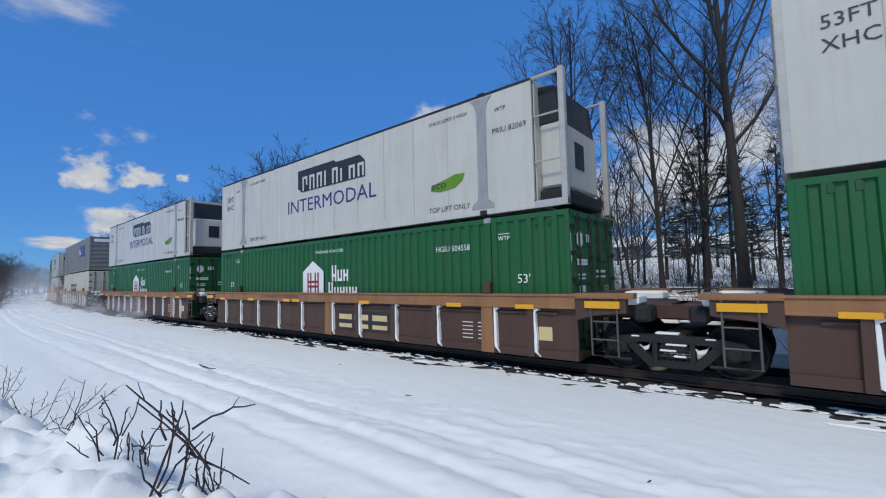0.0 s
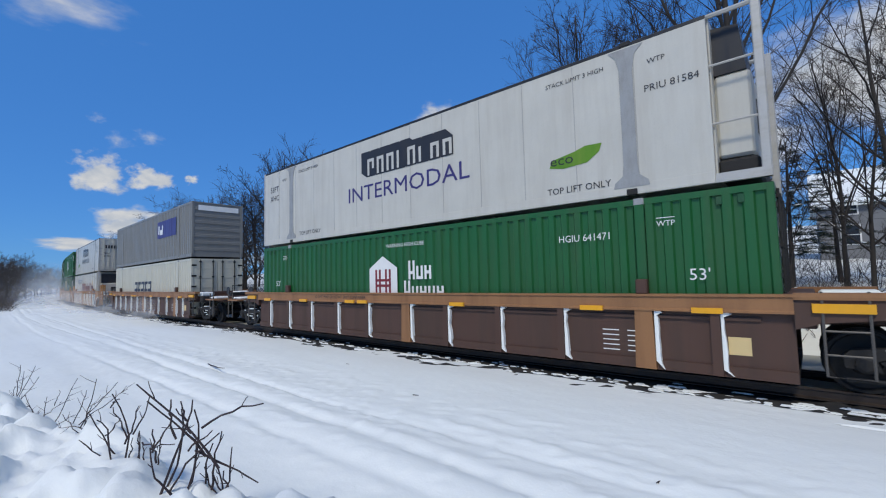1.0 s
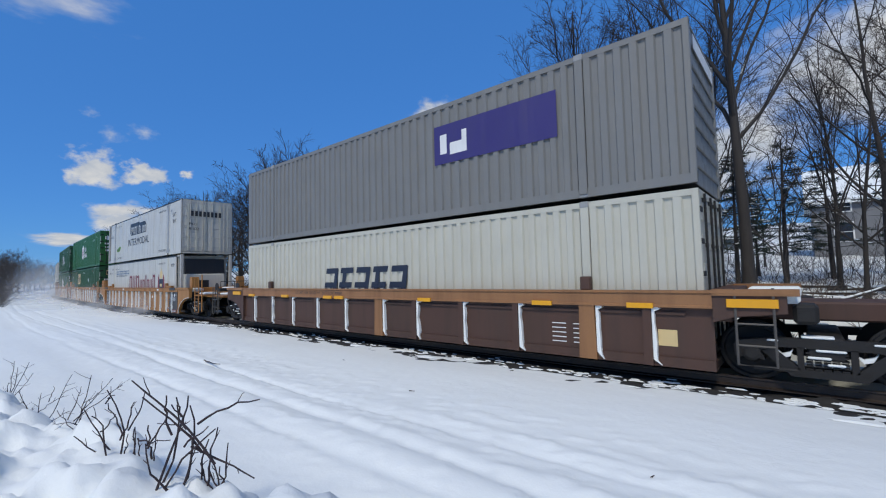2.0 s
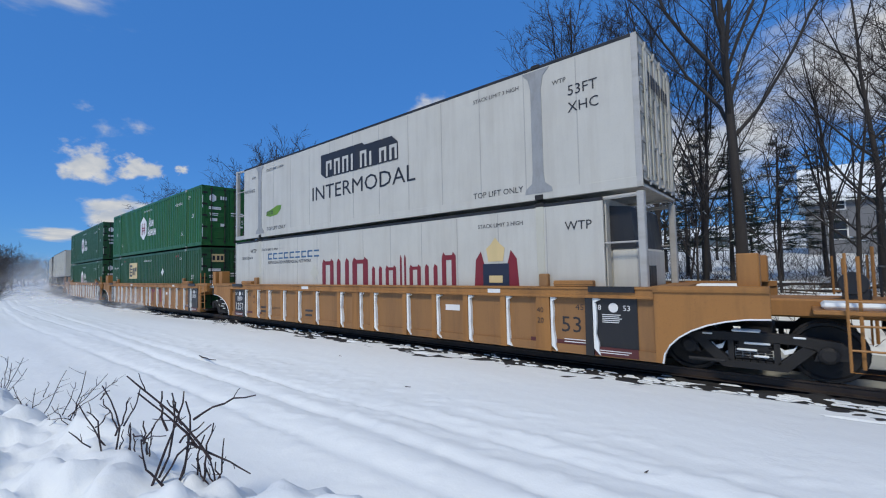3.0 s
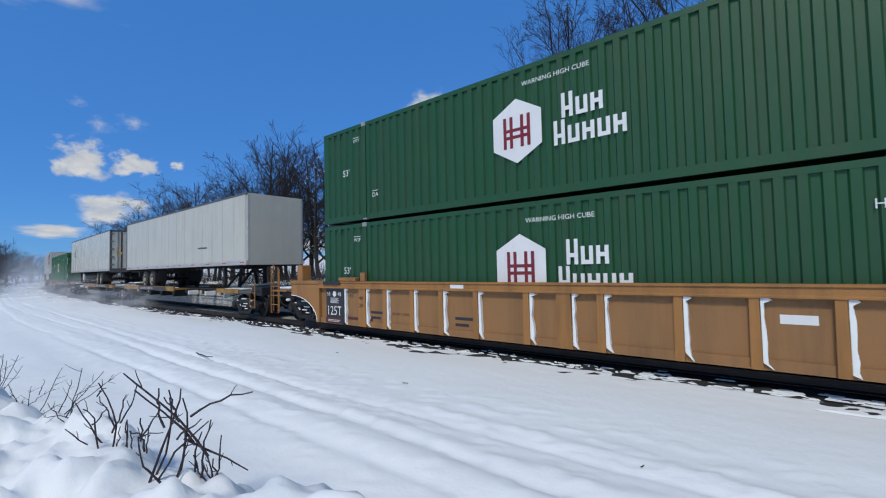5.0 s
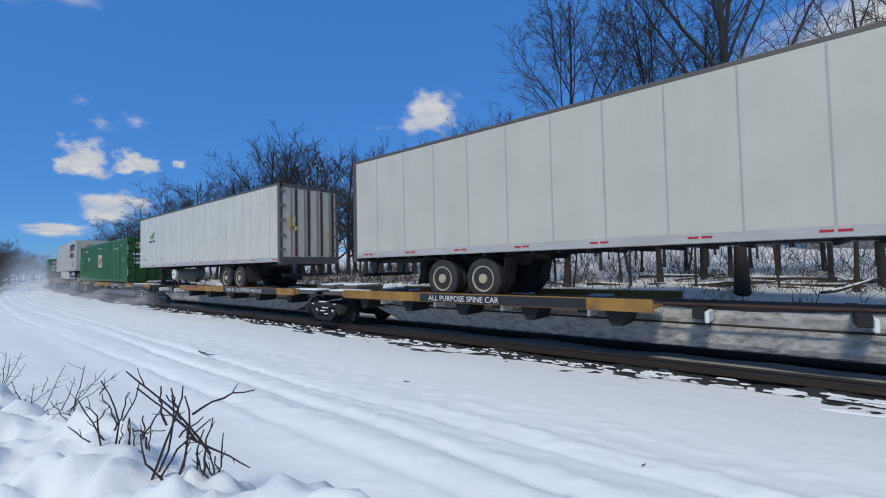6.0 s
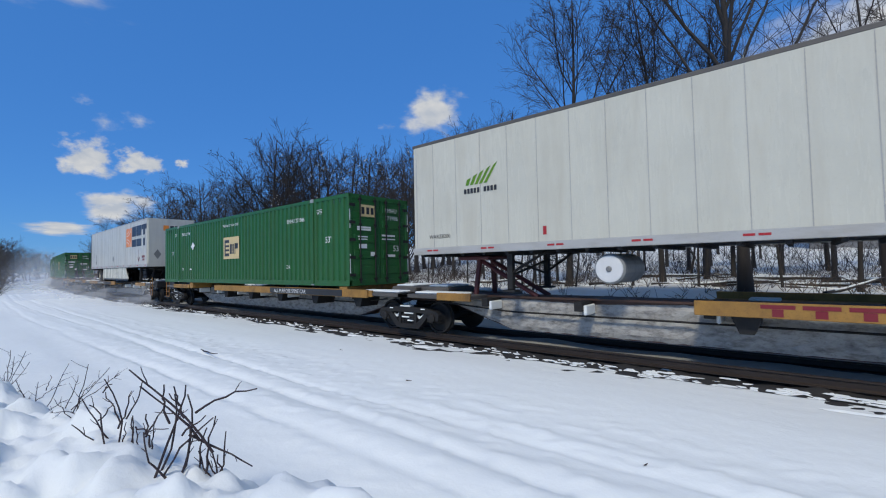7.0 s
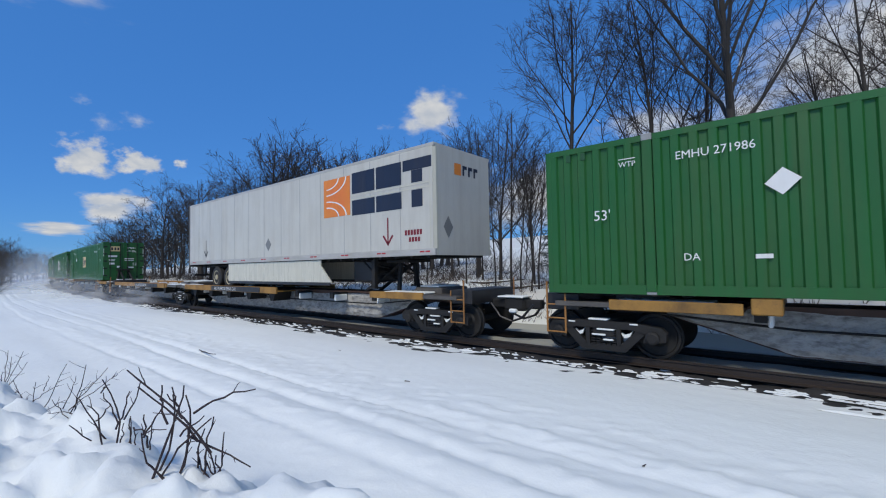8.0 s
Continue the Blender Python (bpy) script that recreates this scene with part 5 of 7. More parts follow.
    if kind == "arrow":
        bm = B()
        a, b = -6.3, 3.72
        for k in range(5):
            flat(bm, [(a + k * 0.13, b), (a + k * 0.13 + 0.09, b), (a + k * 0.19 + 0.16, b + 0.18 + k * 0.07), (a + k * 0.19 + 0.04, b + 0.14 + k * 0.06)], -SIDE - 0.006)
        pieces("sun_mark", bm, LEAF_INK, t, "yellow-green fan-shaped mark")
        bm = B()
        for k in range(10):
            if k != 5:
                rect(bm, a - 0.05 + k * 0.095, a + 0.02 + k * 0.095, b - 0.2, b - 0.08, -SIDE - 0.006)
        pieces("name_block", bm, BLACK_INK, t, "short row of small black blocks")
        letters("lettering", "WARZ8200", 0.14, -7.5, 2.5, -SIDE - 0.006, BLACK_INK, t)
        bm = B()
        rect(bm, -4.3, -4.22, 2.42, 2.6, -SIDE - 0.006)
        pieces("label_plate", bm, RED, t)
    if kind == "plain":
        bm = B()
        for k in range(12):
            rect(bm, 3.3 + k * 0.085, 3.355 + k * 0.085, 2.92, 3.0, -SIDE - 0.006)
        pieces("number_bar", bm, BLACK_INK, t, "row of small dark bars")
    if kind == "arrows":
        g = -SIDE - 0.006
        bm = B()
        rect(bm, 3.3, 4.66, 3.44, 4.66, g)
        part("square_mark", bm, ORANGE_INK, t, "orange square with white arcs")
        bm = B()
        for k in range(9):
            for c, s in ((3.44, 1), (4.66, -1)):
                for rr in (0.5, 0.82):
                    a0, a1 = k * math.pi / 18, (k + 1) * math.pi / 18
                    flat(bm, [(3.45 + rr * math.cos(a0) * 1.2, c + s * rr * math.sin(a0) * 0.6), (3.45 + (rr + 0.05) * math.cos(a0) * 1.2, c + s * (rr + 0.06) * math.sin(a0) * 0.6),
                              (3.45 + (rr + 0.05) * math.cos(a1) * 1.2, c + s * (rr + 0.06) * math.sin(a1) * 0.6), (3.45 + rr * math.cos(a1) * 1.2, c + s * rr * math.sin(a1) * 0.6)], g - 0.003)
        part("square_arcs", bm, WHITE_INK, t)
        bm = B()
        for a, b in ((4.75, 0.0), (5.85, 0.0), (6.95, 0.32)):
            rect(bm, a, a + 1.04, 4.40 if b else 4.06, 4.70, g)
            rect(bm, a + b, a + 1.04 - b, 3.40, 3.86, g)
            if b:
                rect(bm, a + b, a + 1.04 - b, 4.06, 4.396, g)
        pieces("name_block", bm, NAVY_INK, t, "three large navy block shapes")
        bm = B()
        rect(bm, 4.7, 7.9, 3.99, 4.03, g - 0.004)
        rect(bm, 4.7, 7.9, 3.88, 3.91, g - 0.004)
        pieces("name_slit", bm, TRAILER_WHITE, t)
        for a in (6.33, -6.0):
            bm = B()
            rect(bm, a - 0.025, a + 0.025, 2.45, 3.2, g)
            flat(bm, [(a, 2.4), (a + 0.22, 2.68), (a + 0.17, 2.72), (a, 2.5)], g)
            flat(bm, [(a, 2.4), (a, 2.5), (a - 0.17, 2.72), (a - 0.22, 2.68)], g)
            part("arrow_mark", bm, RED_INK if a > 0 else BLACK_INK, t, "thin arrow pointing down")
        bm = B()
        flat(bm, [(-0.3, 2.5), (-0.08, 2.75), (-0.3, 3.0), (-0.52, 2.75)], g)
        part("placard", bm, GREY, t, "grey diamond placard")
        bm = B()
        for k in range(6):
            rect(bm, 7.0 + k * 0.11, 7.08 + k * 0.11, 2.66, 2.80, g)
        for k in range(4):
            rect(bm, 7.15 + k * 0.11, 7.23 + k * 0.11, 2.48, 2.60, g)
        pieces("number_bar", bm, RED_INK, t, "small red bars")
        e = HALF + 0.006
        bm = B()
        rect(bm, -0.45, -0.15, 4.3, 4.62, e, "end")
        part("square_mark", bm, ORANGE_INK, t)
        bm = B()
        for a in (-0.08, 0.18, 0.44):
            rect(bm, a, a + 0.08, 4.32, 4.6, e, "end")
            rect(bm, a, a + 0.2, 4.5, 4.6, e, "end")
        pieces("name_block", bm, NAVY_INK, t)
        bm = B()
        flat(bm, [(-0.75, 2.55), (-0.55, 2.85), (-0.75, 3.15), (-0.95, 2.85)], e, "end")
        part("placard", bm, GREY, t, "grey diamond placard")
        bm = B()
        for s in (-1, 1):
            prism(bm, [(-3.8, h0 - 0.02), (3.0, h0 - 0.02), (3.0, h0 - 0.2), (3.6, h0 - 0.75), (-3.8, h0 - 0.75)], *sorted((s * 1.2, s * 1.24)))
        pieces("side_skirt", bm, TRAILER_WHITE, t, "white aerodynamic skirt")
        bm = B()
        for s in (-1, 1):
            box(bm, -3.8, 3.5, *sorted((s * 1.2, s * 1.235)), h0 - 0.85, h0 - 0.75)
        pieces("skirt_edge", bm, BLACK, t)
        bm = B()
        box(bm, 3.9, 5.0, -0.6, 0.6, h0 - 0.75, h0 - 0.06, 0.05)
        part("tool_box", bm, BLACK, t)
    return t


# ---- spine cars ----
def spine_platform(u_left, u_right, label, left_end, right_end, wheels_side, loaded, stencil=False, hitch=True):
    """One platform of a spine car between truck centres u_left and u_right; wheels_side -1, 0, +1 says where the wheel deck lies."""
    car = thing("spine_car", label, "spine car", "cars of the train")
    mid = (u_left + u_right) / 2
    a, b = u_left - mid, u_right - mid
    car["at"] = mid
    bm = B()
    z0, z1 = 0.62, 1.02
    prism(bm, [(a + 0.9, 0.8), (a + 2.9, 0.20), (b - 2.9, 0.20), (b - 0.9, 0.8), (b, 0.8), (b, z1), (a, z1), (a, 0.8)], -0.33, 0.33)
    box(bm, a, b, -0.42, 0.42, z1 - 0.03, z1 + 0.01)
    part("centre_sill", bm, GRIMY_OCHRE if not loaded else BROWN, car)
    bm = B()
    r = random.Random(int(mid * 10))
    rows = []
    for k in range(121):
        x = a + 1.0 + (b - a - 2.0) * k / 120
        lo = max(0.21, 0.79 - 0.30 * min(x - a - 1.0, b - 1.0 - x)) + r.uniform(-0.01, 0.015)
        hi = 0.93 + 0.03 * math.sin(x * 1.7) + r.uniform(-0.01, 0.01)
        rows.append([bm.verts.new((x, -0.335 - (0.0 if q in (0, 7) else 0.018 + r.uniform(0, 0.035)), lo + (hi - lo) * q / 7)) for q in range(8)])
    for p, q in zip(rows, rows[1:]):
        for k in range(7):
            bm.faces.new((p[k], q[k], q[k + 1], p[k + 1]))
    part("caked_snow", bm, SPATTER, car, "grimy snow plastered on the side of the sill")
    bm = B()
    tube(bm, [(a + 1.0, -0.9, 0.86), (a + 3.0, -0.5, 0.66), (b - 3.0, -0.5, 0.66), (b - 1.0, -0.9, 0.86)], 0.022, 6)
    part("air_pipe", bm, STEEL_DARK, car)
    for k in range(7):
        x = a + 2.5 + (b - a - 5.0) * k / 6
        bm = B()
        box(bm, x - 0.09, x + 0.09, -0.95, 0.95, 0.80, 1.0, 0.01)
        part("cross_bearer", bm, STEEL_DARK, car)
        bm = B()
        box(bm, x + 0.09, x + 0.16, -0.9, -0.4, 0.72, 0.93, 0.02)
        pieces("caked_snow", bm, SNOW_LOOSE, car)
    if wheels_side:
        lo, hi = (a + 1.4, a + 10.2) if wheels_side < 0 else (b - 12.0, b - 1.4)
        for s in (-1, 1):
            bm = B()
            box(bm, lo, hi, *sorted((s * 1.30, s * 0.55)), 0.96, 1.00)
            box(bm, lo, hi, *sorted((s * 1.32, s * 1.25)), 0.90, 1.14, 0.008)
            part("wheel_deck", bm, GRIMY_OCHRE, car, "narrow ochre deck for the trailer wheels")
            bm = B()
            box(bm, hi - 5.6, hi - 1.2, *sorted((s * 1.335, s * 1.318)), 0.92, 1.12)
            part("name_board", bm, BLACK, car)
            bm = B()
            for k in range(5):
                x = lo + 0.7 + k * (hi - lo - 1.4) / 4
                prism(bm, [(x - 0.25, 0.96), (x + 0.25, 0.96), (x + 0.1, 0.6), (x - 0.1, 0.6)], *sorted((s * 1.1, s * 0.4)))
            pieces("deck_bracket", bm, STEEL_DARK, car)
            bm = B()
            for k in range(4):
                x = lo + 0.6 + k * 2.1
                box(bm, x, x + 0.5, *sorted((s * 1.0, s * 0.6)), 1.0, 1.06, 0.02)
            pieces("deck_snow", bm, SNOW_LOOSE, car)
        letters("stencil", "TWIN 28 - ALL PURPOSE SPINE CAR" if stencil else "ALL PURPOSE SPINE CAR", 0.19, hi - 5.3, 0.95, -1.339, WHITE_INK, car)
        if stencil:
            bm = B()
            for k in range(3):
                rect(bm, lo + 0.9 + k * 0.5, lo + 1.32 + k * 0.5, 1.05, 1.11, -1.325)
                rect(bm, lo + 1.04 + k * 0.5, lo + 1.18 + k * 0.5, 0.93, 1.045, -1.325)
            pieces("name_block", bm, RED_INK, car, "three faded red block shapes")
        # hitch stand at the other end
        hx = (b - 1.9) if wheels_side < 0 else (a + 1.9)
        dd = 1 if wheels_side < 0 else -1
        bm = B()
        for s in (-1, 1) if hitch else ():
            tube(bm, [(hx, s * 0.45, 1.0), (hx - dd * 0.05, s * 0.3, T_BOT - 0.1)], 0.07, 8)
            tube(bm, [(hx - dd * 1.7, s * 0.3, 1.02), (hx - dd * 0.1, s * 0.25, T_BOT - 0.2)], 0.06, 8)
        box(bm, hx - 0.5, hx + 0.45, -0.5, 0.5, *((T_BOT - 0.16, T_BOT - 0.065) if hitch else (1.02, 1.12)), 0.02)
        part("hitch_stand", bm, MAROON if stencil else STEEL_DARK, car, "folding trailer hitch stand")
    for sx, x, kind in ((-1, a, left_end), (1, b, right_end)):
        bm = B()
        box(bm, *sorted((x - sx * 2.3, x + sx * (0.2 if kind == "joint" else 0.9))), -1.25, -0.5, 0.96, 1.06, 0.01)
        box(bm, *sorted((x - sx * 2.3, x + sx * (0.2 if kind == "joint" else 0.9))), 0.5, 1.25, 0.96, 1.06, 0.01)
        pieces("end_deck", bm, DARK_RAIL, car)
        bm = B()
        box(bm, *sorted((x - sx * 2.3, x - sx * (1.25 if kind == "joint" else 0.2))), -1.275, -1.20, 0.93, 1.12, 0.01)
        part("deck_edge", bm, GRIMY_OCHRE, car)
        bm = B()
        box(bm, *sorted((x - sx * 1.9, x - sx * 0.3)), -1.1, -0.6, 1.06, 1.12, 0.03)
        box(bm, *sorted((x - sx * 1.7, x - sx * 0.5)), 0.55, 1.1, 1.06, 1.13, 0.03)
        pieces("deck_snow", bm, SNOW_LOOSE, car, "snow lying on the end deck")
        bm = B()
        box(bm, *sorted((x - sx * 1.1, x - sx * 0.1)), -0.62, 0.62, 1.0, 1.22, 0.04)
        part("articulation_casting", bm, DARK_RAIL, car)
        bm = B()
        box(bm, *sorted((x - sx * 1.0, x - sx * 0.3)), -0.5, 0.5, 1.22, 1.27, 0.02)
        part("deck_snow", bm, SNOW_LOOSE, car)
        if kind == "coupler":
            bm = B()
            xx = x + sx * 1.1
            for s in (-1, 1):
                tube(bm, [(xx, s * 1.2, 0.4), (xx, s * 1.2, 1.45)], 0.02, 6)
                tube(bm, [(xx - sx * 0.4, s * 1.2, 0.4), (xx - sx * 0.4, s * 1.2, 1.2)], 0.02, 6)
                for z in (0.42, 0.7, 0.98):
                    tube(bm, [(xx, s * 1.2, z), (xx - sx * 0.4, s * 1.2, z)], 0.016, 6)
            part("ladder", bm, YELLOW, car)
            bm = B()
            box(bm, *sorted((x + sx * 0.5, x + sx * 1.2)), -1.0, 1.0, 0.85, 1.2, 0.02)
            part("end_sill", bm, BLACK, car)
    if not wheels_side or not hitch:
        bm = B()
        for x in (-6.1, 6.1):
            box(bm, x - 0.2, x + 0.2, -1.28, 1.28, 0.95, 1.22, 0.02)
        pieces("container_pedestal", bm, GRIMY_OCHRE, car)
    return car


# ---- trees ----
def tubes_mesh(name, tubes, material):
    """Tapered tubes as one mesh: each tube is (points, radii, sides)."""
    verts, faces = [], []
    for pts, radii, sides in tubes:
        base = len(verts)
        n = len(pts)
        for i in range(n):
            d = (pts[min(i + 1, n - 1)] - pts[max(i - 1, 0)]).normalized()
            u = d.cross(Vector((0.3, 0.9, 0.1))).normalized()
            w = d.cross(u)
            for k in range(sides):
                a = 2 * math.pi * k / sides
                verts.append(pts[i] + (u * math.cos(a) + w * math.sin(a)) * radii[i])
        for i in range(n - 1):
            for k in range(sides):
                p, q = base + i * sides + k, base + i * sides + (k + 1) % sides
                faces.append((p, q, q + sides, p + sides))
    me = bpy.data.meshes.new(name)
    me.from_pydata([tuple(v) for v in verts], [], faces)
    me.polygons.foreach_set("use_smooth", [True] * len(me.polygons))
    me.materials.append(material)
    return me


def limb(r, start, way, length, r0, r1, segs, wander, lift):
    pts, radii = [start.copy()], [r0]
    d = way.normalized()
    for i in range(segs):
        d = (d + Vector((r.gauss(0, wander), r.gauss(0, wander), r.gauss(0, wander * 0.6) + lift))).normalized()
        pts.append(pts[-1] + d * (length / segs))
        radii.append(r0 + (r1 - r0) * (i + 1) / segs)
    return pts, radii


def along(pts, f):
    f *= len(pts) - 1
    i = min(int(f), len(pts) - 2)
    return pts[i].lerp(pts[i + 1], f - i), (pts[i + 1] - pts[i]).normalized()


def bare_tree(label, seed, height=12.0, girth=0.2, fork=0.4, spread=0.75, limbs=9, subs=8, twigs=7, lean=0.05, snow=0.3, fine=0.0085):
    r = random.Random(seed)
    wood, mid, thin, white = [], [], [], []
    pts, rad = limb(r, Vector((0, 0, -0.3)), Vector((r.gauss(0, lean), r.gauss(0, lean), 1)), height * 0.86, girth, girth * 0.16, 9, 0.055, 0.03)
    rad[0] = girth * 1.35
    wood.append((pts, rad, 8))
    for i in range(limbs):
        f = fork + (0.97 - fork) * (i + r.uniform(0, 0.8)) / limbs
        p, d = along(pts, f)
        a = i * 2.4 + r.uniform(-0.5, 0.5)
        out = Vector((math.cos(a), math.sin(a), 0))
        ln = height * (0.50 - 0.32 * f) * r.uniform(0.75, 1.25)
        g = max(girth * (1 - 0.82 * f) * r.uniform(0.42, 0.62), 0.02)
        lp, lr = limb(r, p, out * spread + Vector((0, 0, r.uniform(0.55, 1.1))), ln, g, 0.014, 7, 0.12, 0.045)
        wood.append((lp, lr, 5))
        if r.random() < snow:
            k = r.randint(1, 3)
            white.append(([q + Vector((0, 0, lr[k] * 0.8)) for q in lp[k:k + 2]], [lr[k] * 0.7, lr[k] * 0.3], 4))
        for j in range(subs):
            q, e = along(lp, 0.18 + 0.80 * (j + r.uniform(0, 0.9)) / subs)
            side = e.cross(Vector((r.gauss(0, 1), r.gauss(0, 1), r.gauss(0, 1)))).normalized()
            sl = ln * r.uniform(0.22, 0.5)
            sp, sr = limb(r, q, e * 0.75 + side * 0.8 + Vector((0, 0, 0.15)), sl, max(g * 0.30, 0.015), fine, 5, 0.16, 0.04)
            mid.append((sp, sr, 4))
            if r.random() < snow * 0.5:
                white.append(([v + Vector((0, 0, 0.02)) for v in sp[1:3]], [0.022, 0.012], 4))
            for _ in range(twigs):
                v, w = along(sp, r.uniform(0.15, 1.0))
                side = w.cross(Vector((r.gauss(0, 1), r.gauss(0, 1), r.gauss(0, 1)))).normalized()
                tp, tr = limb(r, v, w * 0.8 + side * 0.8, sl * r.uniform(0.25, 0.6), fine * 0.85, fine * 0.35, 2, 0.2, 0.05)
                thin.append((tp, tr, 3))
    t = thing("tree", label, "tree", "bare trees along the line")
    for nm, tb, mt in (("trunk", wood, BARK), ("crown", mid + thin, TWIG), ("snow_on_limbs", white, SNOW_LOOSE)):
        if tb:
            ob = new(nm, tubes_mesh(nm, tb, mt))
            ob.parent = t
    return t


def conifer(label, seed, height=9.0):
    r = random.Random(seed)
    t = thing("pine_tree", label, "pine tree", "pines on the slope")
    wood = [limb(r, Vector((0, 0, -0.2)), Vector((0, 0, 1)), height, 0.16, 0.03, 8, 0.02, 0.02) + (7,)]
    bm, sn = B(), B()
    trunk = wood[0][0]
    for i in range(46):
        f = 0.22 + 0.76 * i / 46
        p, _ = along(trunk, f)
        a = r.uniform(0, 6.28)
        ln = (1.05 - f) * height * 0.30 * r.uniform(0.6, 1.2) + 0.3
        lp, lr = limb(r, p, Vector((math.cos(a), math.sin(a), 0.12)), ln, 0.03, 0.008, 4, 0.08, -0.02)
        wood.append((lp, lr, 4))
        for _ in range(int(10 + ln * 12)):
            q, _ = along(lp, r.uniform(0.3, 1.0))
            for s in range(4):
                d = Vector((r.gauss(0, 1), r.gauss(0, 1), r.gauss(0.1, 0.6))).normalized()
                e = d.cross(Vector((r.gauss(0, 1), r.gauss(0, 1), 1))).normalized()
                ln2 = r.uniform(0.12, 0.26)
                bm.faces.new([bm.verts.new(q + d * k + e * m) for k, m in ((0, -0.008), (ln2, -0.015), (ln2 * 1.1, 0.012), (0, 0.008))])
        if r.random() < 0.45:
            q, _ = along(lp, r.uniform(0.5, 0.9))
            k = [sn.verts.new(q + Vector((0.28 * math.cos(b) * r.uniform(0.5, 1.2), 0.28 * math.sin(b) * r.uniform(0.5, 1.2), 0.03))) for b in (0, 1.2, 2.4, 3.6, 4.8)]
            top = sn.verts.new(q + Vector((0, 0, 0.12)))
            for b in range(5):
                sn.faces.new((k[b], k[(b + 1) % 5], top))
    ob = new("trunk", tubes_mesh("trunk", wood, BARK))
    ob.parent = t
    me = bpy.data.meshes.new("needles")
    bm.to_mesh(me)
    bm.free()
    me.materials.append(NEEDLES)
    ob = new("needles", me)
    ob.parent = t
    part("branch_snow", sn, SNOW_LOOSE, t)
    return t


def plant(ob, x, y, scale=1.0, turn=0.0, copy=True):
    z = float(ground_height(np.array(x), np.array(y - bend(x)))) - 0.05
    m = pose(x, y, z, 0, 0, turn) @ Matrix.Scale(scale, 4)
    if copy:
        return copy_thing(ob, m)
    ob.matrix_basis = m
    return ob


def vase_tree(label, seed, height, girth, fork, limbs, spread, subs=9, sprigs=6, twigs=5, fine=0.0054, snow=0.3):
    """A bare tree whose stem divides into ascending limbs, each of them twice more, down to fine twigs."""
    r = random.Random(seed)
    wood, thin, white = [], [], []
    pts, rad = limb(r, Vector((0, 0, -0.3)), Vector((r.gauss(0, 0.03), r.gauss(0, 0.03), 1)), height * 0.9, girth, 0.02, 10, 0.028, 0.04)
    rad[0] = girth * 1.4
    wood.append((pts, rad, 8))
    for i in range(limbs):
        f = fork + (0.88 - fork) * (i / limbs) ** 1.25
        p, d = along(pts, f)
        a = i * 2.4 + r.uniform(-0.4, 0.4)
        tilt = spread * r.uniform(0.7, 1.25)
        way = Vector((math.cos(a) * tilt, math.sin(a) * tilt, 1))
        ln = (height * 0.95 - p.z) * r.uniform(0.62, 0.98)
        g = max(girth * (1 - 0.75 * f) * r.uniform(0.38, 0.55), 0.02)
        lp, lr = limb(r, p, way, ln, g, 0.009, 8, 0.11, 0.035)
        wood.append((lp, lr, 6))
        if r.random() < snow:
            k = r.randint(1, 3)
            white.append(([q + Vector((0, 0, lr[k] * 0.8)) for q in lp[k:k + 2]], [lr[k] * 0.7, lr[k] * 0.3], 4))
        for j in range(subs):
            h = 0.14 + 0.84 * (j + r.uniform(0, 0.9)) / subs
            q, e = along(lp, h)
            side = e.cross(Vector((r.gauss(0, 1), r.gauss(0, 1), r.gauss(0, 1)))).normalized()
            sl = ln * (0.42 - 0.24 * h) * r.uniform(0.7, 1.3)
            sp, sr = limb(r, q, e + side * 0.75 + Vector((0, 0, 0.12)), sl, max(g * 0.32 * (1.1 - h), 0.011), fine, 5, 0.13, 0.03)
            thin.append((sp, sr, 4))
            for k in range(sprigs):
                v, w = along(sp, 0.15 + 0.85 * (k + r.random()) / sprigs)
                side = w.cross(Vector((r.gauss(0, 1), r.gauss(0, 1), r.gauss(0, 1)))).normalized()
                tl = max(sl * r.uniform(0.25, 0.5), 0.18)
                tp, tr = limb(r, v, w + side * 0.8, tl, fine * 1.1, fine * 0.6, 2, 0.16, 0.04)
                thin.append((tp, tr, 3))
                for _ in range(twigs):
                    v2, w2 = along(tp, r.uniform(0.2, 1.0))
                    side = w2.cross(Vector((r.gauss(0, 1), r.gauss(0, 1), r.gauss(0, 1)))).normalized()
                    up, ur = limb(r, v2, w2 + side * 0.8, tl * r.uniform(0.35, 0.7), fine * 0.8, fine * 0.4, 1, 0.1, 0.04)
                    thin.append((up, ur, 3))
    t = thing("tree", label, "tree", "bare trees along the line")
    for nm, tb, mt in (("trunk", wood, BARK), ("crown", thin, TWIG), ("snow_on_limbs", white, SNOW_LOOSE)):
        if tb:
            ob = new(nm, tubes_mesh(nm, tb, mt))
            ob.parent = t
    return t


tree_a = vase_tree("thick-trunked bare tree with ascending limbs beside the track", 11, 14.5, 0.165, 0.36, 14, 0.50, 11, 6, 5)
tree_b = vase_tree("fan-shaped bare tree with many upright limbs", 12, 11.6, 0.10, 0.26, 15, 0.42, 10, 6, 4)
tree_c = vase_tree("bare tree forking high into a rounded crown", 23, 12.2, 0.125, 0.48, 12, 0.7, 11, 6, 5)
tree_d = bare_tree("spreading bare tree with crooked limbs", 14, 10.5, 0.17, 0.25, 1.1, 14, 10, 7, 0.08)
tree_e = vase_tree("thin bare tree in the thicket", 15, 10.0, 0.065, 0.34, 10, 0.5, 6, 5, 3)
tree_f = vase_tree("dense round-crowned bare tree", 16, 11.8, 0.18, 0.16, 20, 0.9, 8, 5, 5, 0.0095)
tree_g = bare_tree("young bare sapling with upright twigs", 17, 6.5, 0.05, 0.22, 0.6, 9, 6, 5, 0.08)
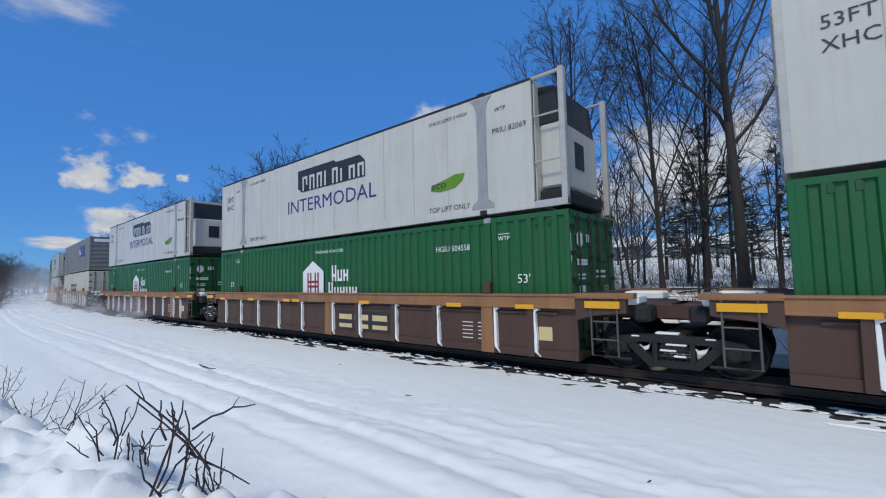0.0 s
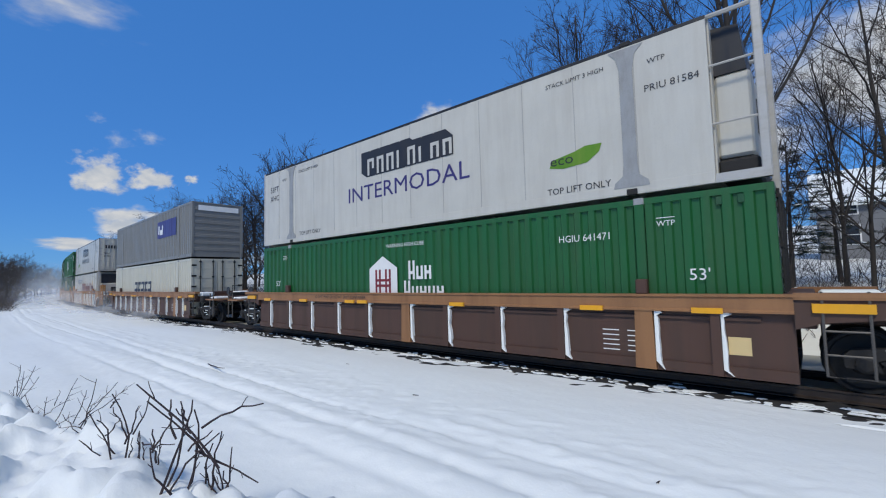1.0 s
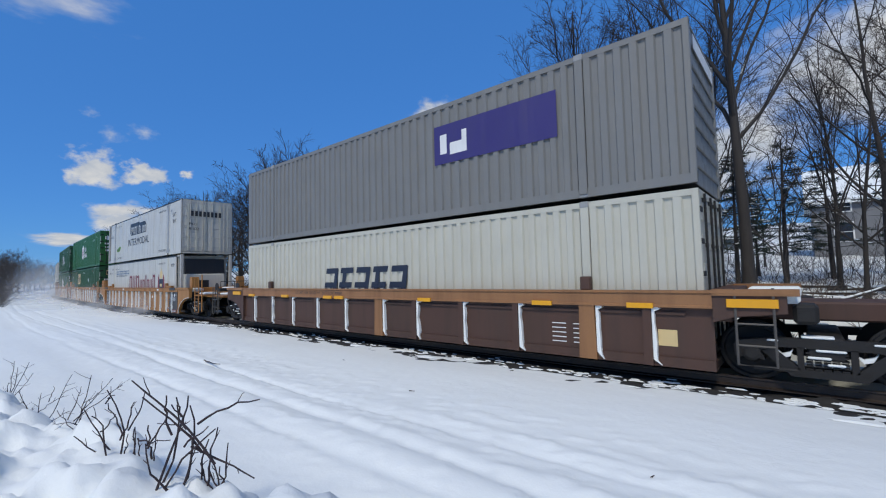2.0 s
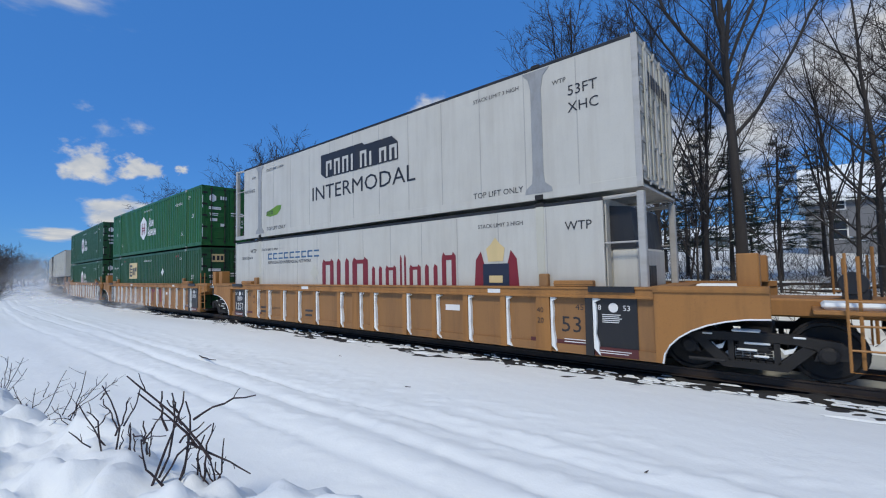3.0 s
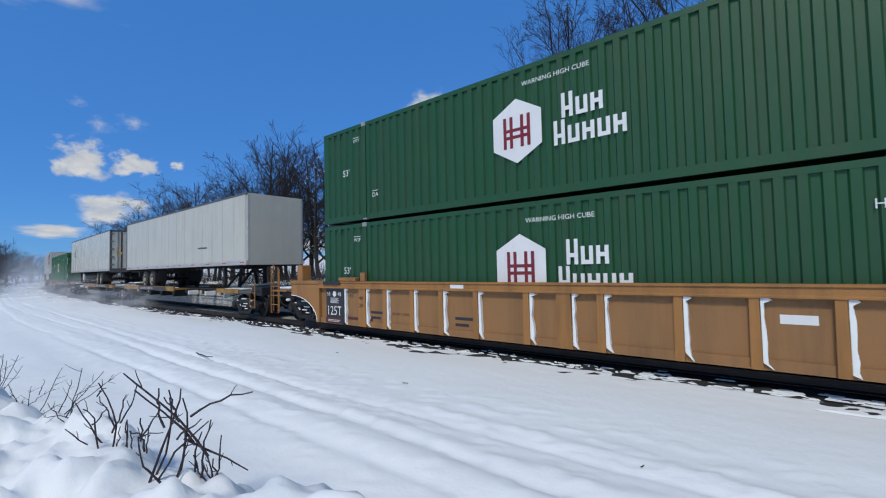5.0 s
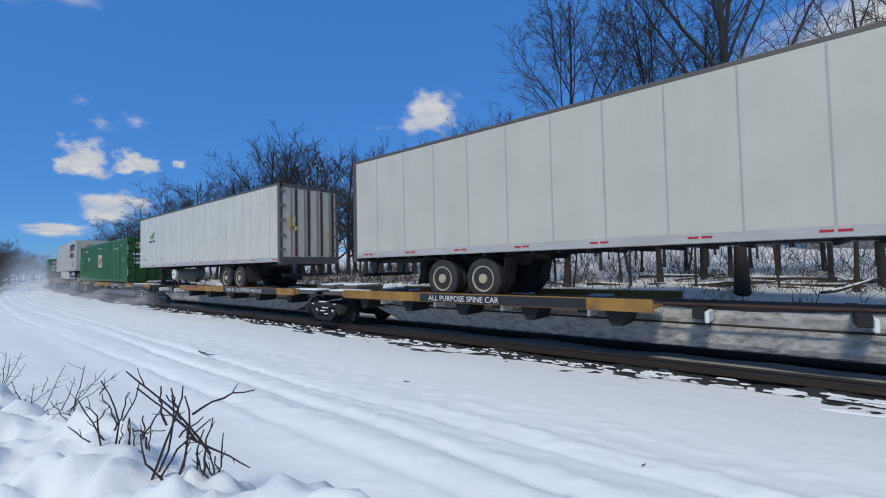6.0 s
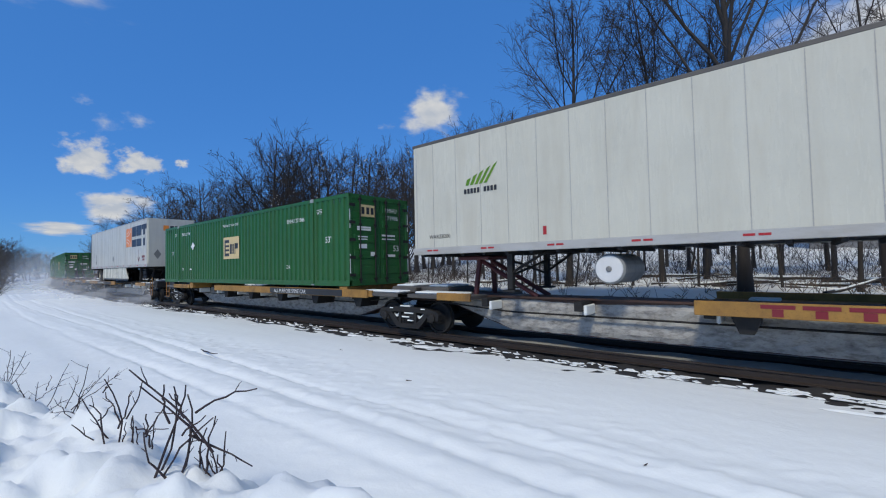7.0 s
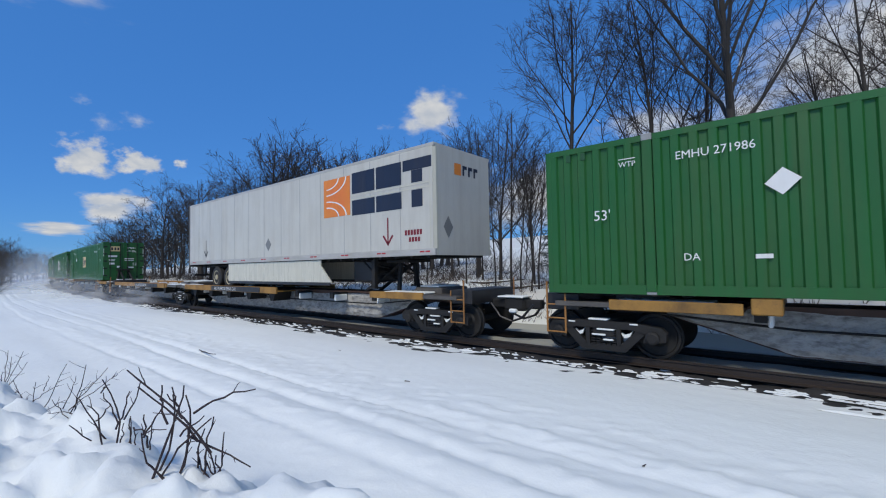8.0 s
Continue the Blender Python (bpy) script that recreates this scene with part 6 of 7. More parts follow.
tree_h = vase_tree("crooked wide-spreading bare tree at the wood's edge", 31, 11.0, 0.11, 0.25, 11, 1.0, 7, 5, 4)
far_a = bare_tree("distant dense bare tree of the wood", 18, 11.5, 0.20, 0.15, 0.9, 15, 8, 5, 0.05, 0.35, fine=0.013)
far_b = bare_tree("distant bare tree of the wood with snow on its limbs", 19, 10.5, 0.18, 0.12, 1.0, 15, 8, 5, 0.07, 0.45, fine=0.013)
pine = conifer("dark snow-dusted pine among bare trees", 21)
plant(tree_a, -1.15, 14.0, 1.0, 20, False)
plant(tree_b, -3.6, 16.0, 1.0, 60, False)
plant(tree_c, -6.8, 15.6, 1.0, 0, False)
plant(tree_d, 4.8, 24.0, 0.9, 100, False)
plant(tree_e, -8.9, 15.0, 0.8, 0, False)
plant(tree_f, -32.6, 17.6, 1.1, 0, False)
plant(tree_g, -4.6, 16.2, 1.0, 0, False)
plant(tree_h, 1.9, 17.5, 1.0, 0, False)
plant(pine, -3.0, 20.5, 0.8, 0, False)
plant(far_a, -45.0, 19.0, 0.9, 0, False)
plant(far_b, -48.0, 22.0, 0.9, 0, False)
for x, y, s in ((-1.9, 19.0, 0.72), (-0.6, 22.0, 0.85), (0.9, 24.0, 0.8), (-4.4, 25.0, 0.9), (-6.5, 30, 0.9), (2.8, 27.0, 0.9), (-2.2, 27.0, 0.95), (-9.5, 27.0, 0.8), (-8.6, 18.5, 0.55)):
    plant(pine, x, y, s, x * 77)
for ob, x, y, s, a in ((tree_e, -8.2, 14.5, 0.72, 100), (tree_e, -7.9, 15.4, 0.74, 40), (tree_e, -9.4, 14.6, 0.68, 190), (tree_e, -8.6, 16.4, 0.76, 290), (tree_h, -10.8, 17.2, 0.80, 250),
                       (tree_b, -9.6, 18.2, 0.64, 310), (tree_e, -11.6, 15.6, 0.70, 20), (tree_b, -2.6, 17.8, 0.92, 200), (tree_e, -4.3, 15.0, 0.7, 130),
                       (tree_h, 4.6, 16.5, 0.95, 10), (tree_c, 3.6, 21.0, 0.9, 250), (tree_b, 0.9, 20.0, 0.8, 75), (tree_h, 1.2, 15.8, 0.62, 220),
                       (tree_a, 8.5, 18.5, 0.9, 80), (tree_g, -0.4, 15.6, 0.8, 50), (tree_g, -6.0, 14.3, 0.7, 150), (tree_g, -7.6, 14.2, 0.75, 250),
                       (tree_g, -2.4, 15.0, 0.8, 90), (tree_g, -5.3, 17.4, 0.9, 300), (tree_g, -3.2, 18.4, 0.9, 200), (tree_g, 2.0, 15.8, 0.9, 120),
                       (tree_h, -13.0, 18.5, 0.86, 0), (tree_h, -15.4, 19.4, 0.86, 60), (tree_e, -12.0, 17.5, 0.9, 200), (tree_b, -14.2, 20.5, 0.82, 90), (tree_e, -13.8, 15.4, 0.56, 140), (tree_b, -18.0, 20.5, 0.66, 220), (tree_f, -21.5, 22.0, 0.66, 100),
                       (tree_h, -20.0, 18.0, 0.60, 180), (tree_e, -23.0, 17.0, 0.62, 180), (tree_f, -34.0, 20.0, 0.86, 140), (tree_h, -25.0, 20.5, 0.72, 280)):
    plant(ob, x, y, s, a)
rw = random.Random(77)
for i in range(20):       # the wood's rank behind the line, level along its top
    a = radians(39 + i * 1.1)
    d = rw.uniform(34, 46)
    plant((far_a, far_b)[i % 2], -math.sin(a) * d, math.cos(a) * d, 0.0285 * d + rw.uniform(0.0, 0.12), rw.uniform(0, 360))
for i in range(14):       # more of the wood in the gaps of the slope
    x = rw.uniform(-13, 10)
    plant((tree_e, tree_h)[i % 2], x, rw.uniform(22, 38), rw.uniform(0.5, 0.7), rw.uniform(0, 360))
r = random.Random(99)
kinds = [far_a, far_b]
for i in range(20):       # first ranks of the wood along the line
    x = -30 - i * 2.6 - r.uniform(0, 1)
    plant((far_b, tree_f, far_a, far_b)[i % 4], x, TRACK_Y + bend(x) + r.uniform(5.0, 10), r.uniform(0.62, 0.86), r.uniform(0, 360))
for i in range(30):
    x = -26 - i * 3.6 - r.uniform(0, 2)
    plant(kinds[i % 2], x, TRACK_Y + bend(x) + r.uniform(6, 20), r.uniform(0.7, 0.98), r.uniform(0, 360))
for i in range(14):
    plant(kinds[i % 2], r.uniform(-60, 2), r.uniform(28, 52), r.uniform(0.6, 0.9), r.uniform(0, 360))
for i in range(26):       # the wood on the near side of the lane
    x = -70 - i * 3.2
    plant((far_b, far_a)[i % 2], x, -0.076 * x - r.uniform(0.0, 2.4), r.uniform(0.55, 0.85), r.uniform(0, 360))


for i in range(16):       # the wood closing the far end, on both sides of the bend
    x = -112 - i * 7.0
    plant(kinds[i % 2], x, TRACK_Y + bend(x) + r.uniform(5, 11), r.uniform(0.9, 1.2), r.uniform(0, 360))
    plant(kinds[(i + 1) % 2], x, -(0.088 + 0.0004 * (-x - 112)) * x - r.uniform(0, 3), r.uniform(0.8, 1.1), r.uniform(0, 360))


def brush(name, label, count, region, hgt, seed, material):
    """Tangled stems, uncountable."""
    r = random.Random(seed)
    tubes = []
    spots = np.array([region(r) for _ in range(count)])
    heights = ground_height(spots[:, 0], spots[:, 1] - bend(spots[:, 0]))
    for (x, y), z in zip(spots.tolist(), heights.tolist()):
        base = Vector((x, y, z - 0.05))
        for _ in range(3):
            h = hgt * r.uniform(0.3, 1.2)
            p, q = limb(r, base, Vector((r.gauss(0, 0.6), r.gauss(0, 0.6), 1)), h, 0.010, 0.004, 3, 0.2, -0.05)
            tubes.append((p, q, 3))
    return tagged(new(name, tubes_mesh(name, tubes, material)), label, "brush", kind="stuff")


DRY = surface("dry_stems", (0.12, 0.085, 0.06), 0.9, (0.07, 0.05, 0.04), 0.5, (1, 1, 1), 6.0, 0.3)
brush("brush", "tangled dry stems sticking out of the snowy slope", 2000, lambda r: (r.uniform(-30, 8), 12.6 + abs(r.gauss(0, 1)) * 6), 0.5, 5, DRY)
brush("brush", "dark thicket between the trunks on the slope", 950, lambda r: (r.uniform(-34, 9), r.uniform(17, 36)), 1.9, 9, TWIG)
brush("brush", "low dark brush along the far treeline", 1800, lambda r: (lambda x: (x, TRACK_Y + bend(x) + r.uniform(4.0, 8)))(r.uniform(-130, -12)), 1.5, 6, TWIG)
brush("brush", "dark brush at the edge of the snowy lane", 1300, lambda r: (lambda x: (x, -0.072 * x - abs(r.gauss(0, 1.6))))(r.uniform(-190, -52)), 2.8, 7, TWIG)


def fallen_log(x, y, ln, turn, rad):
    r = random.Random(int(x * 31 + y * 7))
    t = thing("fallen_branch", "fallen dark branch with snow on top", "branch", "fallen wood on the slope")
    p, q = limb(r, Vector((-ln / 2, 0, 0)), Vector((1, 0, 0)), ln, rad, rad * 0.4, 6, 0.08, 0.0)
    ob = new("wood", tubes_mesh("wood", [(p, q, 7)], BARK))
    ob.parent = t
    ob = new("snow_cap", tubes_mesh("snow_cap", [([v + Vector((0, 0, rad * 0.7)) for v in p[1:-1]], [k * 0.75 for k in q[1:-1]], 6)], SNOW_LOOSE))
    ob.parent = t
    t.matrix_basis = pose(x, y, float(ground_height(np.array(x), np.array(y))) + rad * 0.6, 0, 0, turn)


for x, y, ln, a, g in ((-2.2, 15.4, 3.2, 8, 0.06), (0.2, 16.8, 2.6, -14, 0.07), (-0.6, 18.5, 3.5, 22, 0.08), (1.0, 15.2, 2.2, 60, 0.05), (-3.5, 17.2, 3.0, -30, 0.06), (-5.5, 15.2, 2.4, 15, 0.05), (2.0, 18.5, 3.0, -5, 0.09), (-1.4, 21.0, 4.0, 3, 0.1),
                       (-4.6, 15.6, 2.8, 40, 0.05), (-6.8, 16.4, 3.2, -20, 0.06), (-8.4, 15.4, 2.2, 75, 0.05), (0.6, 15.9, 2.0, 20, 0.05), (-2.9, 16.3, 1.8, -50, 0.04),
                       (-1.2, 16.0, 2.2, 35, 0.045), (3.2, 16.2, 3.0, -15, 0.07), (-10.4, 16.2, 2.6, 10, 0.06)):
    fallen_log(x, y, ln, a, g)


# ---- shrubs on the near bank ----
def shrub(label, stems, seed, x, y, fat=1.0, twigs=1):
    """Leafless shrub poking out of the bank: stems of (foot across, foot up, tip across, tip up), spread in a fan."""
    r = random.Random(seed)
    t = thing("shrub", label, "shrub", "shrubs on the bank")
    z = float(ground_height(np.array(x), np.array(y)))
    for a, b, c, d in stems:
        e = r.uniform(-0.09, 0.09)
        foot = Vector((a, e, b - (0.10 if b < 0.06 else 0.0)))
        tip = Vector((c, e + r.uniform(-0.10, 0.10), d))
        way, ln = tip - foot, (tip - foot).length
        g = fat * (0.0062 + 0.0035 * min(ln, 0.6))
        bow = Vector((r.gauss(0, 1), r.gauss(0, 1), r.gauss(0, 1))) * ln * 0.05
        p, q = [], []
        for k in range(7):
            f = k / 6
            kink = Vector((r.gauss(0, 1), r.gauss(0, 1), r.gauss(0, 1))) * (0.007 if 0 < k < 6 else 0)
            p.append(foot + way * f + bow * math.sin(f * math.pi) + kink)
            q.append(g * (1.15 - 0.55 * f) * r.uniform(0.9, 1.15))
        ob = new("stem", tubes_mesh("stem", [(p, q, 6)], BUSH))
        ob.parent = t
        for _ in range(twigs if ln > 0.25 else 0):
            v, w = along(p, r.uniform(0.45, 0.95))
            side = w.cross(Vector((r.gauss(0, 1), r.gauss(0, 1), r.gauss(0, 0.5)))).normalized()
            tp, tr = limb(r, v, w * 0.7 + side * 0.75, ln * r.uniform(0.10, 0.28), g * 0.55, g * 0.3, 4, 0.14, 0.02)
            tw = new("twig", tubes_mesh("twig", [(tp, tr, 5)], BUSH))
            tw.parent = ob
    t.matrix_basis = pose(x, y, z, 0, 0, 39.7)
    return t


SHRUB_LABEL = "bare dark shrub stems poking out of the snowbank"
shrub(SHRUB_LABEL, [(-0.24, 0.01, -0.05, 0.59), (-0.26, 0.01, -0.12, 0.53), (-0.06, 0.03, 0.01, 0.54), (0.0, 0.02, 0.1, 0.27), (0.22, 0.13, -0.33, 0.76), (0.1, 0.2, -0.28, 0.63),
                    (0.06, 0.4, 0.49, 0.55), (-0.21, 0.01, 0.22, 0.38), (0.13, 0.05, 0.22, 0.38), (0.08, -0.11, 0.1, 0.26), (0.15, -0.12, 0.08, 0.13), (0.23, -0.12, 0.04, 0.09),
                    (0.29, -0.1, 0.12, 0.07), (0.33, -0.1, 0.25, 0.11), (0.04, 0.26, 0.49, 0.01), (-0.03, 0.47, -0.07, 0.61), (0.01, 0.38, -0.08, 0.57), (-0.12, 0.05, -0.24, 0.31),
                    (-0.29, 0.15, -0.26, 0.42), (-0.27, 0.25, -0.19, 0.43), (0.21, 0.01, 0.23, 0.22), (-0.08, 0.35, -0.13, 0.63), (0.0, 0.26, 0.17, 0.4)], 40, -3.53, 1.23, 0.98)
shrub(SHRUB_LABEL, [(-0.02, 0.0, -0.09, 0.59), (-0.04, 0.0, -0.37, 0.4), (-0.07, 0.02, -0.2, 0.38), (-0.05, 0.17, -0.22, 0.43), (-0.01, 0.15, 0.13, 0.48), (0.01, 0.21, 0.22, 0.56),
                    (0.04, -0.01, 0.05, 0.23), (0.12, -0.03, 0.12, 0.25), (-0.02, 0.0, 0.01, 0.18), (-0.1, 0.03, -0.37, 0.21), (-0.2, 0.44, -0.07, 0.53), (0.22, -0.04, 0.25, 0.18),
                    (0.15, -0.02, 0.1, 0.14), (-0.17, 0.23, -0.1, 0.35), (0.1, 0.14, 0.44, 0.15)], 41, -4.59, 1.08, 0.85)
shrub("thin bare twigs of a shrub on the snowbank", [(0.0, 0.0, 0.25, 0.55), (0.08, 0.07, 0.37, 0.49), (0.01, 0.02, 0.22, 0.21), (0.03, 0.09, 0.44, 0.41), (0.17, 0.07, -0.2, 0.06), (0.06, 0.04, -0.11, 0.21),
                    (0.04, 0.13, 0.14, 0.44), (0.17, 0.21, 0.28, 0.37)], 42, -5.66, 0.9, 0.55, 3)
shrub("thin bare twigs of a shrub on the snowbank", [(-0.01, 0.0, -0.21, 0.38), (-0.01, 0.0, 0.29, 0.53), (0.03, 0.12, 0.27, 0.29), (0.0, 0.05, 0.39, 0.12), (-0.02, 0.01, -0.12, 0.27), (0.14, 0.24, 0.1, 0.4),
                    (-0.03, 0.0, 0.02, 0.34), (-0.17, -0.07, -0.12, 0.15)], 43, -7.18, 0.84, 0.58, 3)
shrub("thin bare twigs of a shrub on the snowbank", [(0.0, 0.04, 0.32, 0.59), (-0.05, 0.0, 0.33, 0.42), (-0.03, -0.04, 0.17, 0.33), (0.02, 0.08, 0.07, 0.5), (0.0, -0.08, 0.25, 0.0),
                    (-0.08, 0.0, -0.02, 0.59)], 44, -9.13, 0.72, 0.62, 4)


# ---- houses beyond the trees ----
def house(label, x0, x1, y0, y1, base, eave, ridge, siding, windows):
    t = thing("house", label, "house", "houses beyond the trees")
    ym = (y0 + y1) / 2
    bm = B()
    box(bm, x0, x1, y0, y1, base - 1.5, eave)
    for x in (x0, x1):
        bm.faces.new([bm.verts.new(p) for p in ((x, y0, eave), (x, y1, eave), (x, ym, ridge))])
    part("wall", bm, siding, t)
    bm = B()
    for s, ya in ((-1, y0 - 0.4), (1, y1 + 0.4)):
        lo = eave - 0.15
        v = [bm.verts.new(p) for p in ((x0 - 0.4, ya, lo), (x1 + 0.4, ya, lo), (x1 + 0.4, ym, ridge), (x0 - 0.4, ym, ridge),
                                       (x0 - 0.4, ya, lo + 0.28), (x1 + 0.4, ya, lo + 0.28), (x1 + 0.4, ym, ridge + 0.28), (x0 - 0.4, ym, ridge + 0.28))]
        for q in ((0, 1, 2, 3), (4, 5, 6, 7), (0, 1, 5, 4), (1, 2, 6, 5), (3, 0, 4, 7), (2, 3, 7, 6)):
            bm.faces.new([v[i] for i in q])
    part("roof", bm, SNOW_LOOSE, t, "snow-covered roof")
    for wx, wz, ww, wh in windows:
        bm = B()
        box(bm, wx - ww / 2 - 0.09, wx + ww / 2 + 0.09, y0 - 0.05, y0 + 0.02, wz - wh / 2 - 0.09, wz + wh / 2 + 0.09)
        f = part("window", bm, TRIM_WHITE, t)
        for dz in (-1, 1):
            bm = B()
            box(bm, wx - ww / 2, wx + ww / 2, y0 - 0.07, y0 - 0.04, wz + (0.03 if dz > 0 else -wh / 2), wz + (wh / 2 if dz > 0 else -0.03))
            part("pane", bm, GLASS_DARK, f)
    return t


house("low slate-blue house with a snowy roof and white-framed window", -22.6, -16.4, 60, 67, 3.4, 5.7, 7.0, HOUSE_BLUE, ((-18.0, 4.7, 0.9, 1.3), (-21.0, 4.7, 0.9, 1.3)))
house("low dark outbuilding with a snowy roof", -14.5, -7.0, 66, 71, 3.8, 5.6, 6.7, HOUSE_BLUE, ((-12.0, 4.8, 0.8, 1.0),))
house("grey clapboard house behind the trees", 0.6, 8.0, 42, 50, 2.4, 6.4, 9.3, HOUSE_GREY, ((2.3, 4.2, 0.9, 1.3), (5.2, 4.2, 0.9, 1.3), (2.3, 6.0, 0.8, 0.6)))


# ---- clouds, far behind everything ----
def cloud_material(seed, soft, cover):
    m, n, l, p = node_mat("cloud")
    n.remove(p)
    tc = n.new("ShaderNodeTexCoord")
    sep = n.new("ShaderNodeVectorMath")
    sep.operation = "LENGTH"
    l.new(tc.outputs["Object"], sep.inputs[0])
    mp = n.new("ShaderNodeMapping")
    mp.inputs["Location"].default_value = (seed * 3.7, seed * 1.9, 0)
    nz = n.new("ShaderNodeTexNoise")
    nz.inputs["Scale"].default_value, nz.inputs["Detail"].default_value, nz.inputs["Roughness"].default_value = 1.7, 8, 0.55
    l.new(tc.outputs["Object"], mp.inputs["Vector"])
    l.new(mp.outputs["Vector"], nz.inputs["Vector"])
    edge = n.new("ShaderNodeMath")
    edge.operation = "MULTIPLY_ADD"       # noise*a - radius
    edge.inputs[1].default_value = 2.1
    neg = scaled(n, l, sep.outputs["Value"], -1.15)
    l.new(nz.outputs["Fac"], edge.inputs[0])
    l.new(neg, edge.inputs[2])
    alpha = n.new("ShaderNodeMapRange")
    alpha.interpolation_type = "SMOOTHSTEP"
    alpha.inputs["From Min"].default_value, alpha.inputs["From Max"].default_value = 0.12 - cover, 0.12 - cover + soft
    l.new(edge.outputs[0], alpha.inputs["Value"])
    nz2 = n.new("ShaderNodeTexNoise")
    nz2.inputs["Scale"].default_value, nz2.inputs["Detail"].default_value = 2.3, 5
    l.new(mp.outputs["Vector"], nz2.inputs["Vector"])
    col = mix(n, l, ramp(n, l, nz2.outputs["Fac"], 0.35, 0.7), (0.66, 0.73, 0.84), (0.95, 0.96, 0.97))
    em = n.new("ShaderNodeEmission")
    em.inputs["Strength"].default_value = CLOUD_GLOW
    l.new(col, em.inputs["Color"])
    tr = n.new("ShaderNodeBsdfTransparent")
    mx = n.new("ShaderNodeMixShader")
    l.new(alpha.outputs["Result"], mx.inputs[0])
    l.new(tr.outputs[0], mx.inputs[1])
    l.new(em.outputs[0], mx.inputs[2])
    l.new(mx.outputs[0], n["Material Output"].inputs["Surface"])
    return m


CLOUD_GLOW = 0.72


def cloud(az, el, wide, high, seed, soft=0.35, cover=0.0):
    """A cloud bank at az degrees left of +y and el degrees up; wide, high: half sizes in degrees."""
    d = 3000.0
    a, e = radians(az), radians(el)
    c = Vector((-math.sin(a) * math.cos(e), math.cos(a) * math.cos(e), math.sin(e))) * d
    me = bpy.data.meshes.new("cloud")
    me.from_pydata([(-1, -1, 0), (1, -1, 0), (1, 1, 0), (-1, 1, 0)], [], [(0, 1, 2, 3)])
    me.materials.append(cloud_material(seed, soft, cover))
    ob = tagged(new("cloud", me), "glowing white cloud bank; those out of view are added fill light", "cloud", kind="structure")
    m = look(c + Vector((0, 0, CAM_Z)), (0, 0, CAM_Z))
    ob.matrix_world = m @ Matrix.Diagonal((d * math.tan(radians(wide)), d * math.tan(radians(high)), 1, 1))
    ob.visible_shadow = False
    return ob


# the later entries are unseen and only lighten the blue fill
for args in CLOUDS:
    cloud(*args)


# ---- snow dust dragged along by the train ----
def dust_material(seed):
    m, n, l, p = node_mat("snow_dust")
    tc = n.new("ShaderNodeTexCoord")
    ln = n.new("ShaderNodeVectorMath")
    ln.operation = "LENGTH"
    l.new(tc.outputs["Object"], ln.inputs[0])
    nz = noise_node(n, l, 1.6 + 0.2 * seed, 5, 0.55)
    fall = ramp(n, l, ln.outputs["Value"], 1.0, 0.15)
    a = n.new("ShaderNodeMath")
    a.operation = "MULTIPLY"
    l.new(fall, a.inputs[0])
    l.new(ramp(n, l, nz, 0.25, 0.75), a.inputs[1])
    l.new(scaled(n, l, a.outputs[0], 0.62), p.inputs["Alpha"])
    p.inputs["Base Color"].default_value = (0.85, 0.86, 0.88, 1)
    p.inputs["Roughness"].default_value = 1.0
    return m


for k, (x, off, wide, high) in enumerate(((-30, -1.7, 7, 0.9), (-42, -1.9, 11, 1.5), (-56, -1.8, 14, 2.9), (-74, -2.2, 18, 4.4), (-98, -2.8, 24, 6.0), (-135, -3.5, 30, 8.0))):
    me = bpy.data.meshes.new("snow_dust")
    nx, nz_ = 12, 6
    pts = [((2 * i / nx - 1), (2 * j / nz_ - 1), 0.25 * math.sin(3 * i + j) * 0.2) for j in range(nz_ + 1) for i in range(nx + 1)]
    me.from_pydata(pts, [], [(j * (nx + 1) + i, j * (nx + 1) + i + 1, (j + 1) * (nx + 1) + i + 1, (j + 1) * (nx + 1) + i) for j in range(nz_) for i in range(nx)])
    me.materials.append(dust_material(k))
    ob = tagged(new("snow_dust", me), "thin veil of blown powder snow beside the train", "snow dust", kind="stuff")
    c = Vector((x, TRACK_Y + bend(x) + off, 0.35))
    ob.matrix_world = look(c, (0, 0, CAM_Z)) @ Matrix.Diagonal((wide * 0.45, high, 1, 1))
    ob.visible_shadow = False


# ---- litter on the snow ----
def stick(label, x, y, ln, turn, rad):
    r = random.Random(int(100 * (x * x + y)))
    z = float(ground_height(np.array(x), np.array(y)))
    p, q = limb(r, Vector((-ln / 2, 0, 0)), Vector((1, 0, 0)), ln, rad, rad * 0.4, 5, 0.06, 0.0)
    me = tubes_mesh("stick", [(p, q, 5)], BUSH)
    ob = tagged(new("stick", me), label, "stick", "litter on the snow")
    ob.matrix_basis = pose(x, y, z + rad * 0.5, 0, 0, turn)


stick("thin dark stick lying on the snow", -10.3, 4.15, 1.7, -3, 0.018)
stick("short dark twig lying on the snow", -5.1, 5.15, 0.10, 30, 0.012)
stick("short dark twig lying on the snow", -1.18, 4.32, 0.07, 80, 0.010)
stick("short dark twig lying on the snow", -8.2, 6.1, 0.10, 10, 0.010)


# ---- the train ----
ON_WELL_LOW, ON_WELL_HIGH = 0.29, 0.36 + HGT + 0.03
moving = []      # (thing, its x at the start, its z)


def on_track(x, z):
    return pose(x, TRACK_Y + bend(x), z, 0, 0, heading(x))


def ride(ob, x, z=0.0):
    ob.matrix_basis = on_track(x, z)
    moving.append((ob, x, z))
    return ob


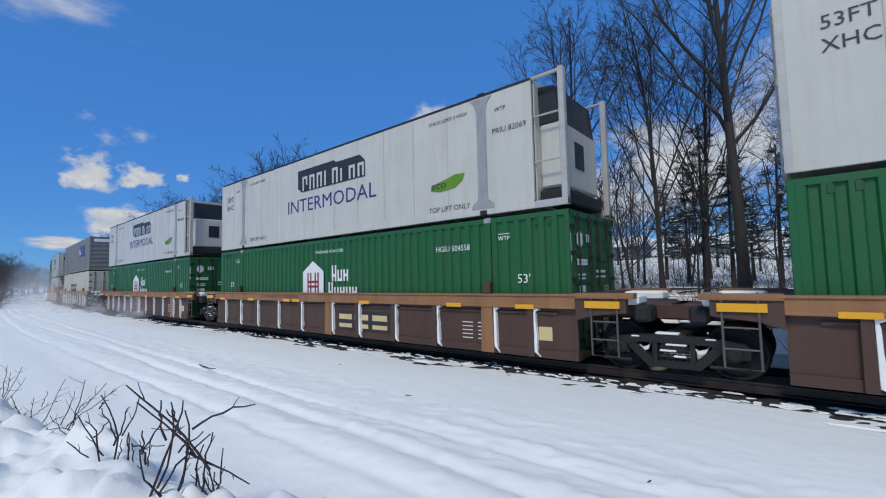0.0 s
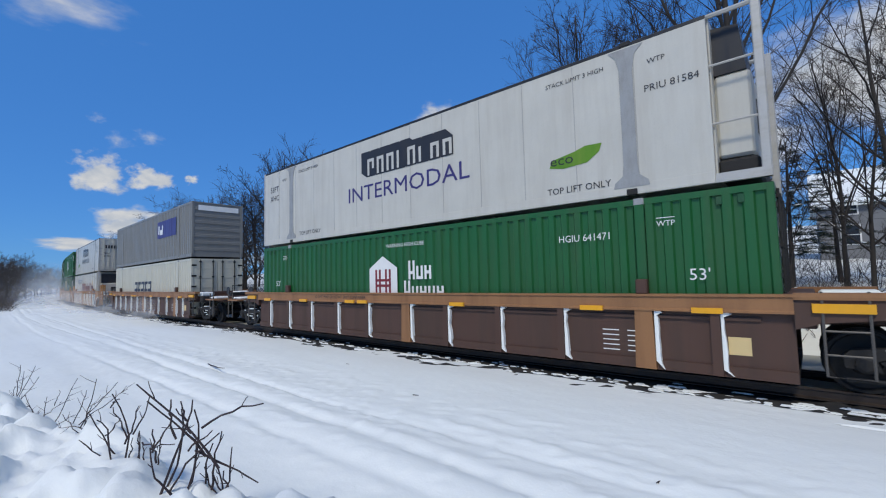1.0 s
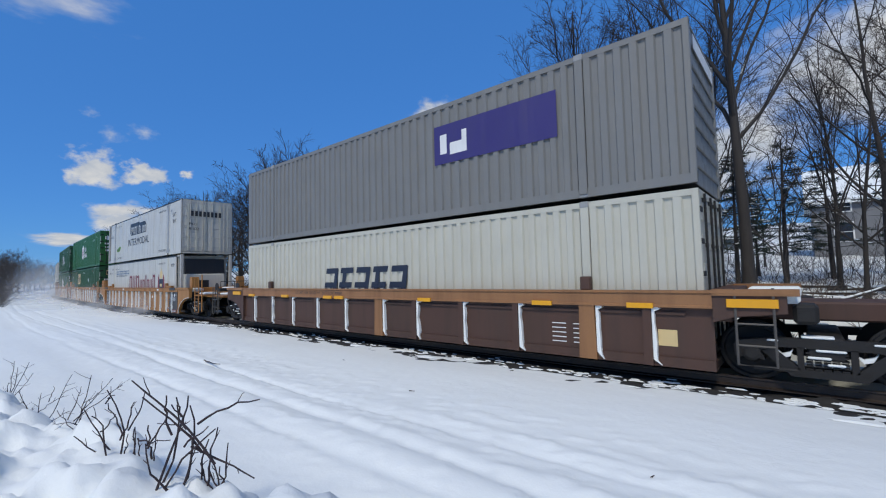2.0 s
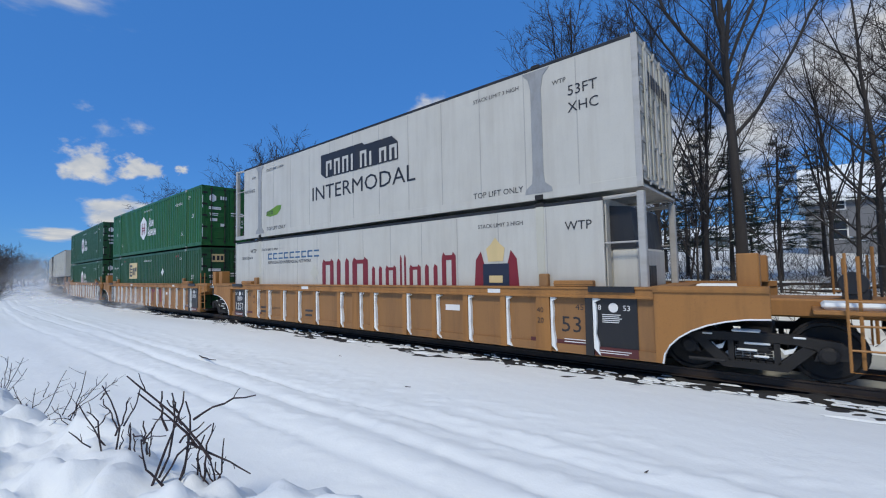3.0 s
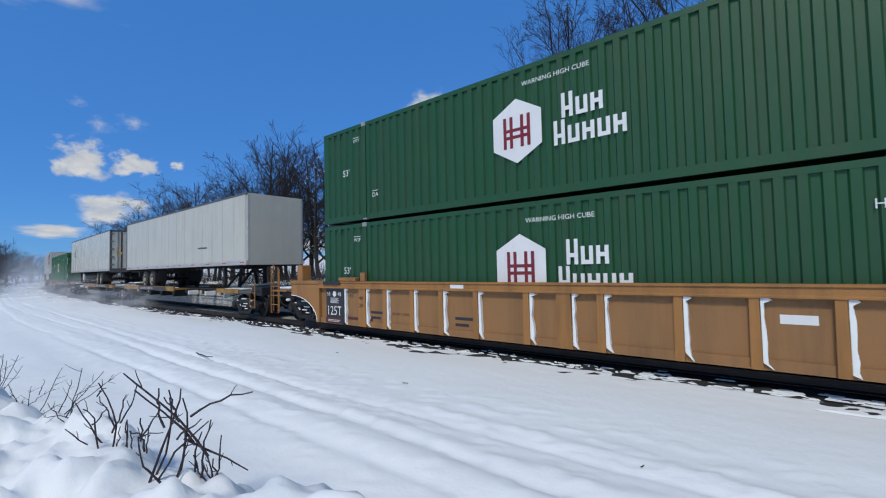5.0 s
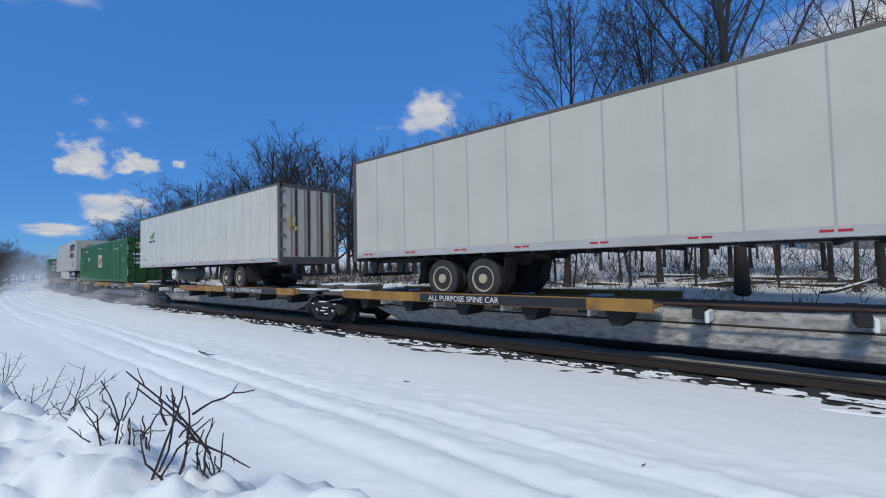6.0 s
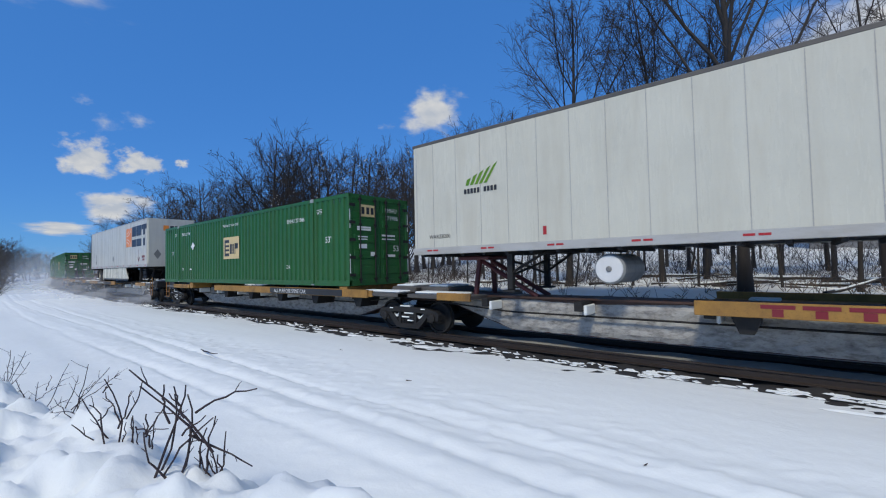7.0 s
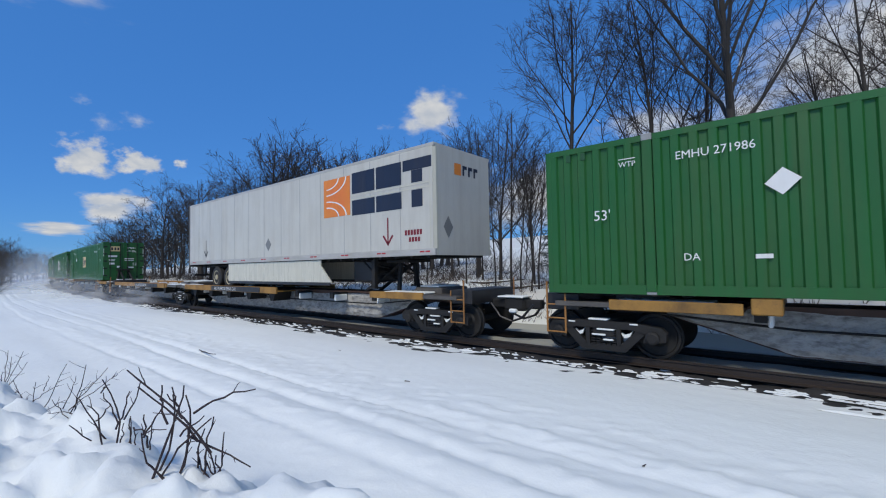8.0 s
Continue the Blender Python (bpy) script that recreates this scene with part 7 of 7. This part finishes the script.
hub_low = steel_container("green corrugated container with a white house-shaped badge", GREEN, "hub_house", "HGIU 641471")
hub_low_2 = steel_container("green corrugated container with a white house-shaped badge", GREEN, "hub_house", "HGIU 504558")
hub_high = steel_container("bright green corrugated container with a white hexagon badge", GREEN_LIGHT, "hub", "HGIU 838602")
hub_dark = steel_container("dark green corrugated container with a white hexagon badge", GREEN_DULL, "hub", "HGIU 827724")
hub_low_3 = steel_container("dark green corrugated container with a white house-shaped badge", GREEN_DULL, "hub_house", "HGIU 503357")
emp_low = steel_container("dark green corrugated container with a pale gold badge", GREEN_DULL, "badge", "EMHU 644774", house_low=True)
emp_spine = steel_container("bright green corrugated container with a pale gold badge", GREEN_LIGHT, "badge", "EMHU 271986")
reefer_1 = smooth_container("white insulated container with large dark title and leading cooling unit", 1, "title", "PRIU 82069")
reefer_2 = smooth_container("white insulated container with purple lettering and galvanised lifting plates", 1, "title", "PRIU 81584")
reefer_3 = smooth_container("white insulated container with black lettering, cooling unit trailing", -1, "title", "PRIU 81022")
england = smooth_container("white insulated container with dark red gothic blocks and a crest", 1, "crest", "CREU533414")
grey_box = grey_container()
white_box = white_name_container()

WELL_U = [16.06, -3.53, -23.15, -46.9, -70.5, -90.06, -109.55]   # leading ends of the stacks at the start
stacks = [(hub_low_2, None), (None, reefer_1), (hub_low, reefer_2), (white_box, grey_box), (england, reefer_3), (emp_low, hub_high), (hub_low_3, hub_dark)]
centre = [u - HALF for u in WELL_U]
ends = [("joint", "coupler"), ("joint", "joint"), ("coupler", "joint"), ("coupler", "coupler"), ("joint", "coupler"), ("joint", "joint"), ("coupler", "joint")]
labels = ["brown well car with orange-brown top chord and snow-caked posts"] * 4 + ["ochre yellow well car with black data boards and snow-caked posts"] * 3
for i, c in enumerate(centre):
    style = "brown" if i < 4 else "yellow"
    car = well_car(WELL_U[i], labels[i], style, *ends[i], i >= 3, i == 4)
    near_chord_marks(car, style, i)
    if ends[i][0] == "joint":
        truck(car, -HALF - 1.72, 0.46, 0.90)
    ride(car, c)
    if i in (2, 3):
        coupler(car, -HALF - 4.4, -HALF - 3.0)
    if i == 1:
        bm = B()
        rect(bm, 0.45, 2.95, 0.36, 0.92, -1.366)
        part("name_panel", bm, BLACK, car, "black painted panel")
        bm = B()
        for a in (0.55, 1.3, 2.1):
            rect(bm, a, a + 0.62, 0.66, 0.82, -1.370)
            rect(bm, a, a + 0.62, 0.42, 0.54, -1.370)
        pieces("name_block", bm, GOLD_INK, car, "three pale block shapes")
    if i == 5:
        bm = B()
        for a, w in ((0.98, 0.16), (1.50, 0.16), (2.32, 0.30)):
            rect(bm, a, a + 0.5, 0.98, 1.14, -1.370)
            rect(bm, a + 0.25 - w / 2, a + 0.25 + w / 2, 0.45, 0.96, -1.370)
        pieces("name_block", bm, RED_INK, car, "three faded red block shapes")
    low, high = stacks[i]
    if low:
        ride(low, c, ON_WELL_LOW)
    if high:
        ride(high, c, ON_WELL_HIGH)
ride(copy_thing(reefer_1, pose(0, 0, 0)), centre[0], ON_WELL_HIGH)
ride(copy_thing(hub_low_2, pose(0, 0, 0)), centre[1], ON_WELL_LOW)

# spine cars and their loads
spine = [(-149.0, -131.5, -1, "joint", "coupler", True), (-168.0, -149.0, 1, "joint", "joint", True), (-185.4, -168.0, 1, "coupler", "joint", True),
         (-207.5, -189.8, -1, "joint", "coupler", True), (-225.0, -207.5, 1, "coupler", "joint", False)]
for k, (a, b, w, le, re, loaded) in enumerate(spine):
    car = spine_platform(a, b, "ochre and brown spine car platform plastered with snow" if loaded else "empty spine car platform with snow on its deck", le, re, w, loaded, k == 1, k != 2)
    mid = (a + b) / 2
    truck(car, a - mid, 0.42, 0.90)
    if re == "coupler":
        truck(car, b - mid, 0.42, 0.90)
        coupler(car, b - mid + 1.2, b - mid + 2.6)
    ride(car, mid)
t0 = trailer("cream-white road trailer with riveted panels and dark top rail", 1, CREAM, 15, "plain")
t1 = trailer("white road trailer with a small yellow-green mark, rear doors leading", -1, TRAILER_WHITE, 22, "arrow")
t2 = trailer("white road trailer with a large orange square and navy blocks", 1, WHITE, 13, "arrows")
ride(t0, -130.96 - HALF)
ride(t1, -151.35 - HALF)
ride(emp_spine, -170.25 - HALF, 1.23)
ride(t2, -189.5 - HALF)
# further back
for k in range(4):
    u = -223.1 - k * 19.3
    car = spine_platform(u - 17.9, u + 1.2, "snow-plastered spine car platform under a green container", "joint", "joint" if k else "coupler", 0, True)
    truck(car, -9.55, 0.42, 0.90)
    if not k:
        truck(car, 9.55, 0.42, 0.90)
    ride(car, u - 8.35)
    ride(copy_thing(emp_spine if k % 2 == 0 else hub_high, pose(0, 0, 0)), u - HALF, 1.23)


def motions():
    """The whole train rolls past at an even speed."""
    times = [0.0, 1 / 30] + [0.3 * k for k in range(1, 27)] + [8.0 - 1 / 30, 8.0]
    for ob, x, z in moving:
        walk(ob, [(t, on_track(x + SPEED * t, z)) for t in times])


motions()
